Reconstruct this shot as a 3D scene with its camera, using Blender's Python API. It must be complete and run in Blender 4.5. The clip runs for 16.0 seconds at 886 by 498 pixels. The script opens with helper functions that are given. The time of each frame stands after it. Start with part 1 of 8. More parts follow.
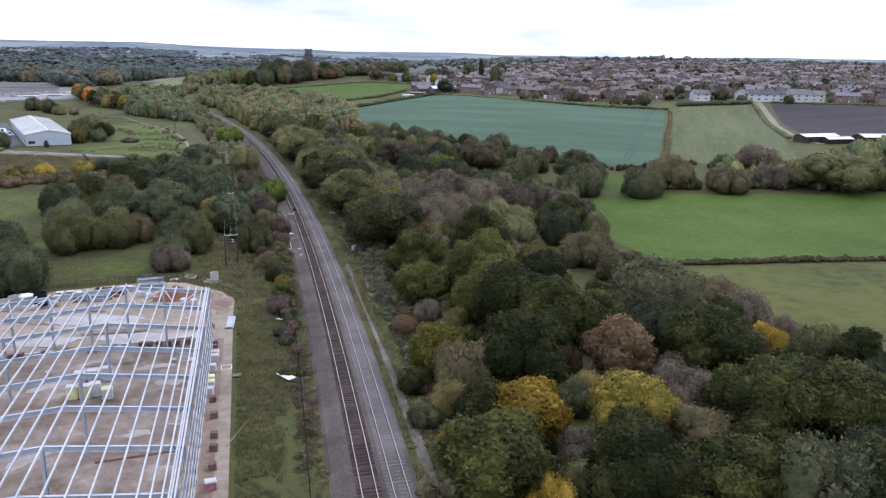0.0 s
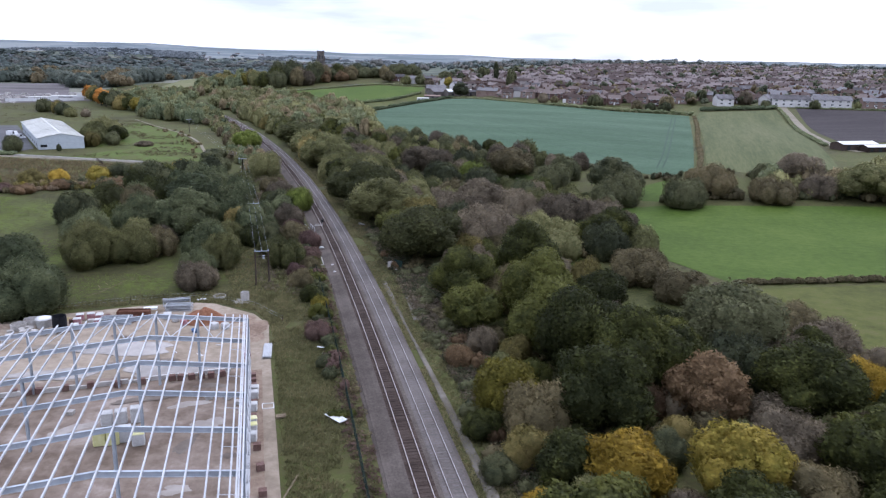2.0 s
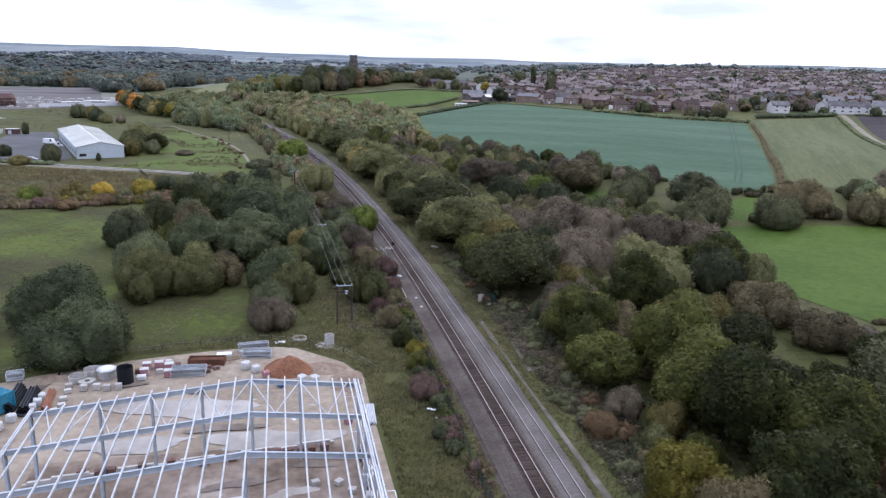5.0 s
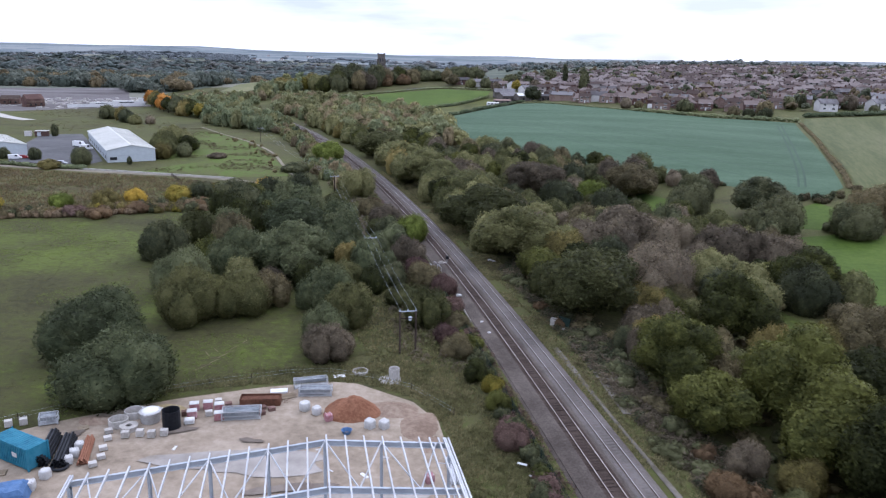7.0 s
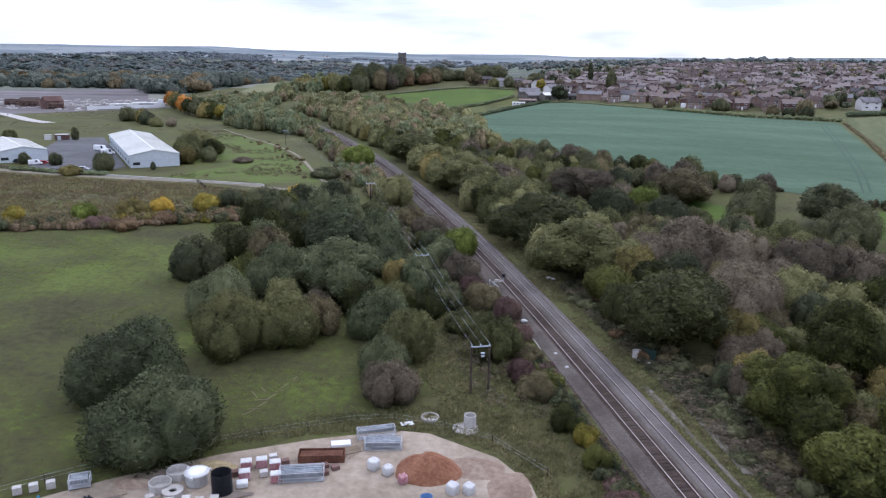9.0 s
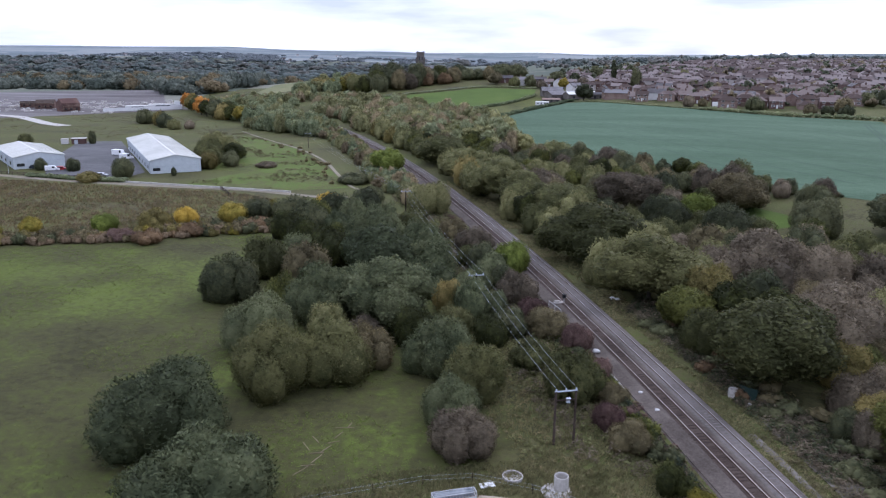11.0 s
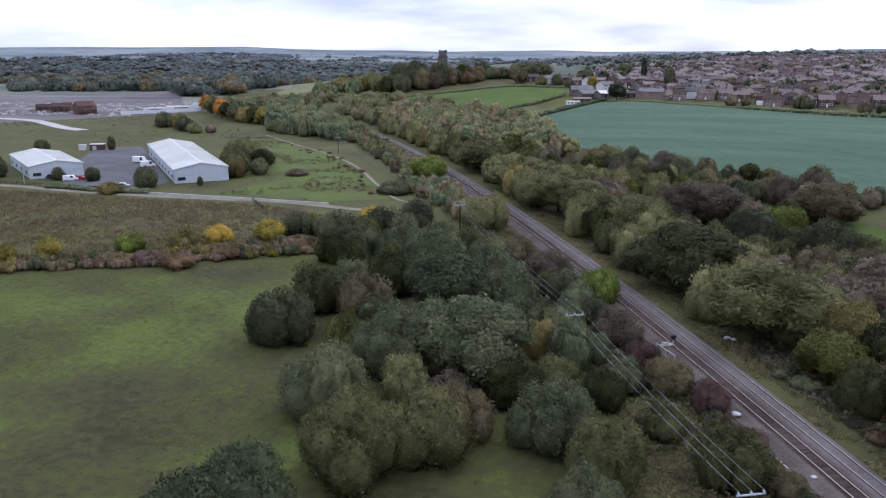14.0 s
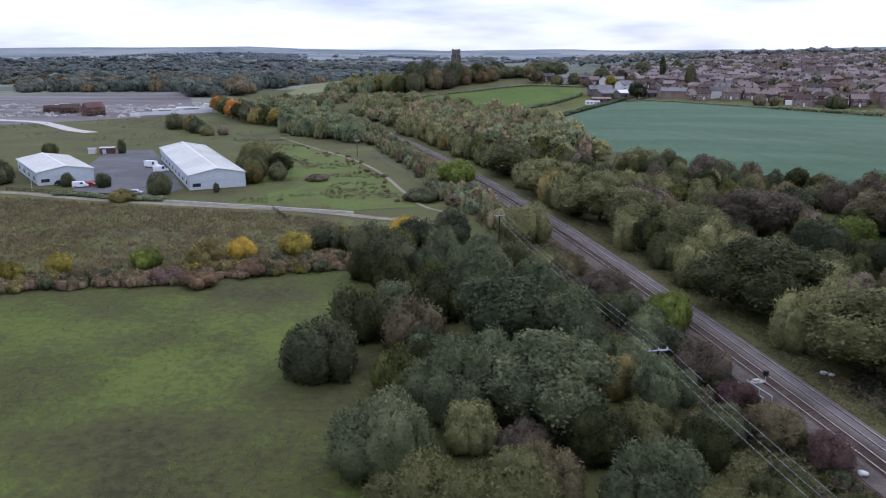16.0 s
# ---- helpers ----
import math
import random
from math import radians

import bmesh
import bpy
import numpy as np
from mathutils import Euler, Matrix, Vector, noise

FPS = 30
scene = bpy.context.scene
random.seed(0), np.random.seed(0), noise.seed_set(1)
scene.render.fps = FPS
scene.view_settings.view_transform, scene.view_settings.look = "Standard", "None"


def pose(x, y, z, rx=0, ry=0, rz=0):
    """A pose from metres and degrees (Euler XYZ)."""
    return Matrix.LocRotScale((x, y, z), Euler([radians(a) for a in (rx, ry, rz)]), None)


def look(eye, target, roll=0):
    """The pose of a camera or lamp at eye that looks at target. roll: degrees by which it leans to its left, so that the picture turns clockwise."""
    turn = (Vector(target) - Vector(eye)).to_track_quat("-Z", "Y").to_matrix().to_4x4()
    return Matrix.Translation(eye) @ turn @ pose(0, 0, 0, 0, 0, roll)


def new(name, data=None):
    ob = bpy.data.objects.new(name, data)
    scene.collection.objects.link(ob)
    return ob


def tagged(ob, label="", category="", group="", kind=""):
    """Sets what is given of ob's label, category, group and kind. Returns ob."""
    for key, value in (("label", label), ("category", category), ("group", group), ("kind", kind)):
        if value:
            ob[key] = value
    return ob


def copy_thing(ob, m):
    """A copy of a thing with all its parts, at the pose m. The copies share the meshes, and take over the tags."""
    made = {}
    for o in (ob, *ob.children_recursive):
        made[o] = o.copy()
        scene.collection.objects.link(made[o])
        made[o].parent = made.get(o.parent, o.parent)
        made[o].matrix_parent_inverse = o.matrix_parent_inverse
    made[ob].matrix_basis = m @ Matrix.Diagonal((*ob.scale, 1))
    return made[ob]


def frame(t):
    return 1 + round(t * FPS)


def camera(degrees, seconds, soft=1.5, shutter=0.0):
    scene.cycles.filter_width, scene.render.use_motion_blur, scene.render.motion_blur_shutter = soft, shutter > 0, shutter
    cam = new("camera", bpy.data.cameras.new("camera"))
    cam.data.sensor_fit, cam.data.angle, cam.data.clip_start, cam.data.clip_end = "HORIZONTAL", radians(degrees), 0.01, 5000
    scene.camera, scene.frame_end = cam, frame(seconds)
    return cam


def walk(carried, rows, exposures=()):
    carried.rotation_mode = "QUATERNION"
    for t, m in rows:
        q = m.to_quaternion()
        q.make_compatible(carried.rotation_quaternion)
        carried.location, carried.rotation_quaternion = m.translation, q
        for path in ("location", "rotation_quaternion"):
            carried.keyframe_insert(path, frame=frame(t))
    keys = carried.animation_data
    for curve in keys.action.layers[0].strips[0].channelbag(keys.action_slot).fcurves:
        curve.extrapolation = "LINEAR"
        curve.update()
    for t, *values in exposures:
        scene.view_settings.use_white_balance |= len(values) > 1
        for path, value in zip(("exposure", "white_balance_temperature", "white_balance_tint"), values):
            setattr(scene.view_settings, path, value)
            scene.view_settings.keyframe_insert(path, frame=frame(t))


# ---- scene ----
cam = camera(61.0, 16.0, soft=1.2, shutter=0.5)
METRES, EYE, TILT, LEAN, TURN = 123.0, 43.0, -14.5, -1.3, 0.0
ROWS = [
    (0.0, 0.0, 0.0, 0.0, 0.0, 0.0, -0.0),
    (0.5, -0.0136, 0.019, 0.0053, 0.12, 0.04, -0.09),
    (1.0, -0.0285, 0.0403, 0.0111, 0.23, 0.07, -0.19),
    (1.5, -0.045, 0.0633, 0.0174, 0.32, 0.1, -0.29),
    (2.0, -0.063, 0.0886, 0.0243, 0.42, 0.17, -0.38),
    (2.5, -0.0827, 0.1132, 0.0315, 0.49, 0.25, -0.49),
    (3.0, -0.1034, 0.1371, 0.0384, 0.62, 0.33, -0.56),
    (3.5, -0.1243, 0.1601, 0.0455, 0.82, 0.4, -0.62),
    (4.0, -0.1451, 0.182, 0.0525, 1.12, 0.44, -0.68),
    (6.5, -0.2324, 0.3029, 0.0877, 3.25, 0.28, -0.88),
    (7.0, -0.2502, 0.3288, 0.0949, 3.58, 0.23, -0.89),
    (7.5, -0.2688, 0.3549, 0.1022, 3.86, 0.19, -0.89),
    (8.0, -0.2873, 0.3812, 0.1097, 4.14, 0.15, -0.87),
    (8.5, -0.3059, 0.4067, 0.1169, 4.41, 0.13, -0.84),
    (9.0, -0.3245, 0.4319, 0.1242, 4.66, 0.12, -0.83),
    (11.5, -0.413, 0.5574, 0.1592, 5.77, -0.02, -0.62),
    (12.0, -0.4311, 0.583, 0.1663, 5.93, -0.05, -0.57),
    (12.5, -0.4493, 0.6087, 0.1733, 6.09, -0.07, -0.54),
    (13.0, -0.4677, 0.6339, 0.1805, 6.24, -0.09, -0.5),
    (13.5, -0.4862, 0.6595, 0.1874, 6.37, -0.11, -0.47),
    (14.0, -0.5045, 0.6846, 0.1945, 6.52, -0.11, -0.47),
    (14.5, -0.5227, 0.7098, 0.2013, 6.65, -0.11, -0.45),
    (15.0, -0.5407, 0.7346, 0.2077, 6.76, -0.13, -0.42),
    (15.5, -0.5588, 0.7599, 0.2146, 6.86, -0.15, -0.42),
    (16.0, -0.577, 0.7852, 0.2214, 6.97, -0.17, -0.41),
]
# the clip's camera closes down a little as less sky is in view
EXPOSURES = [(0.0, 0.11, 5960, 21), (8.0, 0.11, 5930, 21), (12.0, -0.03, 5860, 23), (16.0, -0.12, 5860, 23)]
walk(cam, [(t, pose(0, 0, EYE, TILT, LEAN, TURN) @ pose(METRES * x, METRES * y, METRES * z, 90 + pitch, roll, yaw)) for t, x, y, z, yaw, pitch, roll in ROWS], EXPOSURES)

# ---- world, sun
world = bpy.data.worlds.new("overcast")
scene.world = world
world.use_nodes = True
wn, wl = world.node_tree.nodes, world.node_tree.links
wn.clear()
sky = wn.new("ShaderNodeTexSky")
sky.sky_type, sky.sun_disc, sky.sun_elevation, sky.sun_rotation = "NISHITA", False, radians(38), radians(40)
sky_bg = wn.new("ShaderNodeBackground")
sky_bg.inputs["Strength"].default_value = 0.12
wl.new(sky.outputs[0], sky_bg.inputs["Color"])
# cloud deck: layered grey-white cloud, brighter towards the veiled sun
coord = wn.new("ShaderNodeTexCoord")
stretch = wn.new("ShaderNodeMapping")
stretch.inputs["Scale"].default_value = (2.2, 2.2, 13.0)
wl.new(coord.outputs["Generated"], stretch.inputs["Vector"])
cloud_noise = wn.new("ShaderNodeTexNoise")
cloud_noise.inputs["Scale"].default_value, cloud_noise.inputs["Detail"].default_value = 1.5, 6.0
wl.new(stretch.outputs[0], cloud_noise.inputs["Vector"])
cloud_ramp = wn.new("ShaderNodeValToRGB")
cloud_ramp.color_ramp.elements[0].position, cloud_ramp.color_ramp.elements[0].color = 0.38, (0.55, 0.63, 0.74, 1)
cloud_ramp.color_ramp.elements[1].position, cloud_ramp.color_ramp.elements[1].color = 0.60, (1.02, 1.10, 1.24, 1)
wl.new(cloud_noise.outputs["Fac"], cloud_ramp.inputs["Fac"])
cloud_bg = wn.new("ShaderNodeBackground")
wl.new(cloud_ramp.outputs["Color"], cloud_bg.inputs["Color"])
# an overcast sky is about three times as bright overhead as at the horizon
axes, zenith = wn.new("ShaderNodeSeparateXYZ"), wn.new("ShaderNodeMapRange")
wl.new(coord.outputs["Generated"], axes.inputs[0])
zenith.inputs["From Min"].default_value, zenith.inputs["From Max"].default_value = 0.1, 0.9
zenith.inputs["To Min"].default_value, zenith.inputs["To Max"].default_value = 1.32, 3.0
wl.new(axes.outputs["Z"], zenith.inputs["Value"])
wl.new(zenith.outputs["Result"], cloud_bg.inputs["Strength"])
cover = wn.new("ShaderNodeMixShader")
cover.inputs["Fac"].default_value = 0.86
wl.new(sky_bg.outputs[0], cover.inputs[1])
wl.new(cloud_bg.outputs[0], cover.inputs[2])
world_out = wn.new("ShaderNodeOutputWorld")
wl.new(cover.outputs[0], world_out.inputs["Surface"])

sun = new("sun", bpy.data.lights.new("sun", "SUN"))
sun.data.energy, sun.data.angle, sun.data.color = 1.0, radians(18), (1.0, 0.96, 0.9)
sun.matrix_world = look((300, 420, 420), (0, 0, 0))


# ---- materials
def material(name, colours, grain=1.0, patch=0.06, rough=0.9, bump=0.0, metal=0.0, spread=0.0, island=False, streak=None, spec=0.1):
    """colours: two to four, laid out over noise at a fine and a coarse scale (cycles per metre); spread: how far single objects differ."""
    m = bpy.data.materials.new(name)
    m.use_nodes = True
    n, l = m.node_tree.nodes, m.node_tree.links
    bsdf = n["Principled BSDF"]
    bsdf.inputs["Roughness"].default_value, bsdf.inputs["Metallic"].default_value = rough, metal
    bsdf.inputs["Specular IOR Level"].default_value = spec
    geo = n.new("ShaderNodeNewGeometry")
    vec = geo.outputs["Position"]
    if streak:
        mp = n.new("ShaderNodeMapping")
        mp.vector_type = "TEXTURE"
        mp.inputs["Rotation"].default_value = (0, 0, radians(streak[0]))
        mp.inputs["Scale"].default_value = (streak[1] ** 0.5, streak[1] ** -0.5, 1)
        l.new(vec, mp.inputs["Vector"])
        vec = mp.outputs[0]
    fine, wide = n.new("ShaderNodeTexNoise"), n.new("ShaderNodeTexNoise")
    for tex, scale, detail in ((fine, grain, 9.0), (wide, patch, 5.0)):
        tex.inputs["Scale"].default_value, tex.inputs["Detail"].default_value = scale, detail
        tex.inputs["Roughness"].default_value = 0.72 if tex == fine else 0.62
        l.new(vec, tex.inputs["Vector"])
    mix = n.new("ShaderNodeMath")
    mix.operation = "ADD"
    half = n.new("ShaderNodeMath")
    half.operation, half.inputs[1].default_value = "MULTIPLY", 0.5
    l.new(fine.outputs["Fac"], mix.inputs[0])
    l.new(wide.outputs["Fac"], mix.inputs[1])
    l.new(mix.outputs[0], half.inputs[0])
    value = half.outputs[0]
    if spread:
        if island:
            source = geo.outputs["Random Per Island"]
        else:
            source = n.new("ShaderNodeObjectInfo").outputs["Random"]
        shift = n.new("ShaderNodeMath")
        shift.operation, shift.inputs[1].default_value, shift.inputs[2].default_value = "MULTIPLY_ADD", spread, -spread / 2
        l.new(source, shift.inputs[0])
        both = n.new("ShaderNodeMath")
        both.operation = "ADD"
        l.new(value, both.inputs[0])
        l.new(shift.outputs[0], both.inputs[1])
        value = both.outputs[0]
    ramp = n.new("ShaderNodeValToRGB")
    els = ramp.color_ramp.elements
    while len(els) < len(colours):
        els.new(0.5)
    for i, c in enumerate(colours):
        els[i].position, els[i].color = 0.40 + 0.21 * i / (len(colours) - 1), (*c, 1)
    l.new(value, ramp.inputs["Fac"])
    l.new(ramp.outputs["Color"], bsdf.inputs["Base Color"])
    if bump:
        b = n.new("ShaderNodeBump")
        b.inputs["Strength"].default_value, b.inputs["Distance"].default_value = 0.7, bump
        l.new(fine.outputs["Fac"], b.inputs["Height"])
        l.new(b.outputs[0], bsdf.inputs["Normal"])
    return m


def foliage(name, shade, mid, light, see=0.42):
    """Leaves: each leaf and each plant differs a little; some light comes through."""
    m = material(name, [(1.29 * r, 1.25 * g, 1.30 * b) for r, g, b in (shade, mid, light)], grain=1.3, patch=0.22, rough=0.65, spread=0.22, spec=0.08)
    n, l = m.node_tree.nodes, m.node_tree.links
    bsdf, ramp = n["Principled BSDF"], [x for x in n if x.bl_idname == "ShaderNodeValToRGB"][0]
    geo = [x for x in n if x.bl_idname == "ShaderNodeNewGeometry"][0]
    hsv = n.new("ShaderNodeHueSaturation")
    gain = n.new("ShaderNodeMath")
    gain.operation, gain.inputs[1].default_value, gain.inputs[2].default_value = "MULTIPLY_ADD", 0.50, 0.75
    l.new(geo.outputs["Random Per Island"], gain.inputs[0])
    l.new(gain.outputs[0], hsv.inputs["Value"])
    l.new(ramp.outputs["Color"], hsv.inputs["Color"])
    l.new(hsv.outputs["Color"], bsdf.inputs["Base Color"])
    glow = n.new("ShaderNodeBsdfTranslucent")
    l.new(hsv.outputs["Color"], glow.inputs["Color"])
    add = n.new("ShaderNodeMixShader")
    add.inputs["Fac"].default_value = see
    l.new(bsdf.outputs[0], add.inputs[1])
    l.new(glow.outputs[0], add.inputs[2])
    l.new(add.outputs[0], n["Material Output"].inputs["Surface"])
    return m


LEAF = {
    "willow": foliage("willow_leaves", (0.040, 0.050, 0.024), (0.068, 0.081, 0.038), (0.110, 0.122, 0.058)),
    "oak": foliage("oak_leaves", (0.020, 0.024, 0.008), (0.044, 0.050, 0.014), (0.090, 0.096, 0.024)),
    "dark": foliage("dark_leaves", (0.031, 0.037, 0.019), (0.058, 0.065, 0.031), (0.096, 0.100, 0.047)),
    "olive": foliage("olive_leaves", (0.060, 0.065, 0.025), (0.105, 0.109, 0.043), (0.160, 0.158, 0.066)),
    "deepolive": foliage("deep_olive_leaves", (0.036, 0.040, 0.015), (0.066, 0.070, 0.026), (0.108, 0.108, 0.042)),
    "oliveyellow": foliage("turning_leaves", (0.074, 0.064, 0.021), (0.132, 0.116, 0.039), (0.197, 0.161, 0.057)),
    "brownolive": foliage("brown_olive_leaves", (0.064, 0.056, 0.028), (0.105, 0.091, 0.046), (0.150, 0.126, 0.062)),
    "brown": foliage("brown_leaves", (0.066, 0.056, 0.037), (0.109, 0.091, 0.060), (0.160, 0.134, 0.086)),
    "russet": foliage("russet_leaves", (0.066, 0.044, 0.024), (0.108, 0.073, 0.038), (0.156, 0.107, 0.055)),
    "maroon": foliage("maroon_leaves", (0.058, 0.036, 0.030), (0.094, 0.061, 0.049), (0.135, 0.092, 0.071)),
    "yellow": foliage("yellow_leaves", (0.134, 0.093, 0.012), (0.246, 0.168, 0.022), (0.337, 0.239, 0.041)),
    "yellowgreen": foliage("yellow_green_leaves", (0.077, 0.071, 0.013), (0.149, 0.131, 0.023), (0.231, 0.184, 0.036)),
    "lime": foliage("lime_leaves", (0.071, 0.090, 0.018), (0.122, 0.154, 0.030), (0.180, 0.206, 0.050)),
    "bramble": foliage("bramble_leaves", (0.073, 0.056, 0.034), (0.125, 0.095, 0.056), (0.185, 0.140, 0.082)),
    "orange": foliage("orange_leaves", (0.164, 0.075, 0.016), (0.304, 0.138, 0.028), (0.418, 0.207, 0.048)),
}
BARK = material("bark", ((0.023, 0.020, 0.016), (0.059, 0.051, 0.041)), grain=9, patch=0.8, bump=0.03)
GRASS = material("pasture_grass", ((0.030, 0.034, 0.010), (0.052, 0.053, 0.017), (0.040, 0.052, 0.010), (0.066, 0.082, 0.015)), grain=0.9, patch=0.05, bump=0.35)
MEADOW_GRASS = material("meadow_grass", ((0.029, 0.028, 0.011), (0.044, 0.043, 0.016), (0.050, 0.056, 0.015), (0.070, 0.088, 0.018)), grain=0.7, patch=0.05, bump=0.3)
PASTURE = material("bank_grass", ((0.042, 0.050, 0.014), (0.070, 0.074, 0.022), (0.058, 0.094, 0.014), (0.092, 0.086, 0.036)), grain=0.5, patch=0.05, bump=0.25)
HILL_GRASS = material("hillside_grass", ((0.085, 0.090, 0.042), (0.112, 0.114, 0.052), (0.135, 0.130, 0.064)), grain=0.2, patch=0.03)
GRASS_LUSH = material("lush_grass", ((0.035, 0.058, 0.008), (0.048, 0.078, 0.011), (0.064, 0.092, 0.016)), grain=0.6, patch=0.03, bump=0.1)
GRASS_ROUGH = material("rough_grass", ((0.034, 0.035, 0.013), (0.062, 0.058, 0.023), (0.052, 0.061, 0.016), (0.094, 0.084, 0.036)), grain=0.9, patch=0.035, bump=0.25)
GRASS_DRY = material("dry_grass", ((0.040, 0.036, 0.016), (0.066, 0.058, 0.024), (0.064, 0.071, 0.019), (0.098, 0.088, 0.034)), grain=0.5, patch=0.06, bump=0.2)
CROP = material("brassica_crop", ((0.034, 0.064, 0.034), (0.048, 0.083, 0.048), (0.063, 0.102, 0.061)), grain=0.5, patch=0.02, bump=0.3, streak=(-30, 5))
STUBBLE = material("stubble_field", ((0.050, 0.060, 0.022), (0.070, 0.079, 0.031), (0.094, 0.095, 0.044)), grain=0.3, patch=0.04, bump=0.1, streak=(73, 10))
PLOUGH = material("ploughed_soil", ((0.020, 0.017, 0.017), (0.029, 0.024, 0.024), (0.040, 0.033, 0.032)), grain=0.5, patch=0.03, bump=0.2, streak=(12, 6))
PALE_GRASS = material("pasture_grass", ((0.038, 0.040, 0.011), (0.053, 0.058, 0.014), (0.067, 0.074, 0.017), (0.076, 0.073, 0.024)), grain=0.35, patch=0.035, bump=0.15)


def lush(m, spots):
    """Longer, greener grass round the wet spots (x, y, reach), with ragged edges."""
    n, l = m.node_tree.nodes, m.node_tree.links
    geo = [x for x in n if x.bl_idname == "ShaderNodeNewGeometry"][0]
    ramp = [x for x in n if x.bl_idname == "ShaderNodeValToRGB"][0]
    value = ramp.inputs["Fac"].links[0].from_socket
    for x, y, reach in spots:
        off, fade, add = n.new("ShaderNodeVectorMath"), n.new("ShaderNodeMapRange"), n.new("ShaderNodeMath")
        off.operation, off.inputs[1].default_value = "DISTANCE", (x, y, 0)
        fade.inputs["From Min"].default_value, fade.inputs["From Max"].default_value = reach, reach * 0.2
        fade.inputs["To Min"].default_value, fade.inputs["To Max"].default_value = 0.0, 0.060
        l.new(geo.outputs["Position"], off.inputs[0])
        l.new(off.outputs["Value"], fade.inputs["Value"])
        l.new(value, add.inputs[0])
        l.new(fade.outputs["Result"], add.inputs[1])
        value = add.outputs[0]
    l.new(value, ramp.inputs["Fac"])


lush(MEADOW_GRASS, ((-124, 197, 24), (-148, 208, 22), (-112, 210, 16), (-176, 204, 20)))


def patchwork(name, colours, cell):
    """Far farmland: fields of uneven shape, each of its own colour."""
    m = material(name, colours, grain=0.02, patch=0.004)
    n, l = m.node_tree.nodes, m.node_tree.links
    cells, geo = n.new("ShaderNodeTexVoronoi"), [x for x in n if x.bl_idname == "ShaderNodeNewGeometry"][0]
    cells.inputs["Scale"].default_value = 1 / cell
    ramp = [x for x in n if x.bl_idname == "ShaderNodeValToRGB"][0]
    l.new(geo.outputs["Position"], cells.inputs["Vector"])
    grey = n.new("ShaderNodeSeparateColor")
    l.new(cells.outputs["Color"], grey.inputs["Color"])
    old = ramp.inputs["Fac"].links[0].from_socket
    blend, shift = n.new("ShaderNodeMath"), n.new("ShaderNodeMath")
    shift.operation, shift.inputs[1].default_value, shift.inputs[2].default_value = "MULTIPLY_ADD", 0.26, -0.13
    l.new(grey.outputs[0], shift.inputs[0])
    l.new(old, blend.inputs[0])
    l.new(shift.outputs[0], blend.inputs[1])
    l.new(blend.outputs[0], ramp.inputs["Fac"])
    return m


# field greens greyed with a little distance haze in the colours themselves
COUNTRY = patchwork("far_country", ((0.052, 0.064, 0.046), (0.068, 0.080, 0.058), (0.086, 0.098, 0.070), (0.125, 0.125, 0.096)), 130)
GRAVEL = material("site_gravel", ((0.158, 0.126, 0.092), (0.220, 0.177, 0.132), (0.276, 0.230, 0.178)), grain=0.8, patch=0.09, bump=0.05)
SLAB = material("site_slab", ((0.098, 0.072, 0.053), (0.150, 0.114, 0.086), (0.196, 0.153, 0.122), (0.280, 0.235, 0.196)), grain=0.3, patch=0.09, bump=0.02)
WET_SLAB = material("pale_concrete", ((0.231, 0.202, 0.172), (0.289, 0.257, 0.224), (0.323, 0.292, 0.257)), grain=0.4, patch=0.1, rough=0.55)
BALLAST = material("track_ballast", ((0.042, 0.034, 0.028), (0.068, 0.056, 0.047), (0.098, 0.082, 0.070)), grain=3.5, patch=0.12, bump=0.08)
BALLAST_OILY = material("stained_ballast", ((0.026, 0.018, 0.014), (0.044, 0.031, 0.025), (0.066, 0.050, 0.042)), grain=4.5, patch=0.2, bump=0.06)
BALLAST_NEW = material("pale_ballast", ((0.060, 0.051, 0.045), (0.092, 0.079, 0.071), (0.126, 0.111, 0.101)), grain=3.5, patch=0.12, bump=0.08)
RAIL_STEEL = material("rail_steel", ((0.270, 0.240, 0.222), (0.380, 0.345, 0.328)), grain=2, patch=0.3, rough=0.4, metal=0.5)
RAIL_DULL = material("dull_rail_steel", ((0.240, 0.222, 0.214), (0.340, 0.320, 0.312)), grain=2, patch=0.3, rough=0.4, metal=0.5)
RAIL_RUST = material("rusty_rail_web", ((0.055, 0.033, 0.023), (0.094, 0.058, 0.041)), grain=5, patch=0.4)
TIMBER_DARK = material("creosoted_timber", ((0.022, 0.015, 0.012), (0.042, 0.030, 0.024), (0.064, 0.048, 0.039)), grain=7, patch=0.5, spread=0.2)
SLEEPER_PALE = material("concrete_sleeper", ((0.085, 0.076, 0.070), (0.120, 0.108, 0.102)), grain=4, patch=0.4, spread=0.15)
GALVANISED = material("galvanised_steel", ((0.300, 0.308, 0.315), (0.378, 0.385, 0.392), (0.440, 0.444, 0.450)), grain=1.2, patch=0.2, rough=0.5, metal=0.15)
GREY_STEEL = material("primed_grey_steel", ((0.281, 0.312, 0.343), (0.374, 0.406, 0.437)), grain=1.5, patch=0.2, rough=0.55, metal=0.1)
CONCRETE = material("concrete", ((0.267, 0.250, 0.225), (0.349, 0.330, 0.302), (0.415, 0.395, 0.365)), grain=3, patch=0.5, bump=0.01, spread=0.1)
TARMAC = material("tarmac", ((0.056, 0.055, 0.055), (0.079, 0.078, 0.078), (0.102, 0.100, 0.099)), grain=1.2, patch=0.08)
TRACK_DIRT = material("trodden_path", ((0.116, 0.101, 0.073), (0.163, 0.143, 0.105), (0.197, 0.174, 0.134)), grain=0.9, patch=0.1, bump=0.05)
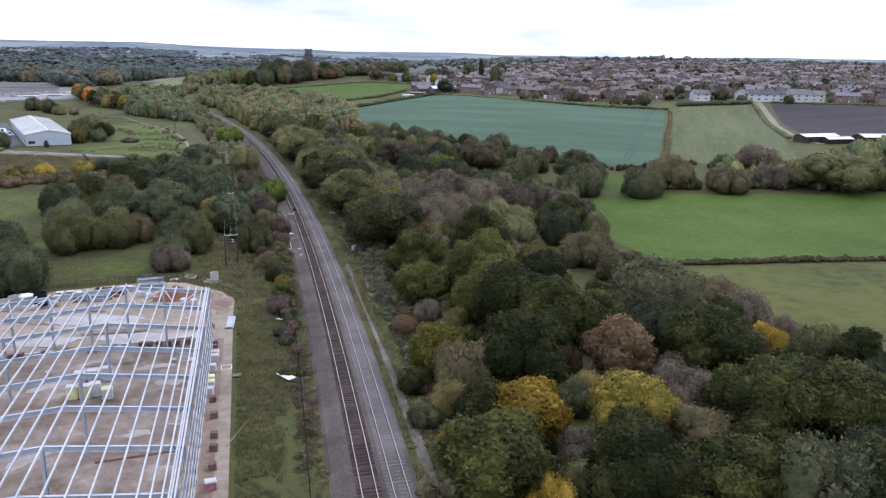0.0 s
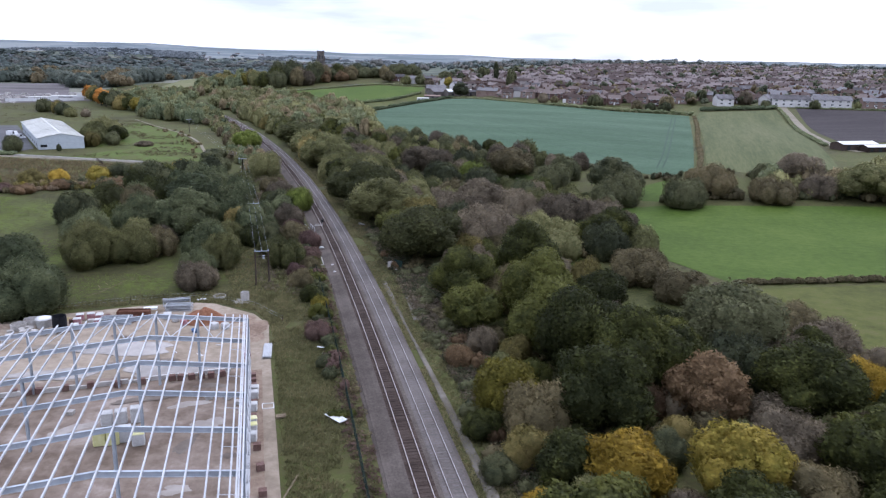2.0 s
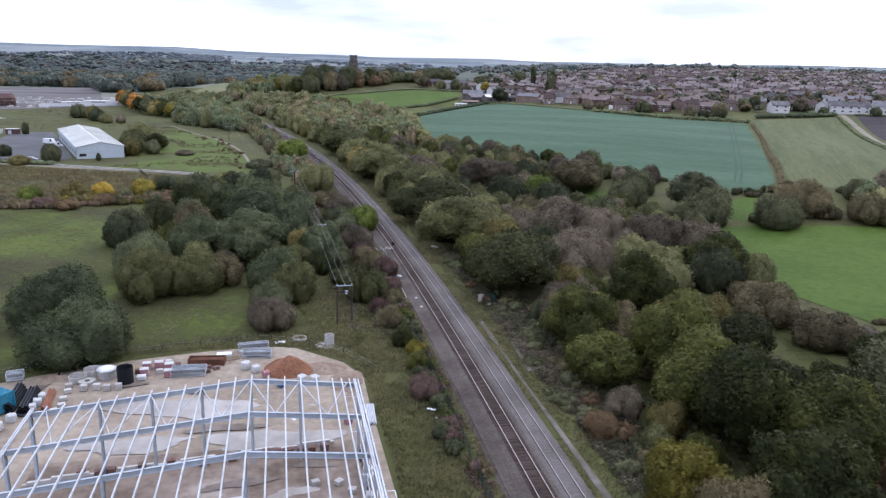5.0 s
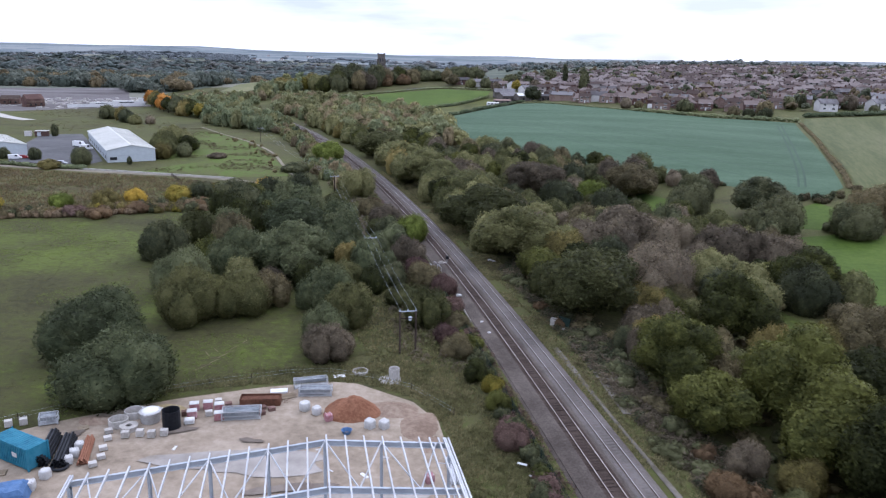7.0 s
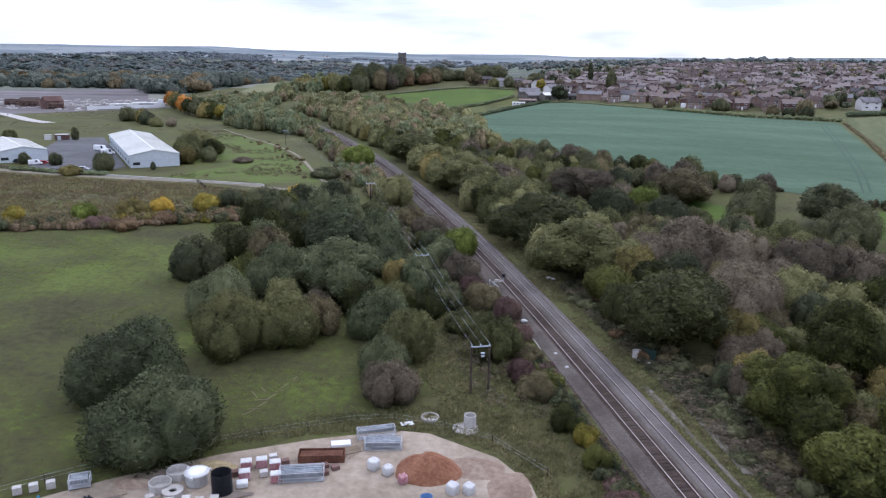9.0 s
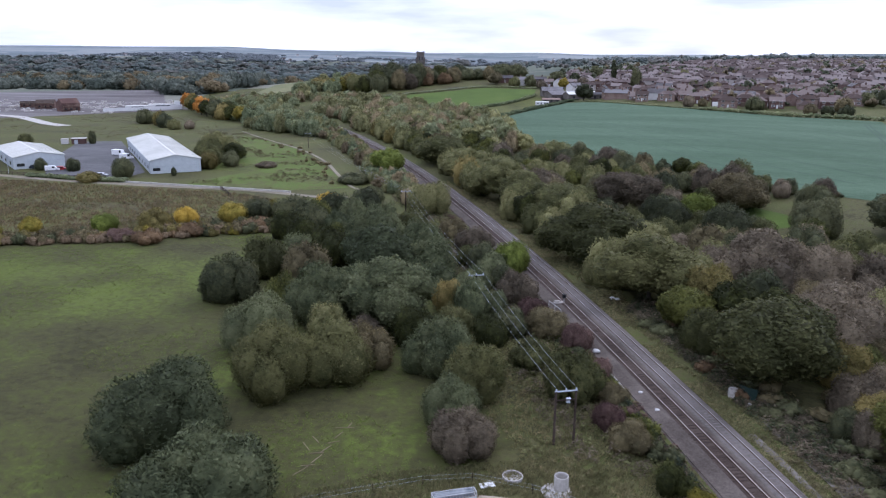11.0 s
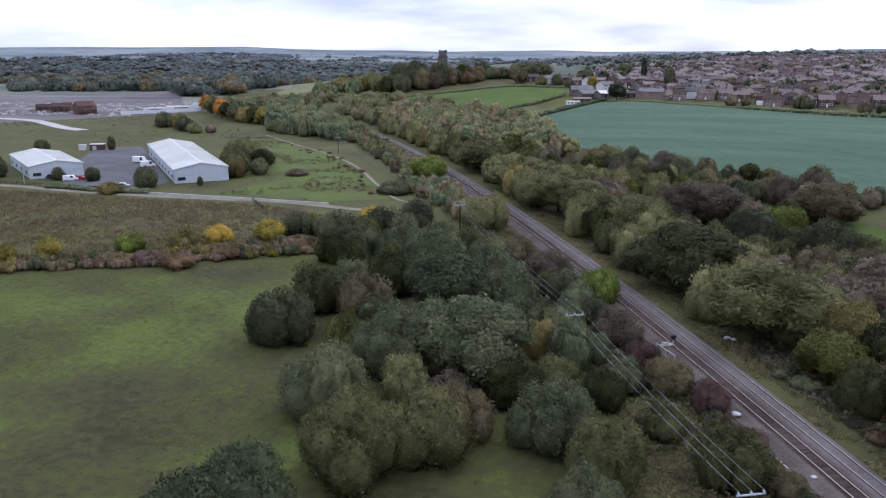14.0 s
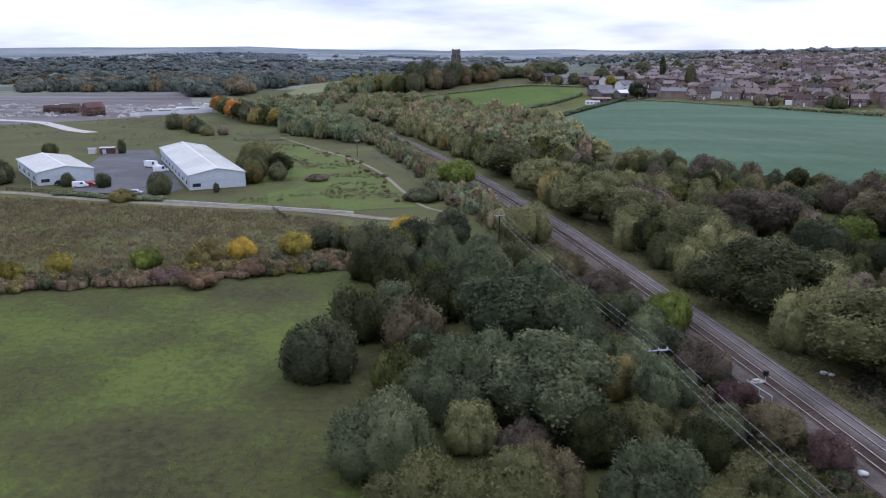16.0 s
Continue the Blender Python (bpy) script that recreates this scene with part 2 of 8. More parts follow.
EARTH = material("bare_earth", ((0.052, 0.045, 0.043), (0.090, 0.080, 0.076), (0.110, 0.100, 0.098), (0.160, 0.150, 0.148)), grain=0.12, patch=0.012, streak=(-8, 12))
BRICK = material("red_brick", ((0.078, 0.046, 0.039), (0.125, 0.078, 0.064), (0.190, 0.139, 0.116)), grain=2.5, patch=0.2, spread=0.45)
RENDER_WALL = material("white_render", ((0.421, 0.407, 0.386), (0.506, 0.491, 0.471)), grain=1, patch=0.2, spread=0.15)
ROOF_TILE = material("brown_roof_tiles", ((0.052, 0.037, 0.031), (0.088, 0.064, 0.055), (0.136, 0.108, 0.096)), grain=1.6, patch=0.2, spread=0.50, bump=0.03)
ROOF_SLATE = material("grey_slates", ((0.057, 0.053, 0.053), (0.096, 0.089, 0.089), (0.149, 0.142, 0.142)), grain=1.6, patch=0.2, spread=0.35, bump=0.03)
STONE = material("weathered_sandstone", ((0.063, 0.055, 0.049), (0.102, 0.091, 0.081), (0.145, 0.131, 0.115)), grain=1.4, patch=0.25, bump=0.05)
GLASS_DARK = material("window_glass", ((0.013, 0.015, 0.017), (0.033, 0.036, 0.041)), grain=0.6, patch=0.2, rough=0.08, spec=0.6)
WHITE_PAINT = material("white_paint", ((0.488, 0.488, 0.481), (0.574, 0.574, 0.567)), grain=2, patch=0.3, rough=0.55)
CLADDING = material("pale_blue_cladding", ((0.355, 0.388, 0.400), (0.422, 0.455, 0.465)), grain=0.8, patch=0.1, rough=0.5)
ROOF_SHEET = material("pale_roof_sheet", ((0.385, 0.383, 0.348), (0.446, 0.444, 0.404), (0.488, 0.484, 0.442)), grain=0.5, patch=0.06, rough=0.55)
SOIL_RED = material("red_sand", ((0.119, 0.050, 0.027), (0.172, 0.080, 0.045), (0.214, 0.107, 0.066)), grain=2.5, patch=0.3, bump=0.08)
SOIL_BROWN = material("brown_spoil", ((0.132, 0.092, 0.066), (0.185, 0.135, 0.099), (0.238, 0.185, 0.139)), grain=1.5, patch=0.2, bump=0.1)
RUST = material("rusted_steel", ((0.056, 0.025, 0.017), (0.099, 0.045, 0.028), (0.125, 0.063, 0.040)), grain=3, patch=0.4)
BLACK_PLASTIC = material("black_plastic", ((0.008, 0.009, 0.011), (0.020, 0.021, 0.024)), grain=3, patch=0.4, rough=0.4)
BLUE_PAINT = material("blue_container_paint", ((0.013, 0.099, 0.152), (0.023, 0.139, 0.198), (0.040, 0.165, 0.224)), grain=1.5, patch=0.3, rough=0.5)
BLUE_SHEET = material("blue_tarpaulin", ((0.040, 0.086, 0.172), (0.079, 0.145, 0.264)), grain=2, patch=0.4, rough=0.5)
CLAY = material("clay_pipe", ((0.152, 0.066, 0.040), (0.218, 0.102, 0.063)), grain=3, patch=0.4, spread=0.2)
BAG_WHITE = material("woven_white_bag", ((0.330, 0.324, 0.308), (0.455, 0.450, 0.436)), grain=4, patch=0.6, bump=0.03)
BAG_RED = material("red_print_wrap", ((0.215, 0.070, 0.078), (0.330, 0.210, 0.212)), grain=3, patch=0.5)
YELLOW_WRAP = material("yellow_print_wrap", ((0.452, 0.429, 0.187), (0.562, 0.538, 0.328)), grain=3, patch=0.5)
PALLET_WOOD = material("pallet_timber", ((0.132, 0.102, 0.069), (0.205, 0.165, 0.115)), grain=6, patch=0.5, spread=0.2)
BLOCK_BROWN = material("stacked_brown_brick", ((0.086, 0.050, 0.040), (0.132, 0.079, 0.066), (0.172, 0.112, 0.096)), grain=6, patch=0.6, bump=0.03)
GREEN_MESH = material("dark_green_fence_paint", ((0.009, 0.020, 0.016), (0.020, 0.033, 0.028)), grain=4, patch=0.4)
# moor colours shifted to pale blue-grey: the distance haze is in the base colour
HAZE_HILL = patchwork("hazed_moor", ((0.078, 0.098, 0.104), (0.100, 0.122, 0.128), (0.122, 0.143, 0.146), (0.160, 0.174, 0.170)), 330)
CAR_SILVER = material("silver_car_paint", ((0.328, 0.335, 0.351), (0.390, 0.398, 0.413)), rough=0.3, metal=0.4)
CAR_WHITE = material("white_car_paint", ((0.562, 0.562, 0.562), (0.624, 0.624, 0.624)), rough=0.3)
CAR_RED = material("red_car_paint", ((0.273, 0.023, 0.023), (0.328, 0.039, 0.039)), rough=0.3)
CAR_DARK = material("dark_car_paint", ((0.016, 0.020, 0.027), (0.031, 0.035, 0.043)), rough=0.3)
RUBBER = material("rubber", ((0.008, 0.008, 0.008), (0.020, 0.020, 0.020)), grain=5, patch=1)


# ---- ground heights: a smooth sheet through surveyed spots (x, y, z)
VALLEY = [(0, 0, 0), (-7, 70, 0), (-22, 150, 0), (-37, 200, 0), (-60, 280, 0), (-90, 365, 0), (-138, 480, 0), (-190, 600, 0), (-80, 60, 0), (-60, 110, 0),
          (-110, 170, 0), (-140, 260, 0), (-180, 330, 0), (-230, 400, 0), (-320, 480, 0), (-360, 700, 0), (-420, 250, 0), (-300, 100, 0), (20, 100, -0.5), (60, 60, -0.5)]
FIELDS = [(45, 150, -1), (47, 250, -0.6), (120, 150, 0), (110, 215, 0), (220, 200, 3), (73, 292, 4), (121, 274, 5), (200, 300, 8), (0, 320, 0),
          (108, 518, 11.5), (145, 488, 11), (205, 477, 9), (240, 400, 8.5), (-9, 645, 8.5), (-30, 667, 5.5), (-80, 560, 3), (-130, 640, 4), (40, 420, 8)]
TOWN = [(160, 540, 14), (300, 540, 16), (450, 480, 14), (0, 720, 12), (100, 760, 20), (300, 760, 24), (-40, 812, 16), (-150, 866, 20), (-220, 800, 9), (-280, 745, 5), (-262, 845, 10.5), (-268, 905, 14), (-320, 880, 9), (0, 1000, 22),
        (200, 1200, 34), (450, 900, 28), (700, 1300, 36), (500, 1500, 39), (1200, 1700, 38), (900, 800, 22), (100, 1700, 30)]
DISTANCE = [(-300, 1000, 0), (-600, 900, -1), (-900, 1500, -2), (-500, 1600, -3), (-1500, 1700, 2), (-900, 2300, 10), (-300, 2600, 4), (-1900, 3000, 18), (-1150, 2620, 34),
            (300, 3000, 20), (1500, 3200, 45), (-2600, 4500, 69), (-1900, 4500, 66), (-1300, 4600, 54), (-300, 4700, 50), (300, 4700, 47), (900, 4700, 50), (1700, 4700, 62), (-3000, 2000, 20), (-2000, 500, 6), (0, -400, 0), (1500, -200, 10)]
SPOTS = np.array(VALLEY + FIELDS + TOWN + DISTANCE, float)
SOFT = 45.0


def kernel(px, py):
    d2 = (px[..., None] - SPOTS[:, 0]) ** 2 + (py[..., None] - SPOTS[:, 1]) ** 2
    return np.sqrt(d2 + SOFT * SOFT)


WEIGHTS = np.linalg.solve(kernel(SPOTS[:, 0], SPOTS[:, 1]), SPOTS[:, 2])


def height(px, py):
    px, py = np.asarray(px, float), np.asarray(py, float)
    moor = np.clip((np.hypot(px, py) - 3300) / 900, 0, 1) * (3.5 * np.sin(px / 330 + 1.0) + 2.5 * np.sin(px / 150 + py / 600) + 1.2 * np.sin(px / 77))
    return kernel(px, py) @ WEIGHTS + moor


# ---- mesh helpers
class Shape:
    """Collects points and faces of one mesh."""

    def __init__(self):
        self.v, self.f = [], []

    def add(self, verts, faces):
        k = len(self.v)
        self.v.extend(tuple(p) for p in verts)
        self.f.extend(tuple(i + k for i in q) for q in faces)
        return self

    def box(self, cx, cy, cz, sx, sy, sz, turn=0.0):
        """cz is the underside."""
        c, s = math.cos(radians(turn)), math.sin(radians(turn))
        pts = []
        for z in (cz, cz + sz):
            for dx, dy in ((-1, -1), (1, -1), (1, 1), (-1, 1)):
                x, y = dx * sx / 2, dy * sy / 2
                pts.append((cx + c * x - s * y, cy + s * x + c * y, z))
        return self.add(pts, [(3, 2, 1, 0), (4, 5, 6, 7), (0, 1, 5, 4), (1, 2, 6, 5), (2, 3, 7, 6), (3, 0, 4, 7)])

    def beam(self, a, b, w, h):
        """A bar from a to b, w wide and h deep."""
        a, b = Vector(a), Vector(b)
        d = (b - a).normalized()
        side = d.cross(Vector((0, 0, 1)))
        side = side.normalized() if side.length > 0.01 else Vector((1, 0, 0))
        up = side.cross(d).normalized()
        pts = [p + side * (i * w / 2) + up * (j * h / 2) for p in (a, b) for i, j in ((-1, -1), (1, -1), (1, 1), (-1, 1))]
        return self.add(pts, [(0, 1, 2, 3), (7, 6, 5, 4), (0, 4, 5, 1), (1, 5, 6, 2), (2, 6, 7, 3), (3, 7, 4, 0)])

    def ibeam(self, a, b, w, h, t=0.025):
        """An I-section from a to b."""
        a, b = Vector(a), Vector(b)
        d = (b - a).normalized()
        side = d.cross(Vector((0, 0, 1)))
        side = side.normalized() if side.length > 0.01 else Vector((1, 0, 0))
        up = side.cross(d).normalized()
        self.beam(a + up * (h / 2 - t / 2), b + up * (h / 2 - t / 2), w, t)
        self.beam(a - up * (h / 2 - t / 2), b - up * (h / 2 - t / 2), w, t)
        return self.beam(a, b, t, h - 2 * t)

    def tube(self, a, b, r, r2=None, n=8, caps=True):
        a, b = Vector(a), Vector(b)
        r2 = r if r2 is None else r2
        d = (b - a).normalized()
        side = d.orthogonal().normalized()
        up = d.cross(side)
        ring = [(math.cos(2 * math.pi * i / n), math.sin(2 * math.pi * i / n)) for i in range(n)]
        pts = [a + (side * c + up * s) * r for c, s in ring] + [b + (side * c + up * s) * r2 for c, s in ring]
        faces = [(i, (i + 1) % n, n + (i + 1) % n, n + i) for i in range(n)]
        if caps:
            faces += [tuple(range(n - 1, -1, -1)), tuple(range(n, 2 * n))]
        return self.add(pts, faces)

    def lathe(self, profile, n=16, at=(0, 0, 0)):
        """profile: (radius, z) from the bottom outside round to the inside."""
        pts = [(at[0] + r * math.cos(2 * math.pi * i / n), at[1] + r * math.sin(2 * math.pi * i / n), at[2] + z) for r, z in profile for i in range(n)]
        return self.add(pts, [(k * n + i, k * n + (i + 1) % n, (k + 1) * n + (i + 1) % n, (k + 1) * n + i) for k in range(len(profile) - 1) for i in range(n)])

    def mesh(self, name, smooth=False):
        me = bpy.data.meshes.new(name)
        me.from_pydata(self.v, [], self.f)
        if smooth:
            me.polygons.foreach_set("use_smooth", [True] * len(me.polygons))
        me.update()
        return me


def part(name, shape, mat, parent=None, label="", smooth=False):
    """One mesh object, under a thing or a part, or on its own."""
    me = shape.mesh(name, smooth) if isinstance(shape, Shape) else shape
    if not me.materials:
        me.materials.append(mat)
    ob = new(name, me)
    ob.parent = parent
    return tagged(ob, label)


def thing(name, label, category, at=(0, 0, 0), turn=0.0, group="", kind=""):
    ob = new(name)
    ob.matrix_basis = pose(*at, 0, 0, turn)
    ob.empty_display_size = 0.5
    return tagged(ob, label, category, group, kind)


def grid_mesh(name, verts, faces, mat, smooth=True):
    """A mesh from numpy arrays: verts (n, 3), faces (m, 3 or 4)."""
    me = bpy.data.meshes.new(name)
    m, k = faces.shape
    me.vertices.add(len(verts))
    me.vertices.foreach_set("co", np.ascontiguousarray(verts, dtype=np.float32).ravel())
    me.loops.add(m * k)
    me.loops.foreach_set("vertex_index", np.ascontiguousarray(faces, dtype=np.int32).ravel())
    me.polygons.add(m)
    me.polygons.foreach_set("loop_start", np.arange(0, m * k, k, dtype=np.int32))
    me.polygons.foreach_set("use_smooth", np.full(m, smooth))
    me.update(calc_edges=True)
    me.materials.append(mat)
    return me


def gz(x, y):
    return float(height(x, y))


# ---- ground sheet to the horizon
def growing(a, b, step, lo, hi):
    """Lines: even between a and b, ever wider out to lo and hi."""
    line = list(np.arange(a, b + step / 2, step))
    s, p = step, b
    while p < hi:
        s *= 1.13
        p += s
        line.append(min(p, hi))
    s, p = step, a
    while p > lo:
        s *= 1.13
        p -= s
        line.insert(0, max(p, lo))
    return np.array(line)


GX, GY = growing(-320, 340, 10, -3300, 3300), growing(-40, 760, 10, -500, 4800)
mx, my = np.meshgrid(GX, GY)
quads = np.array([(j * len(GX) + i, j * len(GX) + i + 1, (j + 1) * len(GX) + i + 1, (j + 1) * len(GX) + i) for j in range(len(GY) - 1) for i in range(len(GX) - 1)])
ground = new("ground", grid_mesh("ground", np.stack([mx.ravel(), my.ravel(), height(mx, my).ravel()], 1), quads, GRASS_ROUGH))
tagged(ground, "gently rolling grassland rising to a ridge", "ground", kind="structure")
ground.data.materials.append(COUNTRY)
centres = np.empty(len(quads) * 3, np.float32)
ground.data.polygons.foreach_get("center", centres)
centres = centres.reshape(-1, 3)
# beyond 2750 m the sheet takes the colours with haze mixed in
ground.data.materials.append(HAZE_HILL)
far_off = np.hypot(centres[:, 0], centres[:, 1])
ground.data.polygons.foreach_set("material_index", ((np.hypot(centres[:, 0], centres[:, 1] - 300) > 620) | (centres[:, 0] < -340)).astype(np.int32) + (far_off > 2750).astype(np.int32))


def draped(name, outline, mat, lift, label, category="field", kind="structure", step=10):
    """A patch of ground with its own surface, lying on the sheet and cut along the sheet's own lines."""
    bm = bmesh.new()
    bm.faces.new([bm.verts.new((x, y, 0)) for x, y in outline])
    xs, ys = [p[0] for p in outline], [p[1] for p in outline]
    for lines, lo, hi, axis in ((GX, min(xs), max(xs), 0), (GY, min(ys), max(ys), 1)):
        for c in lines:
            if lo < c < hi:
                bmesh.ops.bisect_plane(bm, geom=bm.verts[:] + bm.edges[:] + bm.faces[:], plane_co=(c, 0, 0) if axis == 0 else (0, c, 0), plane_no=(1, 0, 0) if axis == 0 else (0, 1, 0))
    for v in bm.verts:
        v.co.z = gz(v.co.x, v.co.y) + lift
    bmesh.ops.recalc_face_normals(bm, faces=bm.faces[:])
    if bm.faces[:] and sum(f.normal.z for f in bm.faces) < 0:
        bmesh.ops.reverse_faces(bm, faces=bm.faces[:])
    me = bpy.data.meshes.new(name)
    bm.to_mesh(me)
    bm.free()
    me.materials.append(mat)
    return tagged(new(name, me), label, category, kind=kind)


def ribbon(name, line, width, mat, lift, label, category="path", crown=0.0, step=4.0):
    """A strip along a line of (x, y), lying on the ground."""
    pts = smooth_line(line, step)
    s = Shape()
    k = 0
    for i, (p, d) in enumerate(pts):
        side = Vector((d.y, -d.x))
        w = width * (1 + 0.14 * noise.noise(Vector((p.x * 0.11, p.y * 0.11, 3.0))))
        row = []
        for u in (-1, -0.5, 0, 0.5, 1):
            q = p + side * (u * w / 2)
            row.append((q.x, q.y, gz(q.x, q.y) + lift + crown * (1 - u * u)))
        s.v.extend(row)
        if i:
            s.f.extend((k - 5 + j, k - 4 + j, k + 1 + j, k + j)[::-1] for j in range(4))
        k += 5
    return tagged(part(name, s, mat, smooth=True), label, category, kind="structure")


def smooth_line(line, step):
    """Points about step apart on a smooth curve through the line, each with its direction."""
    pts = [Vector(p) for p in line]
    pts = [2 * pts[0] - pts[1]] + pts + [2 * pts[-1] - pts[-2]]
    out = []
    for i in range(1, len(pts) - 2):
        a, b, c, d = pts[i - 1:i + 3]
        n = max(1, int((c - b).length / step))
        for k in range(n + (i == len(pts) - 3)):
            t = k / n
            out.append(0.5 * (2 * b + (c - a) * t + (2 * a - 5 * b + 4 * c - d) * t * t + (3 * b - a - 3 * c + d) * t ** 3))
    return [(p, ((out[min(i + 1, len(out) - 1)] - out[max(i - 1, 0)]).normalized())) for i, p in enumerate(out)]


# ---- fields
HILL_FIELD = [(-282, 722), (-274, 772), (-262, 840), (-260, 905), (-282, 902), (-305, 862), (-300, 790)]
FAR_FIELD = [(-1023, 1455), (-1044, 1560), (-824, 1350), (-783, 1200)]
draped("far_field", FAR_FIELD, HILL_GRASS, 0.3, "pale field across the valley")
draped("meadow", [(-60, 136), (-44, 150), (-48, 170), (-66, 190), (-80, 215), (-95, 240), (-112, 246), (-137, 232), (-168, 223), (-215, 205), (-240, 140), (-180, 70), (-110, 60), (-88, 112)], MEADOW_GRASS, 0.06, "mown green pasture with paler worn patches")
draped("crop_field", [(-71, 530), (-37, 606), (-11, 664), (30, 598), (105, 511), (143, 489), (106, 362), (85, 293), (72, 281), (50, 303), (18, 345), (-26, 388), (-50, 450)], CROP, 0.10, "blue-green leafy crop field with tractor lines")
draped("stubble_field", [(148, 489), (157, 512), (217, 537), (185, 430), (157, 345), (138, 290), (108, 277), (90, 294), (111, 362)], STUBBLE, 0.10, "pale brown-green cut field with faint rows")
draped("ploughed_field", [(234, 545), (330, 520), (330, 400), (225, 384), (178, 370), (192, 420)], PLOUGH, 0.10, "dark brown ploughed field")
draped("upper_field", [(-177, 716), (-124, 754), (-77, 786), (-32, 768), (-35, 728), (-69, 668), (-92, 590), (-130, 640)], GRASS_LUSH, 0.10, "bright green pasture below the church")
draped("pale_strip", [(-90, 586), (-68, 664), (-33, 722), (-12, 667), (-38, 609), (-72, 536)], PALE_GRASS, 0.10, "narrow pale green grass strip between hedges")
draped("green_field", [(43, 182), (45, 240), (62, 244), (96, 241), (143, 237), (260, 245), (300, 170), (103, 167), (80, 165), (53, 161)], GRASS_LUSH, 0.08, "flat bright green pasture")
draped("paddock", [(55, 158), (80, 162.5), (103, 164.5), (200, 166), (200, 70), (66, 88), (60, 110)], PALE_GRASS, 0.08, "grazed paddock with paler grass")
draped("clearing", [(16, 172), (24, 180), (33, 150), (38, 134), (31, 128), (25, 146)], GRASS, 0.08, "grass ride between trees")
draped("glade", [(6, 290), (22, 296), (34, 276), (20, 270), (10, 276)], GRASS_LUSH, 0.08, "small bright grass glade among trees")
draped("gap_field", [(48, 262), (70, 276), (76, 262), (62, 248), (50, 252)], GRASS_LUSH, 0.07, "small grass corner beyond a tree")
draped("scrub_field", [(-112, 250), (-125, 243), (-137, 236), (-155, 230), (-200, 218), (-300, 240), (-290, 318), (-236, 315), (-195, 308), (-160, 303), (-140, 301), (-118, 292)], GRASS_DRY, 0.07, "rough dry grassland overgrown with bramble")
draped("bank_field", [(-125, 303), (-160, 310), (-150, 340), (-165, 345), (-190, 420), (-195, 465), (-178, 448), (-150, 412), (-130, 374), (-113, 336), (-104, 312)], PASTURE, 0.07, "rough green pasture beside the path")
draped("far_meadow", [(-330, 450), (-245, 440), (-215, 470), (-300, 600), (-345, 600), (-420, 530)], GRASS_ROUGH, 0.10, "rough green field before the building site")
draped("building_site_earth", [(-300, 640), (-345, 690), (-460, 925), (-620, 835), (-900, 800), (-800, 600), (-400, 540), (-345, 602)], EARTH, 0.14, "wide bare graded earth of a building site")
draped("hill_field", HILL_FIELD, HILL_GRASS, 0.12, "pale hillside field")
draped("car_park", [(-217, 322), (-236, 352), (-262, 420), (-245, 428), (-232, 408), (-185, 333), (-186, 318)], TARMAC, 0.10, "grey tarmac service yard", "yard")

TRAM = material("tramline_soil", ((0.034, 0.058, 0.038), (0.045, 0.071, 0.049)), grain=0.5, patch=0.05)
for i in range(9):
    x0, y0 = -48 + i * 17, 560 - i * 12
    line = [(x0 + k * 9.0 + 2.5 * math.sin(k * 0.6 + i), y0 - k * 23.0) for k in range(12)]
    line = [(x, y) for x, y in line if (x < 140 - (490 - y) * 0.3) and y > 300 + max(0, 50 - x) * 0.9 and y < 655 - 1.22 * max(x + 10, -60)]
    if len(line) > 2:
        ribbon("tramline", line, 0.55, TRAM, 0.14, "dark tractor line through the crop", "tractor line")
for off in (0.0, 2.2):
    ribbon("tramline", [(128.5 + off, 476), (105.5 + off, 401), (83 + off, 328), (72 + off, 296)], 0.7, TRAM, 0.15, "worn tractor line through the crop", "tractor line")
# ---- paths and roads
ribbon("access_road", [(-330, 330), (-240, 319), (-219, 314.5), (-198, 310), (-162, 305.5), (-136, 303), (-120, 298), (-109, 294), (-100, 294)], 3.6, TRACK_DIRT, 0.12, "pale worn access road", "road")
ribbon("footpath", [(-205, 490), (-192, 471), (-176, 448), (-150, 413), (-129, 377), (-113, 338), (-103, 314), (-95, 305)], 1.35, TRACK_DIRT, 0.12, "pale trodden dirt path")
ribbon("farm_lane", [(229, 556), (207, 480), (186, 420), (166, 350), (168, 332)], 4.2, TRACK_DIRT, 0.16, "pale stony farm lane", "road")
ribbon("site_road", [(-316, 496), (-335, 509), (-353, 526), (-374, 546), (-402, 566), (-480, 592)], 8.0, CONCRETE, 0.2, "pale new estate road", "road")
ribbon("hill_road", [(-185, 724), (-130, 762), (-80, 796), (-30, 782), (20, 760)], 5.0, TARMAC, 0.2, "narrow lane climbing to the church", "road")


# ---- railway
def rail_x(y):
    u = y / 100
    return 7.03 - 18.939 * u - 1.695 * u * u - 0.165 * u ** 3


def rail_dir(y):
    u = y / 100
    return Vector((-(18.939 + 3.39 * u + 0.495 * u * u) / 100, 1.0)).normalized()


def beside(y, off):
    """The place off metres to the right of the near line's centre."""
    d = rail_dir(y)
    return Vector((rail_x(y) + d.y * off, y - d.x * off))


def sweep(profile, y0, y1, step):
    """A strip with the cross-section (offset, z) along the railway."""
    s, n = Shape(), len(profile)
    for i, y in enumerate(np.arange(y0, y1 + step / 2, step)):
        for off, z in profile:
            p = beside(y, off)
            s.v.append((p.x, p.y, z))
        if i:
            k = i * n
            s.f.extend((k - n + j, k - n + j + 1, k + j + 1, k + j) for j in range(n - 1))
    return s


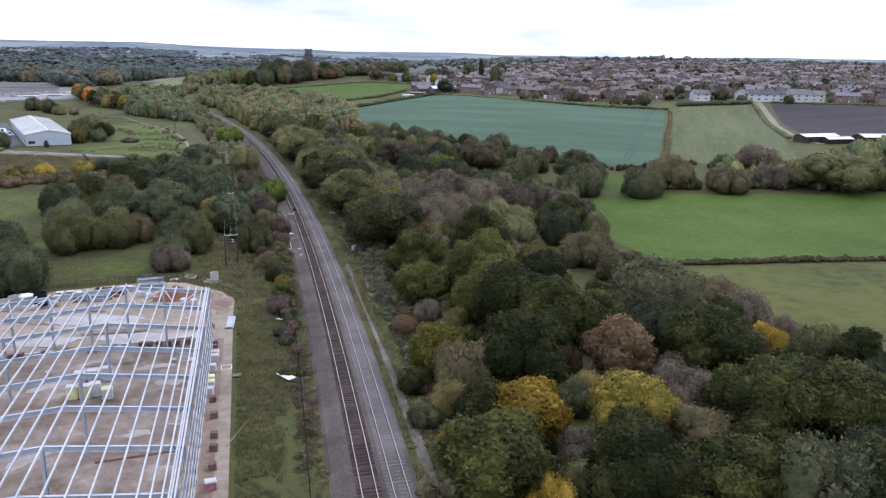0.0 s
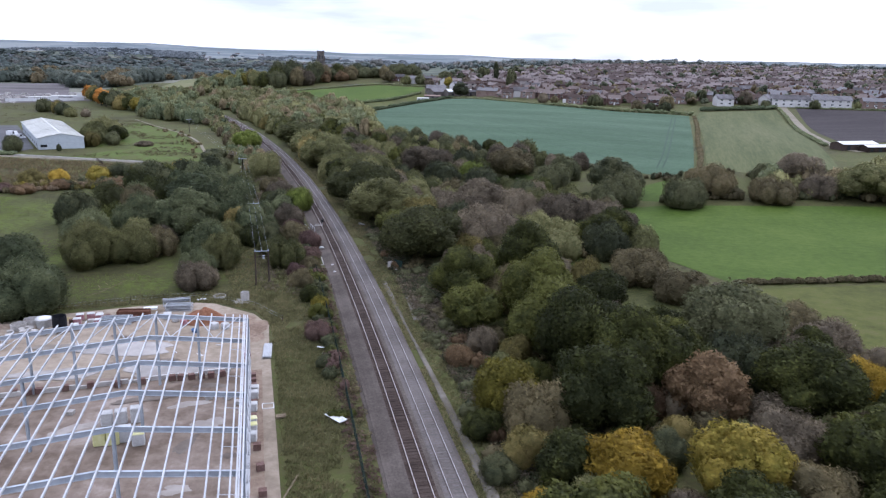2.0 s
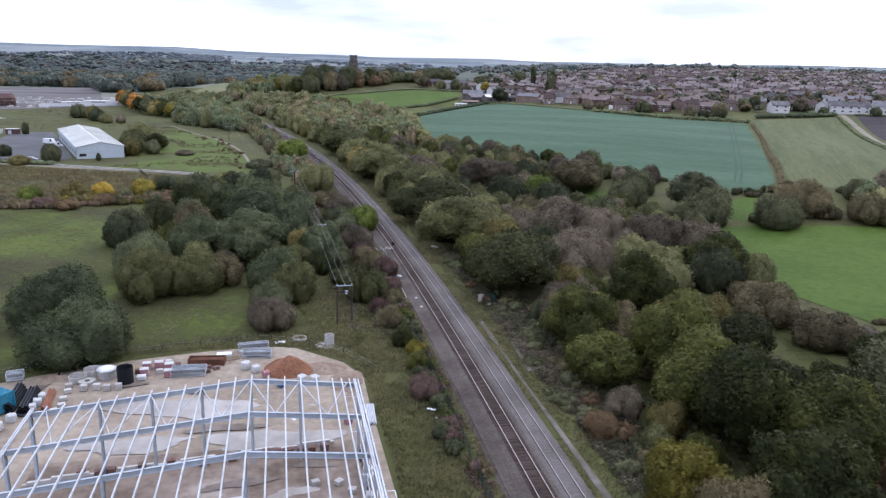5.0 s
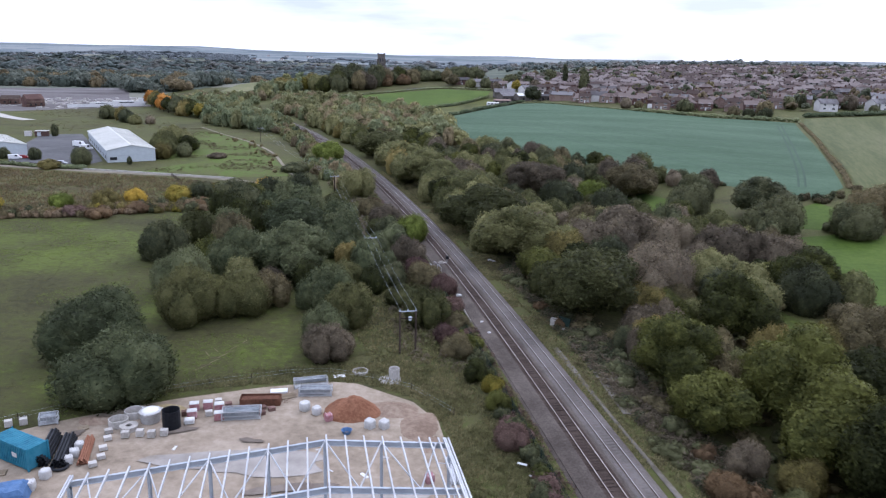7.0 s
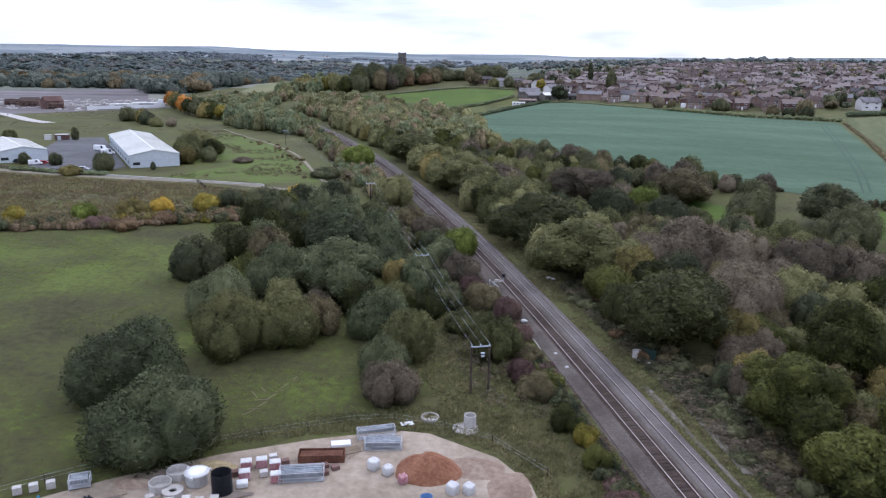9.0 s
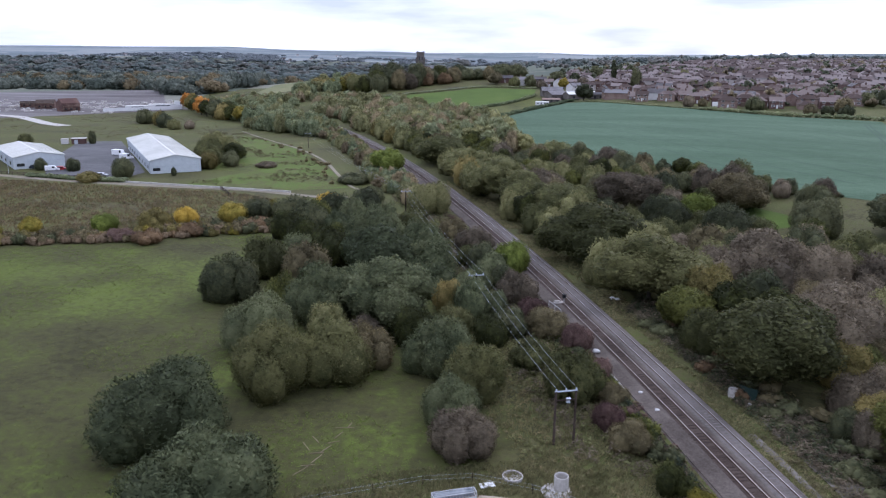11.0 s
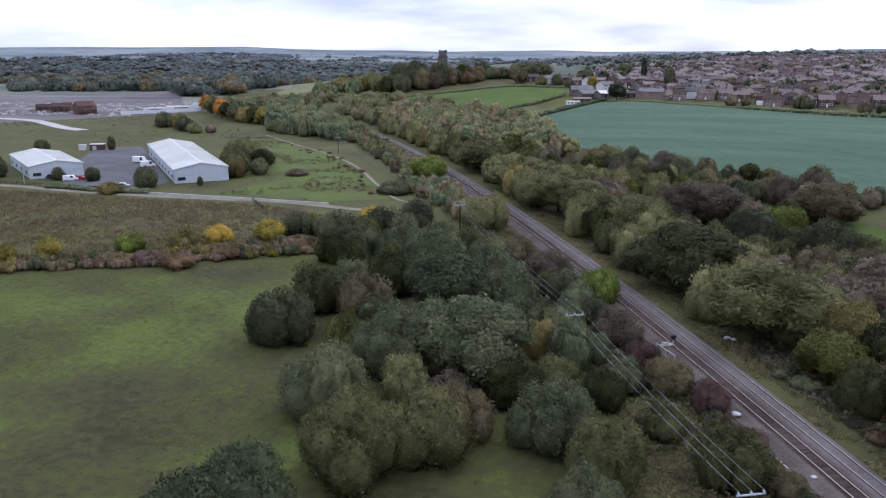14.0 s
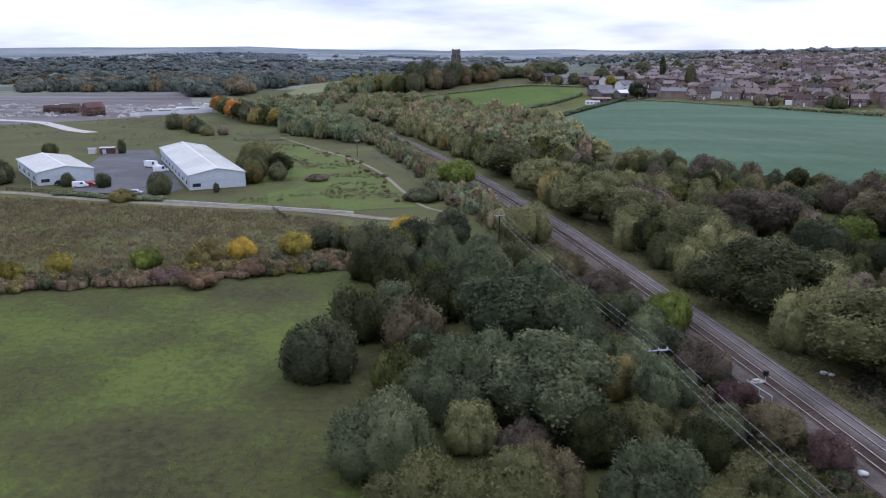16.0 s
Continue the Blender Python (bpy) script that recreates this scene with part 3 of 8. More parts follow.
RAIL_Y0, RAIL_Y1 = -60, 640
FAR_TRACK = 3.2
tagged(part("four_foot", sweep([(-1.25, 0.466), (-0.7, 0.452), (0.7, 0.452), (1.25, 0.466)], RAIL_Y0, RAIL_Y1, 4), BALLAST_OILY), "dark oily ballast between the rails", "ballast", kind="structure")
tagged(part("cess", sweep([(-4.3, -0.3), (-3.7, 0.10), (-2.6, 0.14), (4.9, 0.14), (5.6, -0.3)], RAIL_Y0, RAIL_Y1, 5), BALLAST, smooth=True), "grey-brown cess gravel beside the railway", "railway bed", kind="structure")
tagged(part("ballast_bed", sweep([(-2.9, 0.10), (-1.9, 0.42), (-1.35, 0.46), (-0.7, 0.43), (0.7, 0.43), (1.5, 0.47), (1.8, 0.42)], RAIL_Y0, RAIL_Y1, 4), BALLAST), "brown-grey stone ballast", "ballast", kind="structure")
tagged(part("ballast_bed", sweep([(1.8, 0.42), (2.0, 0.47), (2.65, 0.49), (3.35, 0.47), (4.05, 0.49), (4.7, 0.44), (5.2, 0.15)], RAIL_Y0, RAIL_Y1, 4), BALLAST_NEW), "pale grey clean stone ballast", "ballast", kind="structure")


def track(name, centre, mat, head_mat, label, y_near):
    line = thing(name, label, "railway track", group="railway tracks")
    for off in (centre - 0.75, centre + 0.75):
        rail = part("rail", sweep([(off - 0.07, 0.47), (off - 0.035, 0.52), (off - 0.035, 0.60), (off + 0.035, 0.60), (off + 0.035, 0.52), (off + 0.07, 0.47)], RAIL_Y0, RAIL_Y1, 3), RAIL_RUST, line, "rusty steel rail with a polished head")
        part("rail_head", sweep([(off - 0.042, 0.592), (off - 0.042, 0.628), (off + 0.042, 0.628), (off + 0.042, 0.592)], RAIL_Y0, RAIL_Y1, 3), head_mat, rail, "running surface")
    me = Shape().add([(-1.27, -0.125, 0), (1.27, -0.125, 0), (1.27, 0.125, 0), (-1.27, 0.125, 0), (-1.25, -0.105, 0.14), (1.25, -0.105, 0.14), (1.25, 0.105, 0.14), (-1.25, 0.105, 0.14)],
                     [(4, 5, 6, 7), (0, 1, 5, 4), (1, 2, 6, 5), (2, 3, 7, 6), (3, 0, 4, 7)]).mesh("sleeper")
    me.materials.append(mat)
    rest, y, k = Shape(), RAIL_Y0, 0
    while y < 420:
        p, d = beside(y, centre), rail_dir(y)
        turn = math.degrees(math.atan2(d.y, d.x)) - 90 + random.uniform(-0.8, 0.8)
        lift = 0.345 + random.uniform(-0.012, 0.012)
        if y >= y_near and k < 260:
            ob = new("sleeper", me)
            ob.parent = line
            ob.matrix_basis = pose(p.x, p.y, lift, 0, 0, turn)
            k += 1
        else:
            rest.box(p.x, p.y, lift, 2.52, 0.23, 0.14, turn)
        y += 0.66
    tagged(part("sleeper_run", rest, mat, line), "sleepers receding into the distance", kind="stuff")
    return line


track("railway_track", 0.0, TIMBER_DARK, RAIL_STEEL, "older railway line on dark timber sleepers", 62)
track("railway_track", FAR_TRACK, SLEEPER_PALE, RAIL_DULL, "railway line on concrete sleepers in pale ballast", 62)
tagged(part("cable_trough", sweep([(-3.5, 0.10), (-3.5, 0.2), (-3.15, 0.2), (-3.15, 0.10)], 40, 330, 4), BALLAST), "grey concrete cable trough lids beside the track", "cable trough", kind="structure")
VERGE_GRAVEL = material("verge_gravel", ((0.066, 0.058, 0.042), (0.105, 0.093, 0.075), (0.150, 0.135, 0.116)), grain=0.7, patch=0.12, bump=0.05)
for off, width in ((6.7, 1.0),):
    strip, k = Shape(), 0
    for y in np.arange(40, 152, 3.0):
        wob = noise.noise(Vector((off, y * 0.06, 1.0)))
        if off > 9 and wob < -0.15:
            k = 0
            continue
        w = width * (1 + 0.7 * wob)
        for u, z in ((-0.5, -0.1), (-0.35, 0.02), (0.35, 0.02), (0.5, -0.1)):
            p = beside(y, off + 0.3 * wob + u * w)
            strip.v.append((p.x, p.y, z + 0.03))
        if k:
            m = len(strip.v)
            strip.f.extend((m - 8 + j, m - 7 + j, m - 3 + j, m - 4 + j) for j in range(3))
        k += 1
    tagged(part("verge_path", strip, VERGE_GRAVEL, smooth=True), "faint trodden gravel strip beside the railway", "path", kind="structure")


draped("stony_verge", [(-18.6, 166), (-15.2, 164.5), (-12.6, 155), (-11.0, 143), (-10.2, 131), (-12.6, 131), (-14.6, 143), (-16.9, 154.5)], VERGE_GRAVEL, 0.10, "patch of pale loose stone on the railway verge", "gravel")


# ---- trees and bushes
def random_dirs(n, rng):
    d = rng.normal(size=(n, 3))
    return d / np.linalg.norm(d, axis=1)[:, None]


def ico(level):
    bm = bmesh.new()
    bmesh.ops.create_icosphere(bm, subdivisions=level, radius=1.0)
    v = np.array([p.co[:] for p in bm.verts])
    f = np.array([[q.index for q in p.verts] for p in bm.faces])
    bm.free()
    return v, f


ICO1, ICO2, ICO3 = ico(1), ico(2), ico(3)


def leaf_cards(points, normals, size, rng, axis=None, slim=1.0):
    """A pointed leaf spray at each point, facing along its normal; axis: the way that the sprays grow."""
    n = len(points)
    wild = rng.normal(size=(n, 3))
    t = np.cross(normals, wild) if axis is None else axis + 0.45 * wild
    t = t - 0.85 * normals * (t * normals).sum(1)[:, None] / (normals * normals).sum(1)[:, None]
    t /= np.linalg.norm(t, axis=1)[:, None] + 1e-9
    b = np.cross(normals, t)
    b /= np.linalg.norm(b, axis=1)[:, None] + 1e-9
    s = size * rng.uniform(0.6, 1.35, size=(n, 1))
    w = s * rng.uniform(0.34, 0.68, size=(n, 1)) * slim
    v = np.stack([points - t * s * 0.6 - b * w, points - t * s * 0.6 + b * w, points + t * s + normals * (s * rng.uniform(-0.3, 0.3, size=(n, 1)))], 1)
    return v.reshape(-1, 3), np.arange(n * 3).reshape(-1, 3)[:, ::-1]


# parts of a crown as shares of its width and height: x, y, z, radius, half height
MASSES = {
    "round": [(0.00, 0.00, 0.50, 0.34, 0.36), (0.20, 0.07, 0.44, 0.24, 0.27), (-0.19, 0.12, 0.49, 0.25, 0.29), (-0.05, -0.22, 0.45, 0.24, 0.28), (0.09, 0.20, 0.57, 0.23, 0.27), (-0.03, 0.03, 0.74, 0.23, 0.25), (0.15, -0.13, 0.63, 0.20, 0.23)],
    "broad": [(-0.10, 0.02, 0.48, 0.30, 0.36), (0.17, -0.05, 0.52, 0.28, 0.37), (-0.25, -0.10, 0.42, 0.22, 0.28), (0.04, 0.24, 0.46, 0.23, 0.30), (0.28, 0.12, 0.41, 0.19, 0.25), (-0.06, -0.21, 0.54, 0.22, 0.28), (0.06, 0.04, 0.72, 0.24, 0.27), (-0.22, 0.15, 0.60, 0.19, 0.24)],
    "bush": [(0.00, 0.00, 0.38, 0.36, 0.50), (0.17, 0.09, 0.34, 0.28, 0.44), (-0.18, 0.05, 0.36, 0.28, 0.47), (0.02, -0.18, 0.33, 0.29, 0.45), (-0.02, 0.19, 0.37, 0.27, 0.46), (0.05, 0.00, 0.56, 0.27, 0.40)],
    "clump": [(-0.19, 0.08, 0.38, 0.27, 0.52), (0.17, 0.12, 0.42, 0.26, 0.54), (0.03, -0.20, 0.34, 0.27, 0.48), (-0.02, 0.02, 0.46, 0.24, 0.50), (0.25, -0.13, 0.30, 0.21, 0.40), (-0.22, -0.17, 0.29, 0.21, 0.38), (0.00, 0.27, 0.33, 0.20, 0.42)],
    "tall": [(0, 0, 0.42, 0.33, 0.36), (0.13, 0.09, 0.36, 0.24, 0.27), (-0.14, -0.05, 0.40, 0.24, 0.28), (0.02, -0.12, 0.58, 0.23, 0.26), (-0.04, 0.08, 0.68, 0.22, 0.27), (0.03, 0.00, 0.83, 0.15, 0.16)],
}


def lobed(d, knots, reach, depth):
    """Radius and outward normal of a lobed ball in the directions d."""
    gap = ((d[:, None, :] - knots[None]) ** 2).sum(2) / reach ** 2
    i = gap.argmin(1)
    bulge = np.maximum(0, 1 - gap[np.arange(len(d)), i])
    n = d + (2 * depth / reach[i] ** 2 * (bulge > 0))[:, None] * (d - knots[i]) * 0.7
    return 0.84 + depth * bulge, n / np.linalg.norm(n, axis=1)[:, None]


def crown_arrays(kind, seed, leaves, leaf, width, tall, knobs=24):
    """A crown in metres, standing on z = 0: several uneven masses with a lobed surface, all clad in small leaf sprays."""
    rng = np.random.default_rng(seed)
    masses = np.array(MASSES[kind]) * [width, width, tall, width, tall]
    masses[:, :2] += rng.normal(size=(len(masses), 2)) * 0.035 * width
    masses[:, 2] += rng.normal(size=len(masses)) * 0.03 * tall
    masses[:, 3:] *= rng.uniform(0.88, 1.12, size=(len(masses), 1))
    grow = kind in ("bush", "clump")
    core = ICO3 if leaves > 1000 else ICO2 if leaves > 400 else ICO1
    depth = 0.15 if grow else 0.24
    vs, fs, ns, k = [], [], [], 0
    share = masses[:, 3] * (masses[:, 3] + masses[:, 4])
    for i, (x, y, z, r, h) in enumerate(masses):
        knots, reach = random_dirs(knobs, rng), rng.uniform(0.36, 0.62, size=knobs)
        size, at = np.array([r, r, h]), np.array([x, y, z])

        def buried(p, limit):
            hidden = np.zeros(len(p), bool)
            for j, m in enumerate(masses):
                if j != i:
                    hidden |= (((p - m[:3]) / m[[3, 3, 4]]) ** 2).sum(1) < limit
            return hidden

        far, normal = lobed(core[0], knots, reach, depth)
        v = core[0] * (far * 0.86 + 0.03 * rng.normal(size=len(far)))[:, None] * size + at
        v[:, 2] = np.maximum(v[:, 2], 0.015 * tall)
        f = core[1]
        f = f[~buried(v, 0.42)[f].all(1)]
        vs.append(v)
        fs.append(f + k)
        ns.append(normal / size * r + 0.12 * rng.normal(size=v.shape))
        k += len(v)
        n = int(leaves * 1.5 * share[i] / share.sum())
        d = random_dirs(n, rng) + [0, 0, 0.18]
        d /= np.linalg.norm(d, axis=1)[:, None]
        far, normal = lobed(d, knots, reach, depth)
        out = rng.uniform(0.86, 1.08, size=n) + 0.10 * (rng.random(n) < 0.25) * rng.random(n)
        p = d * (far * out)[:, None] * size + at
        keep = (p[:, 2] > 0.02 * tall) & ~buried(p, 0.62)
        p, normal = p[keep], (normal / size * r)[keep]
        nd = normal + 0.5 * rng.normal(size=p.shape)
        nd /= np.linalg.norm(nd, axis=1)[:, None]
        grain = normal * 0.9 + [0, 0, 0.6]
        v, f = leaf_cards(p, nd, leaf, rng, axis=grain if grow else None, slim=0.7 if grow else 1.0)
        vs.append(v)
        fs.append(f + k)
        ns.append(np.repeat(normal + 0.33 * rng.normal(size=normal.shape), 3, 0))
        k += len(v)
    return np.concatenate(vs), np.concatenate(fs), np.concatenate(ns)


def crown_mesh(v, f, normals):
    """The sprays are shaded as part of the rounded lobe that they grow on."""
    me = grid_mesh("crown", v, f, LEAF["oak"], True)
    normals = normals / np.linalg.norm(normals, axis=1)[:, None]
    me.normals_split_custom_set_from_vertices(normals.tolist())
    return me


def trunk_mesh(seed):
    """A tapered trunk with limbs for a tree ten metres high."""
    rng = random.Random(seed)
    s = Shape()
    lean = Vector((rng.uniform(-0.4, 0.4), rng.uniform(-0.4, 0.4), 0))
    s.tube((0, 0, -0.3), lean * 0.4 + Vector((0, 0, 2.6)), 0.34, 0.25, 8)
    s.tube(lean * 0.4 + Vector((0, 0, 2.5)), lean + Vector((0, 0, 6.8)), 0.25, 0.09, 7)
    for i in range(7):
        a = i * 2.4 + rng.uniform(-0.4, 0.4)
        z = 2.2 + i * 0.55
        root = lean * (z / 6.8) + Vector((0, 0, z))
        elbow = root + Vector((math.cos(a) * 1.3, math.sin(a) * 1.3, 0.9))
        s.tube(root, elbow, 0.13, 0.085, 6)
        s.tube(elbow, elbow + Vector((math.cos(a) * 1.4, math.sin(a) * 1.4, 1.4)), 0.085, 0.03, 5)
    return s.mesh("trunk", True)


KINDS = ("round", "broad", "bush", "clump", "tall")
CROWNS = {}
for lod, leaves, leaf in (("big", 13000, 0.195), ("near", 7200, 0.26), ("mid", 3000, 0.34), ("far", 900, 0.54)):
    for kind in KINDS:
        CROWNS[lod, kind] = []
        for i in range(4):
            CROWNS[lod, kind].append(crown_mesh(*crown_arrays(kind, 11 * i + len(kind) * 7 + len(lod), leaves, leaf, 10, 10 if kind != "tall" else 12, 26)))
TRUNKS = [trunk_mesh(i) for i in range(4)]
stems = Shape()
for i in range(6):
    a = i * 1.05
    stems.tube((0.3 * math.cos(a), 0.3 * math.sin(a), -0.3), (2.4 * math.cos(a), 2.4 * math.sin(a), 5.5), 0.14, 0.04, 5)
STEMS = stems.mesh("stem")
STEMS.materials.append(BARK)
for me in TRUNKS:
    me.materials.append(BARK)

LOOKS = {
    "willow": "silvery grey-green willow", "oak": "dense dark green broadleaf tree", "dark": "very dark green tree", "olive": "dull olive-green tree", "deepolive": "deep olive-green tree",
    "oliveyellow": "olive tree turning yellow", "brownolive": "brown-olive autumn tree", "brown": "thinning brown autumn tree", "russet": "russet autumn tree",
    "maroon": "dark maroon-brown shrub", "yellow": "bright yellow autumn tree", "yellowgreen": "green tree turning yellow", "lime": "light green tree", "orange": "orange autumn tree", "bramble": "brown bramble",
}
planted = []
PICK = random.Random(5)


def plant(x, y, width, tall, look_of, lod, place, group):
    """A tree on its trunk, or, where it is as wide as it is high down to the ground, a bush."""
    planted.append((x, y, width))
    z = gz(x, y)
    low = tall < 6.2 or tall < 11.5 and look_of in ("willow", "olive", "deepolive", "maroon", "brown", "oliveyellow", "brownolive", "dark")
    low = low or tall < 9.6 and any(q in place for q in ("meadow", "scrub", "fence"))
    kind = "bush" if "church" in place else ("clump" if width > 10.5 or width > 7 and PICK.random() < 0.35 else "bush") if low else "tall" if tall > 1.25 * width else PICK.choice(("round", "broad", "round"))
    if width > 12.5 and y < 420:
        lod = {"near": "big", "mid": "near" if width < 18 else "big", "far": "mid"}[lod]
    me = PICK.choice(CROWNS[lod, kind])
    turn = PICK.uniform(0, 360)
    size = Matrix.Diagonal((width / 10, width / 10 * PICK.uniform(0.92, 1.1), tall / (10 if kind != "tall" else 12), 1))
    if low:
        ob = thing({"willow": "willow_bush", "maroon": "shrub", "brown": "shrub", "brownolive": "shrub"}.get(look_of, "bush"), LOOKS[look_of].replace("tree", "bush") + " " + place, "bush", (x, y, z - 0.05), turn, group)
        crown = new("foliage", me)
        crown.parent, crown.matrix_basis = ob, size
        stem = new("stem", STEMS)
        stem.parent, stem.matrix_basis = ob, Matrix.Diagonal((width / 10, width / 10, tall / 10, 1))
    else:
        ob = thing("tree", LOOKS[look_of] + " " + place, "tree", (x, y, z), turn, group)
        crown = new("crown", me)
        crown.parent, crown.matrix_basis = ob, size
        trunk = new("trunk", PICK.choice(TRUNKS))
        trunk.parent, trunk.matrix_basis = ob, Matrix.Diagonal((tall / 10, tall / 10, tall / 10, 1))
    crown.material_slots[0].link = "OBJECT"
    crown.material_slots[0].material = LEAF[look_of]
    return ob


WILLOW_CLUMP = [
    (-88.5, 143.0, 16.4, 9.6, "willow"), (-78.5, 129.4, 16.9, 9.6, "willow"), (-99.3, 194.5, 12.0, 9.2, "dark"), (-96.5, 208.6, 11.3, 8.8, "deepolive"), (-87.9, 204.2, 11.4, 9.0, "brownolive"),
    (-86.7, 172.1, 13.4, 9.5, "willow"), (-79.5, 184.9, 13.6, 10.0, "willow"), (-67.8, 183.1, 17.0, 12.0, "willow"), (-74.3, 206.1, 17.0, 11.6, "willow"), (-79.5, 158.1, 12.9, 9.5, "deepolive"),
    (-72.2, 161.8, 10.4, 8.4, "deepolive"), (-68.9, 167.2, 8.2, 6.6, "brownolive"), (-58.4, 166.2, 10.8, 8.7, "willow"), (-53.1, 158.5, 9.4, 7.8, "deepolive"), (-55.3, 151.1, 8.0, 6.2, "willow"),
    (-53.5, 144.4, 8.4, 5.6, "brown"), (-59.5, 192.4, 6.6, 6.4, "oliveyellow"), (-57.6, 179.8, 7.2, 5.8, "deepolive"), (-70.8, 174.6, 6.4, 5.0, "brown"), (-63.6, 176.2, 8.2, 6.4, "oak"),
    (-65.0, 209.9, 12.6, 9.2, "willow"), (-86.4, 218.3, 11.2, 8.7, "oak"), (-80.9, 233.5, 14.8, 10.1, "willow"), (-97.2, 232.4, 10.3, 8.0, "oak"),
]
MEADOW_EDGE = [
    (-98.6, 245.3, 12.3, 9.0, "dark"), (-89.1, 267.6, 10.7, 8.0, "dark"), (-68.0, 229.8, 11.2, 8.2, "willow"), (-74.3, 254.4, 10.0, 5.7, "olive"), (-62.5, 200.5, 9.6, 7.0, "willow"),
]
LINE_LEFT = [
    (-29.2, 135.6, 3.4, 2.6, "yellowgreen"), (-28.6, 130.5, 3.6, 3.0, "oak"), (-26.9, 121.0, 4.6, 3.4, "maroon"), (-31.5, 139, 4.2, 3.4, "oak"), (-34.5, 147, 5.2, 3.8, "brownolive"), (-36.5, 152, 4.4, 3.6, "maroon"),
    (-40.2, 160.0, 8.7, 7.2, "deepolive"), (-38.3, 177.2, 6.0, 4.7, "maroon"), (-48.6, 217.5, 8.0, 7.6, "lime"), (-47.4, 199.0, 8.5, 6.2, "brown"), (-54.6, 219.4, 7.3, 6.4, "dark"), (-42.9, 182.2, 7.5, 5.1, "brownolive"),
    (-48.8, 181.5, 6.5, 5.1, "dark"), (-51.7, 191.7, 6.1, 4.7, "willow"), (-36.4, 166.8, 5.0, 3.4, "maroon"), (-45.3, 169.7, 6.5, 4.1, "deepolive"), (-50.5, 207.6, 6.6, 5.0, "dark"), (-57.4, 232.6, 10.2, 6.6, "brown"),
    (-62.9, 246.7, 9.0, 5.4, "brownolive"), (-71.8, 273.6, 13.8, 9.5, "olive"), (-95.1, 342.6, 13.9, 10.2, "lime"), (-45.0, 190.3, 6.0, 4.2, "maroon"), (-35.2, 158.7, 4.8, 3.2, "brownolive"), (-57.6, 222.0, 7.0, 5.0, "deepolive"),
]
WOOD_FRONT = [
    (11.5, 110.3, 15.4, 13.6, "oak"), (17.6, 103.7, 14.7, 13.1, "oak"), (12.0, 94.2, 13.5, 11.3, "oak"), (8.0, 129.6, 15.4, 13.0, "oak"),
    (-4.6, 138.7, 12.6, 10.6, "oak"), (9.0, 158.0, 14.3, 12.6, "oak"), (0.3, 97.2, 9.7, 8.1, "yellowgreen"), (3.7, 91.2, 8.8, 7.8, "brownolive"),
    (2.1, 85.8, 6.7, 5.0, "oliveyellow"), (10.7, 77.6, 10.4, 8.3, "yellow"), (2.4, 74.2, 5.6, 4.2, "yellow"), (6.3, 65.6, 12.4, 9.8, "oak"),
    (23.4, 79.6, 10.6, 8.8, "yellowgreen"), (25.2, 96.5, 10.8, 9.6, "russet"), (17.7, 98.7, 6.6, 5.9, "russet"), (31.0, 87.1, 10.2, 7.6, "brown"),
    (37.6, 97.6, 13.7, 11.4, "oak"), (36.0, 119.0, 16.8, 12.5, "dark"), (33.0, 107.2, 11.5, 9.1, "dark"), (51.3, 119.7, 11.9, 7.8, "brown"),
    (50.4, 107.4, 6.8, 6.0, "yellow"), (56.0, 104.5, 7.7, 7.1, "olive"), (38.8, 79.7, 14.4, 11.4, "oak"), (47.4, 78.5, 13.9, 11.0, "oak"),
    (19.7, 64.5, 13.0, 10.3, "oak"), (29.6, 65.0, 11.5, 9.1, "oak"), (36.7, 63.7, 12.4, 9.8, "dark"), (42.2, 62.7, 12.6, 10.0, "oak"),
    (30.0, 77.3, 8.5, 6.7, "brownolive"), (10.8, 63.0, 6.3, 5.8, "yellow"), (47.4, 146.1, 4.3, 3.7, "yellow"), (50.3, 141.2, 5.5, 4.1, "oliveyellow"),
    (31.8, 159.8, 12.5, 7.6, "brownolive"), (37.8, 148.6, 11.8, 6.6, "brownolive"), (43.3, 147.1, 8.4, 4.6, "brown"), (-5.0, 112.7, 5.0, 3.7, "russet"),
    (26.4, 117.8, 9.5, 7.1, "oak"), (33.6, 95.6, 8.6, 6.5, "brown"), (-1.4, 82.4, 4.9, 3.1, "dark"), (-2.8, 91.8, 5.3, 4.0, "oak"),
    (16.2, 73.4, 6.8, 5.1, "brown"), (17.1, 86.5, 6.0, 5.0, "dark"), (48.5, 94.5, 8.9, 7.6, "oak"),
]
WOOD_RIGHT = [
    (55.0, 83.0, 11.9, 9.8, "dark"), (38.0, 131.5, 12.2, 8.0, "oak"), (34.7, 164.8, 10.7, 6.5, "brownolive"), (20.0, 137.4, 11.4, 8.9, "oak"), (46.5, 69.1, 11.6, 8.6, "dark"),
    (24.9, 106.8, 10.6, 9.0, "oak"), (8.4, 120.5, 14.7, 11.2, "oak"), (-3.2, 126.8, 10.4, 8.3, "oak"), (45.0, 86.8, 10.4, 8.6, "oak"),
]
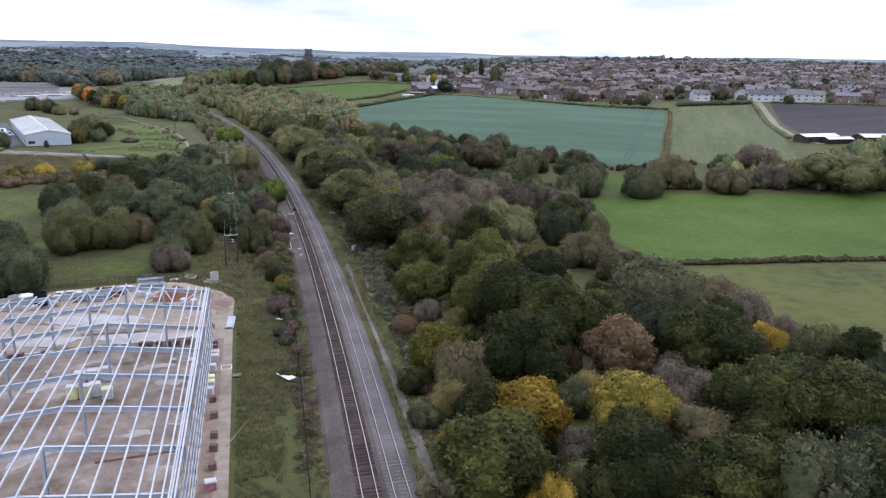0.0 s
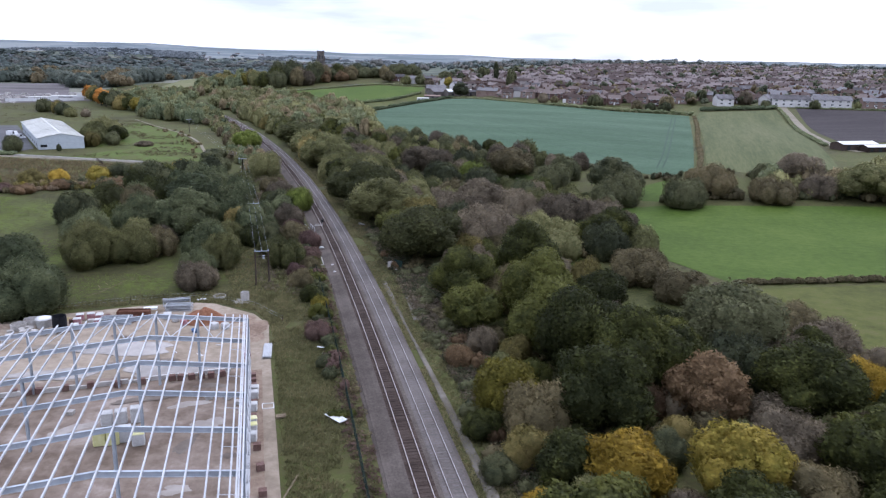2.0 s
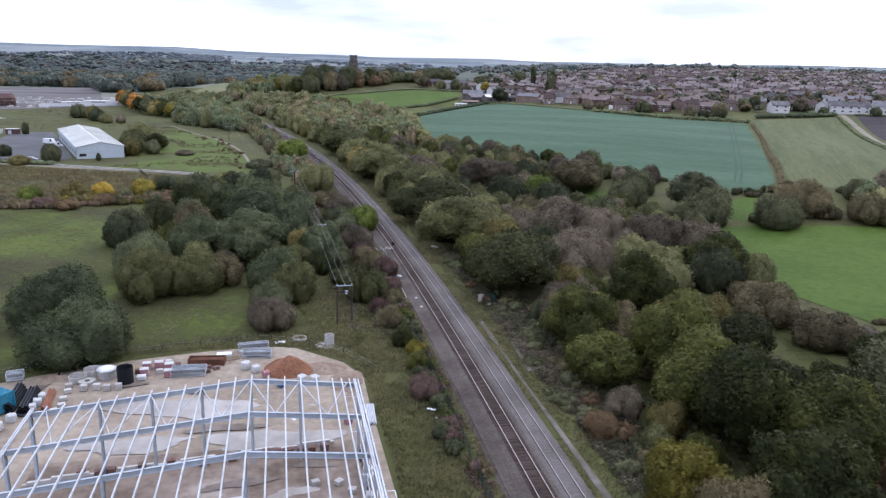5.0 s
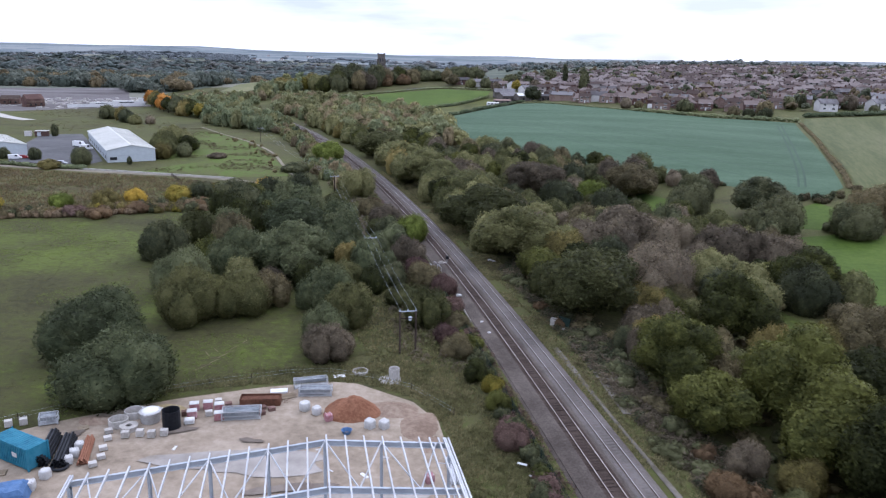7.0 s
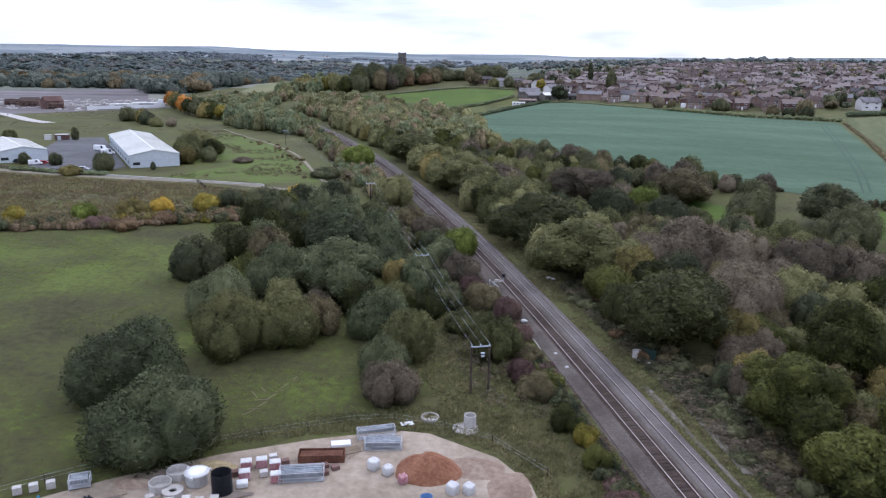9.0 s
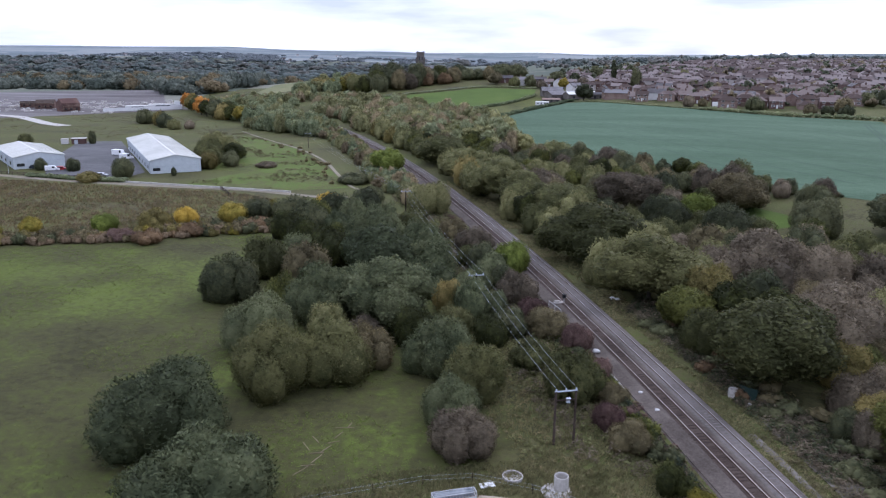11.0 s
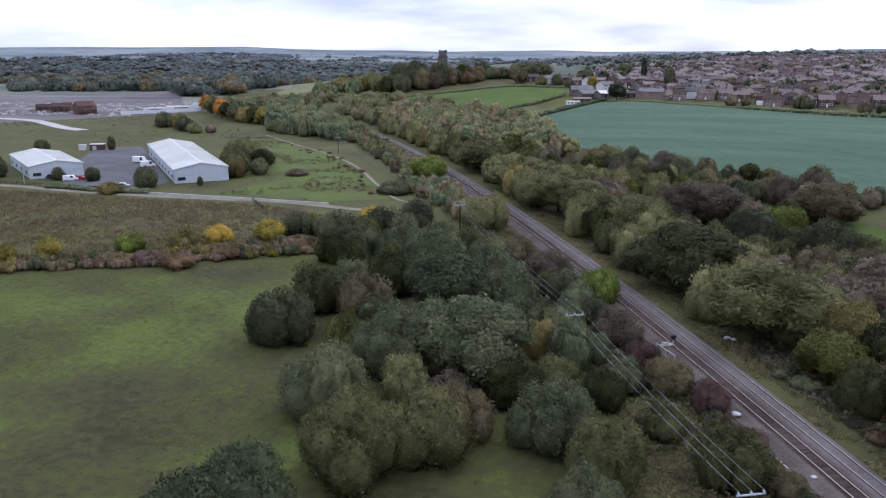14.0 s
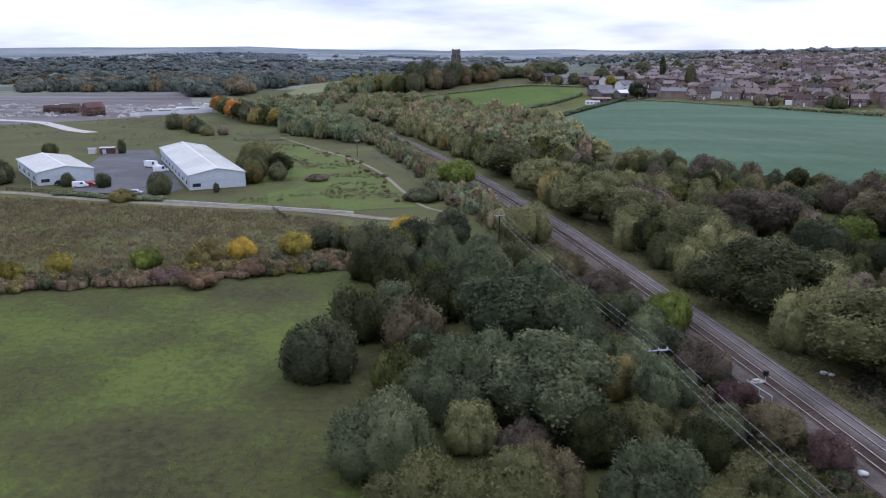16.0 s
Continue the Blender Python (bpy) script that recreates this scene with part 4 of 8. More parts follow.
LINE_RIGHT = [
    (-13.2, 167.0, 19.6, 12.6, "deepolive"), (-13.9, 197.1, 11.4, 9.8, "oliveyellow"), (-20.0, 188.5, 9.8, 8.0, "oak"), (-23.2, 203.7, 22.0, 12.4, "deepolive"), (-31.0, 229.7, 25.0, 13.4, "deepolive"), (-18.6, 179.5, 9.0, 7.4, "deepolive"),
    (1.3, 220.5, 15.6, 11.6, "brown"), (11.1, 216.9, 15.0, 10.6, "brown"), (-1.9, 228.6, 9.5, 9.2, "dark"), (16.2, 235.7, 11.7, 10.0, "dark"), (3.9, 194.6, 10.6, 8.2, "brownolive"),
    (-35.6, 266.5, 19.0, 11.6, "olive"), (-46.2, 284.1, 19.0, 11.6, "olive"), (-53.0, 299.8, 22.4, 12.5, "olive"), (-65.5, 335.6, 21.3, 12.2, "olive"),
    (-40.6, 300.8, 16.3, 10.7, "brown"), (-78.4, 369.6, 21.5, 12.3, "olive"), (1.3, 275.3, 10.7, 9.0, "lime"), (-9.6, 265.1, 15.2, 10.4, "dark"),
    (-14.6, 291.3, 21.2, 12.2, "brown"), (14.7, 304.6, 12.2, 7.4, "brown"), (35.0, 283.4, 12.7, 9.6, "dark"), (-5.8, 214.8, 15.0, 9.0, "brown"),
]
WOOD_EDGE = [
    (3.8, 187.6, 15.4, 10.7, "brown"), (-1.2, 207.7, 11.1, 9.3, "brown"), (23.8, 210.8, 16.1, 10.9, "brown"), (19.1, 226.0, 10.6, 9.0, "deepolive"),
    (32.1, 187.2, 13.9, 10.2, "oak"), (-2.3, 146.9, 11.4, 8.3, "oak"), (48.0, 260.7, 20.5, 12.3, "dark"), (27.9, 262.8, 15.2, 10.6, "dark"), (66.5, 241.7, 15.3, 9.8, "dark"), (33.1, 169.8, 10.1, 5.6, "brownolive"),
    (33.9, 207.1, 12.9, 9.5, "brown"),
]
FIELD_TREES = [
    (46.5, 246.0, 16.6, 11.0, "dark"), (40.2, 290.2, 4.1, 5.5, "dark"), (100.6, 269.7, 8.5, 7.3, "dark"), (111.4, 264.4, 18.8, 11.8, "brown"),
    (79.4, 256.3, 18.3, 10.5, "brownolive"), (95.0, 245.7, 15.6, 8.9, "brownolive"), (111.6, 249.8, 13.9, 7.9, "brown"), (123.4, 247.5, 21.6, 12.3, "olive"),
    (133.9, 242.8, 21.2, 12.6, "olive"), (147.5, 247.0, 17.6, 11.4, "olive"), (29.3, 179.5, 11.6, 9.3, "dark"), (-1.1, 179.0, 17.3, 11.3, "brown"),
    (15.2, 290.9, 20.7, 12.4, "brownolive"), (4.0, 256.0, 14.2, 10.2, "dark"),
]
for rows, place, group in ((WILLOW_CLUMP, "in the meadow thicket", "meadow thicket"), (MEADOW_EDGE, "at the meadow's edge", "meadow thicket"), (LINE_LEFT, "beside the railway fence", "lineside scrub"),
                           (WOOD_FRONT, "in the wood beside the railway", "railway wood"), (WOOD_RIGHT, "in the wood by the paddock", "railway wood"), (LINE_RIGHT, "in the belt along the railway", "lineside belt"),
                           (WOOD_EDGE, "at the edge of the wood", "railway wood"), (FIELD_TREES, "on the field boundary", "field boundary trees")):
    for x, y, width, tall, look_of in rows:
        plant(x, y, width, tall, look_of, "near" if y < 200 else "mid" if y < 300 else "far", place, group)


def inside(x, y, outline):
    odd = False
    for (x1, y1), (x2, y2) in zip(outline, outline[1:] + outline[:1]):
        if (y1 > y) != (y2 > y) and x < (x2 - x1) * (y - y1) / (y2 - y1) + x1:
            odd = not odd
    return odd


def fill(outline, spacing, sizes, looks, lod, place, group, most, off_rail=10.0):
    """Fills an area with trees, as far as there is room between those that stand already."""
    xs, ys = [p[0] for p in outline], [p[1] for p in outline]
    made = 0
    for _ in range(6000):
        if made >= most:
            break
        x, y = PICK.uniform(min(xs), max(xs)), PICK.uniform(min(ys), max(ys))
        if not inside(x, y, outline) or (20 < y < 640 and -6.0 - off_rail * 0.3 < x - rail_x(y) < off_rail):
            continue
        width = PICK.uniform(*sizes)
        if any((x - a) ** 2 + (y - b) ** 2 < (spacing * (width + w) / 2) ** 2 for a, b, w in planted):
            continue
        plant(x, y, width, width * PICK.uniform(0.75, 0.98), PICK.choice(looks), lod(y) if callable(lod) else lod, place, group)
        made += 1


OLIVES = ("olive", "olive", "oliveyellow", "olive", "oak", "olive", "olive")
for off, y0, y1, sizes, looks in ((13.0, 186, 470, (8.5, 12.0), OLIVES), (21.5, 186, 470, (8, 11.5), ("olive", "oliveyellow", "oak", "brownolive", "dark", "olive")), (30, 300, 470, (7.5, 11), ("olive", "oak", "dark", "brown", "brownolive")), (39, 352, 470, (7, 11), ("oak", "dark", "brown", "olive"))):
    y = y0
    while y < y1:
        width = PICK.uniform(*sizes)
        p = beside(y, off + PICK.uniform(-2.0, 2.0))
        if not any((p.x - a) ** 2 + (p.y - b) ** 2 < (0.29 * (width + w)) ** 2 for a, b, w in planted):
            plant(p.x, p.y, width, width * PICK.uniform(0.76, 1.0), PICK.choice(looks), "mid" if y < 300 else "far", "in the belt along the railway", "lineside belt")
        y += width * 0.72
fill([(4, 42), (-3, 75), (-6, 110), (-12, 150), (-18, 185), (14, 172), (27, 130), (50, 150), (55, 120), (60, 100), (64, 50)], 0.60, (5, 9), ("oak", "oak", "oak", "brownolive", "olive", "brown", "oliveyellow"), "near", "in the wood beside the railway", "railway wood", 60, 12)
fill([(6, 42), (0, 75), (-3, 110), (-9, 150), (-14, 185), (14, 172), (27, 130), (34, 120), (45, 140), (55, 120), (58, 100), (62, 50)], 0.46, (4, 7), ("oak", "brownolive", "dark", "brown", "olive"), "mid", "under the taller trees of the wood", "railway wood", 55, 13)
fill([(-20, 185), (14, 178), (40, 170), (42, 240), (10, 262), (-30, 250)], 0.66, (6, 10), ("brown", "dark", "olive", "brownolive", "oak", "olive"), "mid", "in the wood beside the railway", "railway wood", 60, 11)
fill([(-30, 230), (5, 262), (4, 300), (45, 300), (15, 340), (-28, 384), (-62, 370)], 0.66, (7, 11), ("olive", "olive", "brown", "dark", "oak", "brownolive"), "mid", "in the belt along the railway", "lineside belt", 70, 11)
fill([(-88, 180), (-72, 174), (-58, 168), (-46, 172), (-52, 215), (-66, 262), (-98, 262), (-105, 228), (-88, 200)], 0.56, (6, 9.5), ("willow", "willow", "olive", "willow", "oak"), "mid", "in the meadow thicket", "meadow thicket", 26, 6)


# ---- building site: yard, slab, steel frame
draped("site_yard", [(6, -40), (-9, 20), (-20.3, 66), (-26.2, 88.8), (-34.0, 118.5), (-35.8, 126), (-39.4, 131), (-47.5, 135.7), (-51.6, 136), (-60.4, 133), (-70, 128.6), (-80, 122.3), (-92, 113), (-130, 80), (-130, -40)], GRAVEL, 0.10, "pale dusty crushed-stone site yard", "yard")
CORNER, ALONG, ACROSS = Vector((-33.5, 105.1)), Vector((0.243, -0.970)), Vector((-0.970, -0.243))
BAY, BAYS, SPAN, RIDGE = 7.68, 8, 33.0, 11.4


def hall(s, k, z=0.0):
    """A place in the hall: s metres in from the railway side, k metres from the far gable."""
    p = CORNER + ACROSS * s + ALONG * k
    return (p.x, p.y, z)


def roof_z(s):
    return 10.15 - 0.105 * abs(s - RIDGE)


draped("floor_slab", [hall(s, k)[:2] for s, k in ((0.4, -3.5), (34.2, -3.5), (34.2, 64), (0.4, 64))], SLAB, 0.16, "dusty brown concrete floor slab with stains", "slab")


def blot(name, cx, cy, rx, ry, turn, mat, lift, label, seed, n=26):
    """An irregular pale patch lying on the floor."""
    rng = random.Random(seed)
    c, s = math.cos(radians(turn)), math.sin(radians(turn))
    ph = [rng.uniform(0, 6) for _ in range(4)]
    pts = []
    for i in range(n):
        a = 2 * math.pi * i / n
        r = 1 + 0.22 * math.sin(2 * a + ph[0]) + 0.16 * math.sin(3 * a + ph[1]) + 0.10 * math.sin(5 * a + ph[2]) + 0.07 * math.sin(9 * a + ph[3])
        x, y = rx * r * math.cos(a), ry * r * math.sin(a)
        pts.append((cx + c * x - s * y, cy + s * x + c * y, lift))
    return tagged(part(name, Shape().add(pts, [tuple(range(n))]), mat), label, "patch", kind="structure")


WATER = material("standing_water", ((0.150, 0.128, 0.104), (0.215, 0.188, 0.158), (0.270, 0.240, 0.208)), grain=0.3, patch=0.1, rough=0.06, spec=0.5)
PATCHES = ((-56, 114.5, 8.5, 3.0, 10), (-44, 107.6, 6.5, 2.6, 15), (-59, 105, 6.5, 1.7, 20), (-35, 92.3, 1.8, 1.3, 0), (-39, 97, 2.2, 0.9, 30), (-50, 90, 2.5, 1.0, 40), (-34, 78, 1.7, 0.8, 10), (-43, 72, 2.6, 1.1, 60))
for i, (x, y, rx, ry, turn) in enumerate(PATCHES):
    blot("puddle" if rx > 5 else "pale_patch", x, y, rx, ry, turn, WATER if rx > 5 else WET_SLAB, 0.175 + 0.004 * i + gz(x, y), "shallow rain puddle on the slab" if rx > 5 else "pale screed patch on the slab", 40 + i)
DAMP = material("damp_floor", ((0.086, 0.069, 0.056), (0.125, 0.102, 0.083), (0.165, 0.139, 0.115)), grain=0.5, patch=0.15)
for i, (x, y, rx, ry, turn) in enumerate(((-50, 109.8, 4, 0.9, 15), (-38, 102.5, 2.0, 0.8, 15), (-36, 87, 2.4, 0.7, 70), (-30, 85, 1.4, 0.6, 20), (-45, 98, 3.5, 0.8, 25), (-57, 119, 1.3, 0.5, 0), (-66, 120.5, 1.8, 0.7, 20), (-78, 118, 1.6, 0.8, 40))):
    blot("damp_patch", x, y, rx, ry, turn, DAMP, 0.23 + 0.004 * i + gz(x, y), "damp brown stain on the ground", 60 + i)

ribbon("soil_strip", [hall(-0.9, -3)[:2], hall(-0.9, 20)[:2], hall(-1.0, 42)[:2], hall(-0.9, 62)[:2]], 1.5, SOIL_BROWN, 0.13, "strip of bare brown soil along the steel frame", "soil")
frame_hall = thing("steel_frame_building", "open galvanised steel portal frame of an unroofed hall", "building frame")
for b in range(BAYS + 1):
    k = b * BAY
    for s0, s1 in ((0.0, RIDGE), (RIDGE, SPAN)):
        part("rafter", Shape().ibeam(hall(s0, k, roof_z(s0) - 0.38), hall(s1, k, roof_z(s1) - 0.38), 0.24, 0.52), GREY_STEEL, frame_hall, "grey rolled steel rafter")
    for s in (0.0, SPAN):
        part("column", Shape().ibeam(hall(s, k, 0.1), hall(s, k, roof_z(s) - 0.2), 0.26, 0.42), GREY_STEEL, frame_hall, "grey steel wall column")
    if b and b % 2 == 0:
        for s in (RIDGE, 23.0):
            part("column", Shape().ibeam(hall(s, k, 0.1), hall(s, k, roof_z(s) - 0.5), 0.26, 0.3), GREY_STEEL, frame_hall, "grey steel inner column")
for s in (6.3, 11.4, 16.4, 21.4, 26.5):
    part("gable_post", Shape().ibeam(hall(s, 0, 0.1), hall(s, 0, roof_z(s) - 0.4), 0.24, 0.28), GREY_STEEL, frame_hall, "grey steel gable post")
for s in [0.27, 0.95, 1.8] + [2.8 + 1.69 * i for i in range(18)] + [SPAN - 0.2]:
    z = roof_z(s) + 0.02
    part("purlin", Shape().beam(hall(s, -0.6, z), hall(s, BAYS * BAY + 1, z), 0.135, 0.2), GALVANISED, frame_hall, "bright galvanised roof purlin")
for s in (0.0, 0.45, SPAN):
    z = roof_z(s) + 0.02
    part("eaves_beam", Shape().beam(hall(s, -0.6, z), hall(s, BAYS * BAY + 1, z), 0.14, 0.26), GALVANISED, frame_hall)
for z in (1.4, 2.9, 4.4, 5.9, 7.4):
    part("side_rail", Shape().beam(hall(-0.2, 0, z), hall(-0.2, BAYS * BAY, z), 0.08, 0.2), GALVANISED, frame_hall)
for i in range(6):
    a, b = 1.3 + 5.03 * i, 1.3 + 5.03 * (i + 1)
    m = (a + b) / 2
    for s in (a, min(b, SPAN)):
        part("roof_brace", Shape().tube(hall(s, 0.1, roof_z(s) - 0.15), hall(m, BAY, roof_z(m) - 0.25), 0.07, n=6), GALVANISED, frame_hall)
for b in range(BAYS):
    for q in range(1, 3):
        k = (b + q / 3) * BAY
        part("side_post", Shape().beam(hall(-0.2, k, 0.2), hall(-0.2, k, 8.75), 0.07, 0.07), GALVANISED, frame_hall)
    part("sag_rod", Shape().tube(hall(0.0, (b + 0.5) * BAY, 8.9), hall(1.9, (b + 0.5) * BAY, roof_z(1.9)), 0.035, n=5), GALVANISED, frame_hall)
# stair core steelwork inside the hall
core = thing("stair_core_frame", "small grey steel platform frame inside the hall", "steel frame", hall(24.5, 37, 0.1), 104)
for x in (-2.2, 2.2):
    for y in (-1.6, 1.6):
        part("post", Shape().ibeam((x, y, 0), (x, y, 4.2), 0.2, 0.2), GREY_STEEL, core)
for z in (2.6, 4.2):
    for y in (-1.6, 1.6):
        part("beam", Shape().ibeam((-2.4, y, z), (2.4, y, z), 0.2, 0.25), GALVANISED, core)
    for x in (-2.2, 2.2):
        part("beam", Shape().ibeam((x, -1.6, z), (x, 1.6, z), 0.2, 0.25), GALVANISED, core)
part("plate", Shape().box(0.9, 0.3, 4.33, 1.4, 1.1, 0.08, 12), GALVANISED, core, "pale steel plate laid on top")

# low masonry wall across the slab
wall = Shape()
p0, p1 = Vector((-66.5, 95.9)), Vector((-36.3, 107.5))
d = (p1 - p0).normalized()
for course in range(3):
    n = int((p1 - p0).length / 0.9)
    for i in range(n):
        q = p0 + d * ((i + 0.5 + 0.5 * (course % 2)) * 0.9)
        if course < 2 or i % 7 > 2:
            wall.box(q.x, q.y, 0.1 + course * 0.225, 0.88, 0.3 + random.uniform(-0.01, 0.01), 0.215, math.degrees(math.atan2(d.y, d.x)))
tagged(part("block_wall", wall, CONCRETE), "low grey blockwork wall under construction", "wall")
trench = Shape()
for s0, k0, s1, k1 in ((10.5, 32, 1.5, 31), (31.5, 38, 22, 39), (20, 44, 31.5, 45), (31.5, 32, 26, 31.4)):
    trench.beam(hall(s0, k0, 0.22), hall(s1, k1, 0.22), 0.35, 0.16)
tagged(part("floor_beam", trench, RUST), "dark rusty edge strip lying along the slab", "steel strip")


# ---- site materials
def pallet_base(s, w=1.2, d=1.0):
    for y in (-d / 2 + 0.07, 0, d / 2 - 0.07):
        s.box(0, y, 0.0, w, 0.09, 0.09)
    for i in range(6):
        s.box(-w / 2 + 0.08 + i * (w - 0.16) / 5, 0, 0.09, 0.13, d, 0.025)
    return s


def brick_stack(mat, courses, seed):
    """A pack of bricks: layered courses of separate blocks, some shifted."""
    rng, s = random.Random(seed), Shape()
    for c in range(courses):
        for i in range(4):
            for j in range(2):
                s.box(-0.42 + i * 0.28 + rng.uniform(-0.01, 0.01), -0.24 + j * 0.48, 0.12 + c * 0.2, 0.27, 0.46, 0.19, rng.uniform(-1, 1))
    return s


def brick_pallet(at, turn, mat, label, courses=4):
    ob = thing("brick_pallet", label, "brick pallet", at, turn, "brick pallets")
    tagged(part("pallet", pallet_base(Shape()), PALLET_WOOD, ob, "timber pallet"), kind="stuff")
    tagged(part("brick_pack", brick_stack(mat, courses, int(at[0] * 10)), mat, ob), kind="stuff")
    ob.scale = (0.74, 0.74, 0.74)
    return ob


def sack_pallet(at, turn, body, top, label, tall=0.9):
    """Sacks under a printed film hood."""
    ob = thing("sack_pallet", label, "sack pallet", at, turn, "wrapped pallets")
    tagged(part("pallet", pallet_base(Shape()), PALLET_WOOD, ob, "timber pallet"), kind="stuff")
    s, layers = Shape(), int(tall / 0.15)
    for z in range(layers * 2 + 1):
        w = 0.97 if z % 2 else 0.91
        s.v.extend((x * 0.6 * w + 0.015 * math.sin(z), y * 0.5 * w, 0.12 + z * 0.075) for x, y in ((-1, -0.8), (-0.85, -1), (0.85, -1), (1, -0.8), (1, 0.8), (0.85, 1), (-0.85, 1), (-1, 0.8)))
    s.f = [(k * 8 + i, k * 8 + (i + 1) % 8, (k + 1) * 8 + (i + 1) % 8, (k + 1) * 8 + i) for k in range(layers * 2) for i in range(8)] + [tuple(layers * 16 + i for i in range(8))]
    part("wrapped_pack", s, body, ob)
    zt = 0.12 + int(tall / 0.15) * 0.15
    part("hood", Shape().add([(-0.6, -0.49, zt), (0.6, -0.49, zt), (0.6, 0.49, zt), (-0.6, 0.49, zt), (-0.5, -0.40, zt + 0.09), (0.5, -0.40, zt + 0.09), (0.5, 0.40, zt + 0.09), (-0.5, 0.40, zt + 0.09)],
                             [(4, 5, 6, 7), (0, 1, 5, 4), (1, 2, 6, 5), (2, 3, 7, 6), (3, 0, 4, 7)]), top, ob, "printed film hood")
    return ob


def bulk_bag(at, turn, label, size=0.95, mat=None):
    """A woven bulk bag, bulging, with lifting loops."""
    ob = thing("bulk_bag", label, "bulk bag", at, turn, "bulk bags")
    lift = 0.0
    if "pallet" in label:
        tagged(part("pallet", pallet_base(Shape()), PALLET_WOOD, ob, "timber pallet"), kind="stuff")
        lift = 0.115
    s = Shape()
    rows = []
    for z, w in ((0, 0.94), (0.12, 1.0), (0.45, 1.05), (0.8, 1.0), (0.93, 0.95), (0.9, 0.6)):
        ring_of = []
        for i in range(16):
            a = 2 * math.pi * (i + 0.5) / 16
            r = w * size / 2 / (abs(math.cos(a)) ** 6 + abs(math.sin(a)) ** 6) ** (1 / 6) * (1 + 0.035 * math.sin(5 * a + z * 9 + at[0]))
            ring_of.append((r * math.cos(a), r * math.sin(a), z * size + lift + 0.03 * math.sin(3 * a + at[1]) * (z > 0.7)))
        rows.append(ring_of)
    s.v = [p for r in rows for p in r]
    s.f = [(k * 16 + i, k * 16 + (i + 1) % 16, (k + 1) * 16 + (i + 1) % 16, (k + 1) * 16 + i) for k in range(5) for i in range(16)] + [tuple(80 + i for i in range(16))]
    part("bag", s, mat or BAG_WHITE, ob, smooth=True)
    for x, y in ((-1, -1), (1, -1), (1, 1), (-1, 1)):
        part("loop", Shape().beam((x * 0.36 * size, y * 0.36 * size, 0.9 * size + lift), (x * 0.30 * size, y * 0.30 * size, 1.06 * size + lift), 0.06, 0.02).beam((x * 0.30 * size, y * 0.30 * size, 1.06 * size + lift), (x * 0.22 * size, y * 0.22 * size, 0.95 * size + lift), 0.06, 0.02), BAG_WHITE, ob)
    return ob


SITE_Z = 0.08
for i, (x, y) in enumerate(((-61.8, 99.2), (-60.0, 99.3), (-58.9, 99.8), (-56.1, 100.9), (-53.4, 102.0), (-50.1, 102.5), (-47.3, 103.6), (-43.8, 104.9), (-42.7, 105.1), (-41.4, 105.4), (-40.2, 105.8), (-39.0, 106.1), (-37.7, 106.7))):
    brick_pallet((x + 0.3, y - 1.0, 0.14), 20 + 12 * math.sin(i * 2.2), BLOCK_BROWN, "pack of dark brown bricks on a pallet along the low wall", 5)
EDGE = ((-33.2, 105.6, "b"), (-32.8, 104.0, "b"), (-32.3, 102.4, "b"), (-31.8, 100.8, "w"), (-31.5, 99.3, "w"), (-31.0, 97.6, "b"), (-30.8, 96.0, "w"), (-30.2, 93.8, "b"), (-29.9, 92.2, "y"), (-29.5, 90.7, "y"), (-29.0, 88.6, "w"),
        (-27.9, 86.6, "b"), (-26.5, 82.4, "b"), (-25.1, 77.6, "b"), (-24.3, 74.7, "b"), (-23.3, 70.9, "b"), (-22.4, 67.2, "r"), (-21.6, 63.4, "b"))
for i, (x, y, sort) in enumerate(EDGE):
    turn = 14 + 9 * math.sin(i * 1.7)
    if sort == "b":
        brick_pallet((x, y, SITE_Z), turn, BLOCK_BROWN, "pack of dark brown bricks on a pallet beside the frame", 4 if y > 88 else 5)
    else:
        sack_pallet((x, y, SITE_Z), turn, {"w": BAG_WHITE, "y": BAG_WHITE, "r": BAG_RED}[sort], {"w": BAG_WHITE, "y": YELLOW_WRAP, "r": BAG_WHITE}[sort], {"w": "white wrapped pallet of sacks beside the frame", "y": "white pallet of sacks with a yellow hood", "r": "red wrapped pallet of sacks beside the frame"}[sort])
for i, (x, y, body, top, label, k) in enumerate((
        (-46.6, 91.2, BAG_WHITE, BAG_WHITE, "tall white wrapped insulation pack on the slab", 1.5), (-45.2, 91.8, BAG_WHITE, BAG_WHITE, "tall white wrapped insulation pack on the slab", 1.5), (-43.5, 92.2, BAG_WHITE, BAG_WHITE, "tall white wrapped insulation pack on the slab", 1.8),
        (-45.4, 86.6, YELLOW_WRAP, BAG_WHITE, "insulation pack in yellow-striped film", 1.7), (-44.0, 86.9, YELLOW_WRAP, BAG_WHITE, "insulation pack in yellow-striped film", 1.7), (-43.0, 87.6, BAG_WHITE, BAG_WHITE, "white wrapped insulation pack on the slab", 1.7), (-41.2, 86.9, BAG_WHITE, YELLOW_WRAP, "white insulation pack with a yellow label", 1.4))):
    ob = sack_pallet((x, y, 0.14), 20, body, top, label, k)
    ob.scale = (1.15, 1.15, 1.0)
for i, (x, y, label) in enumerate(((-33.0, 97.5, "small pack of grey blocks on the slab"), (-37.0, 98.6, "small pack of grey blocks on the slab"), (-34.6, 98.9, "small pack of grey blocks on the slab"), (-52.0, 93.5, "small pack of grey blocks on the slab"))):
    brick_pallet((x, y, 0.14), 30 * i, CONCRETE, label, 3)


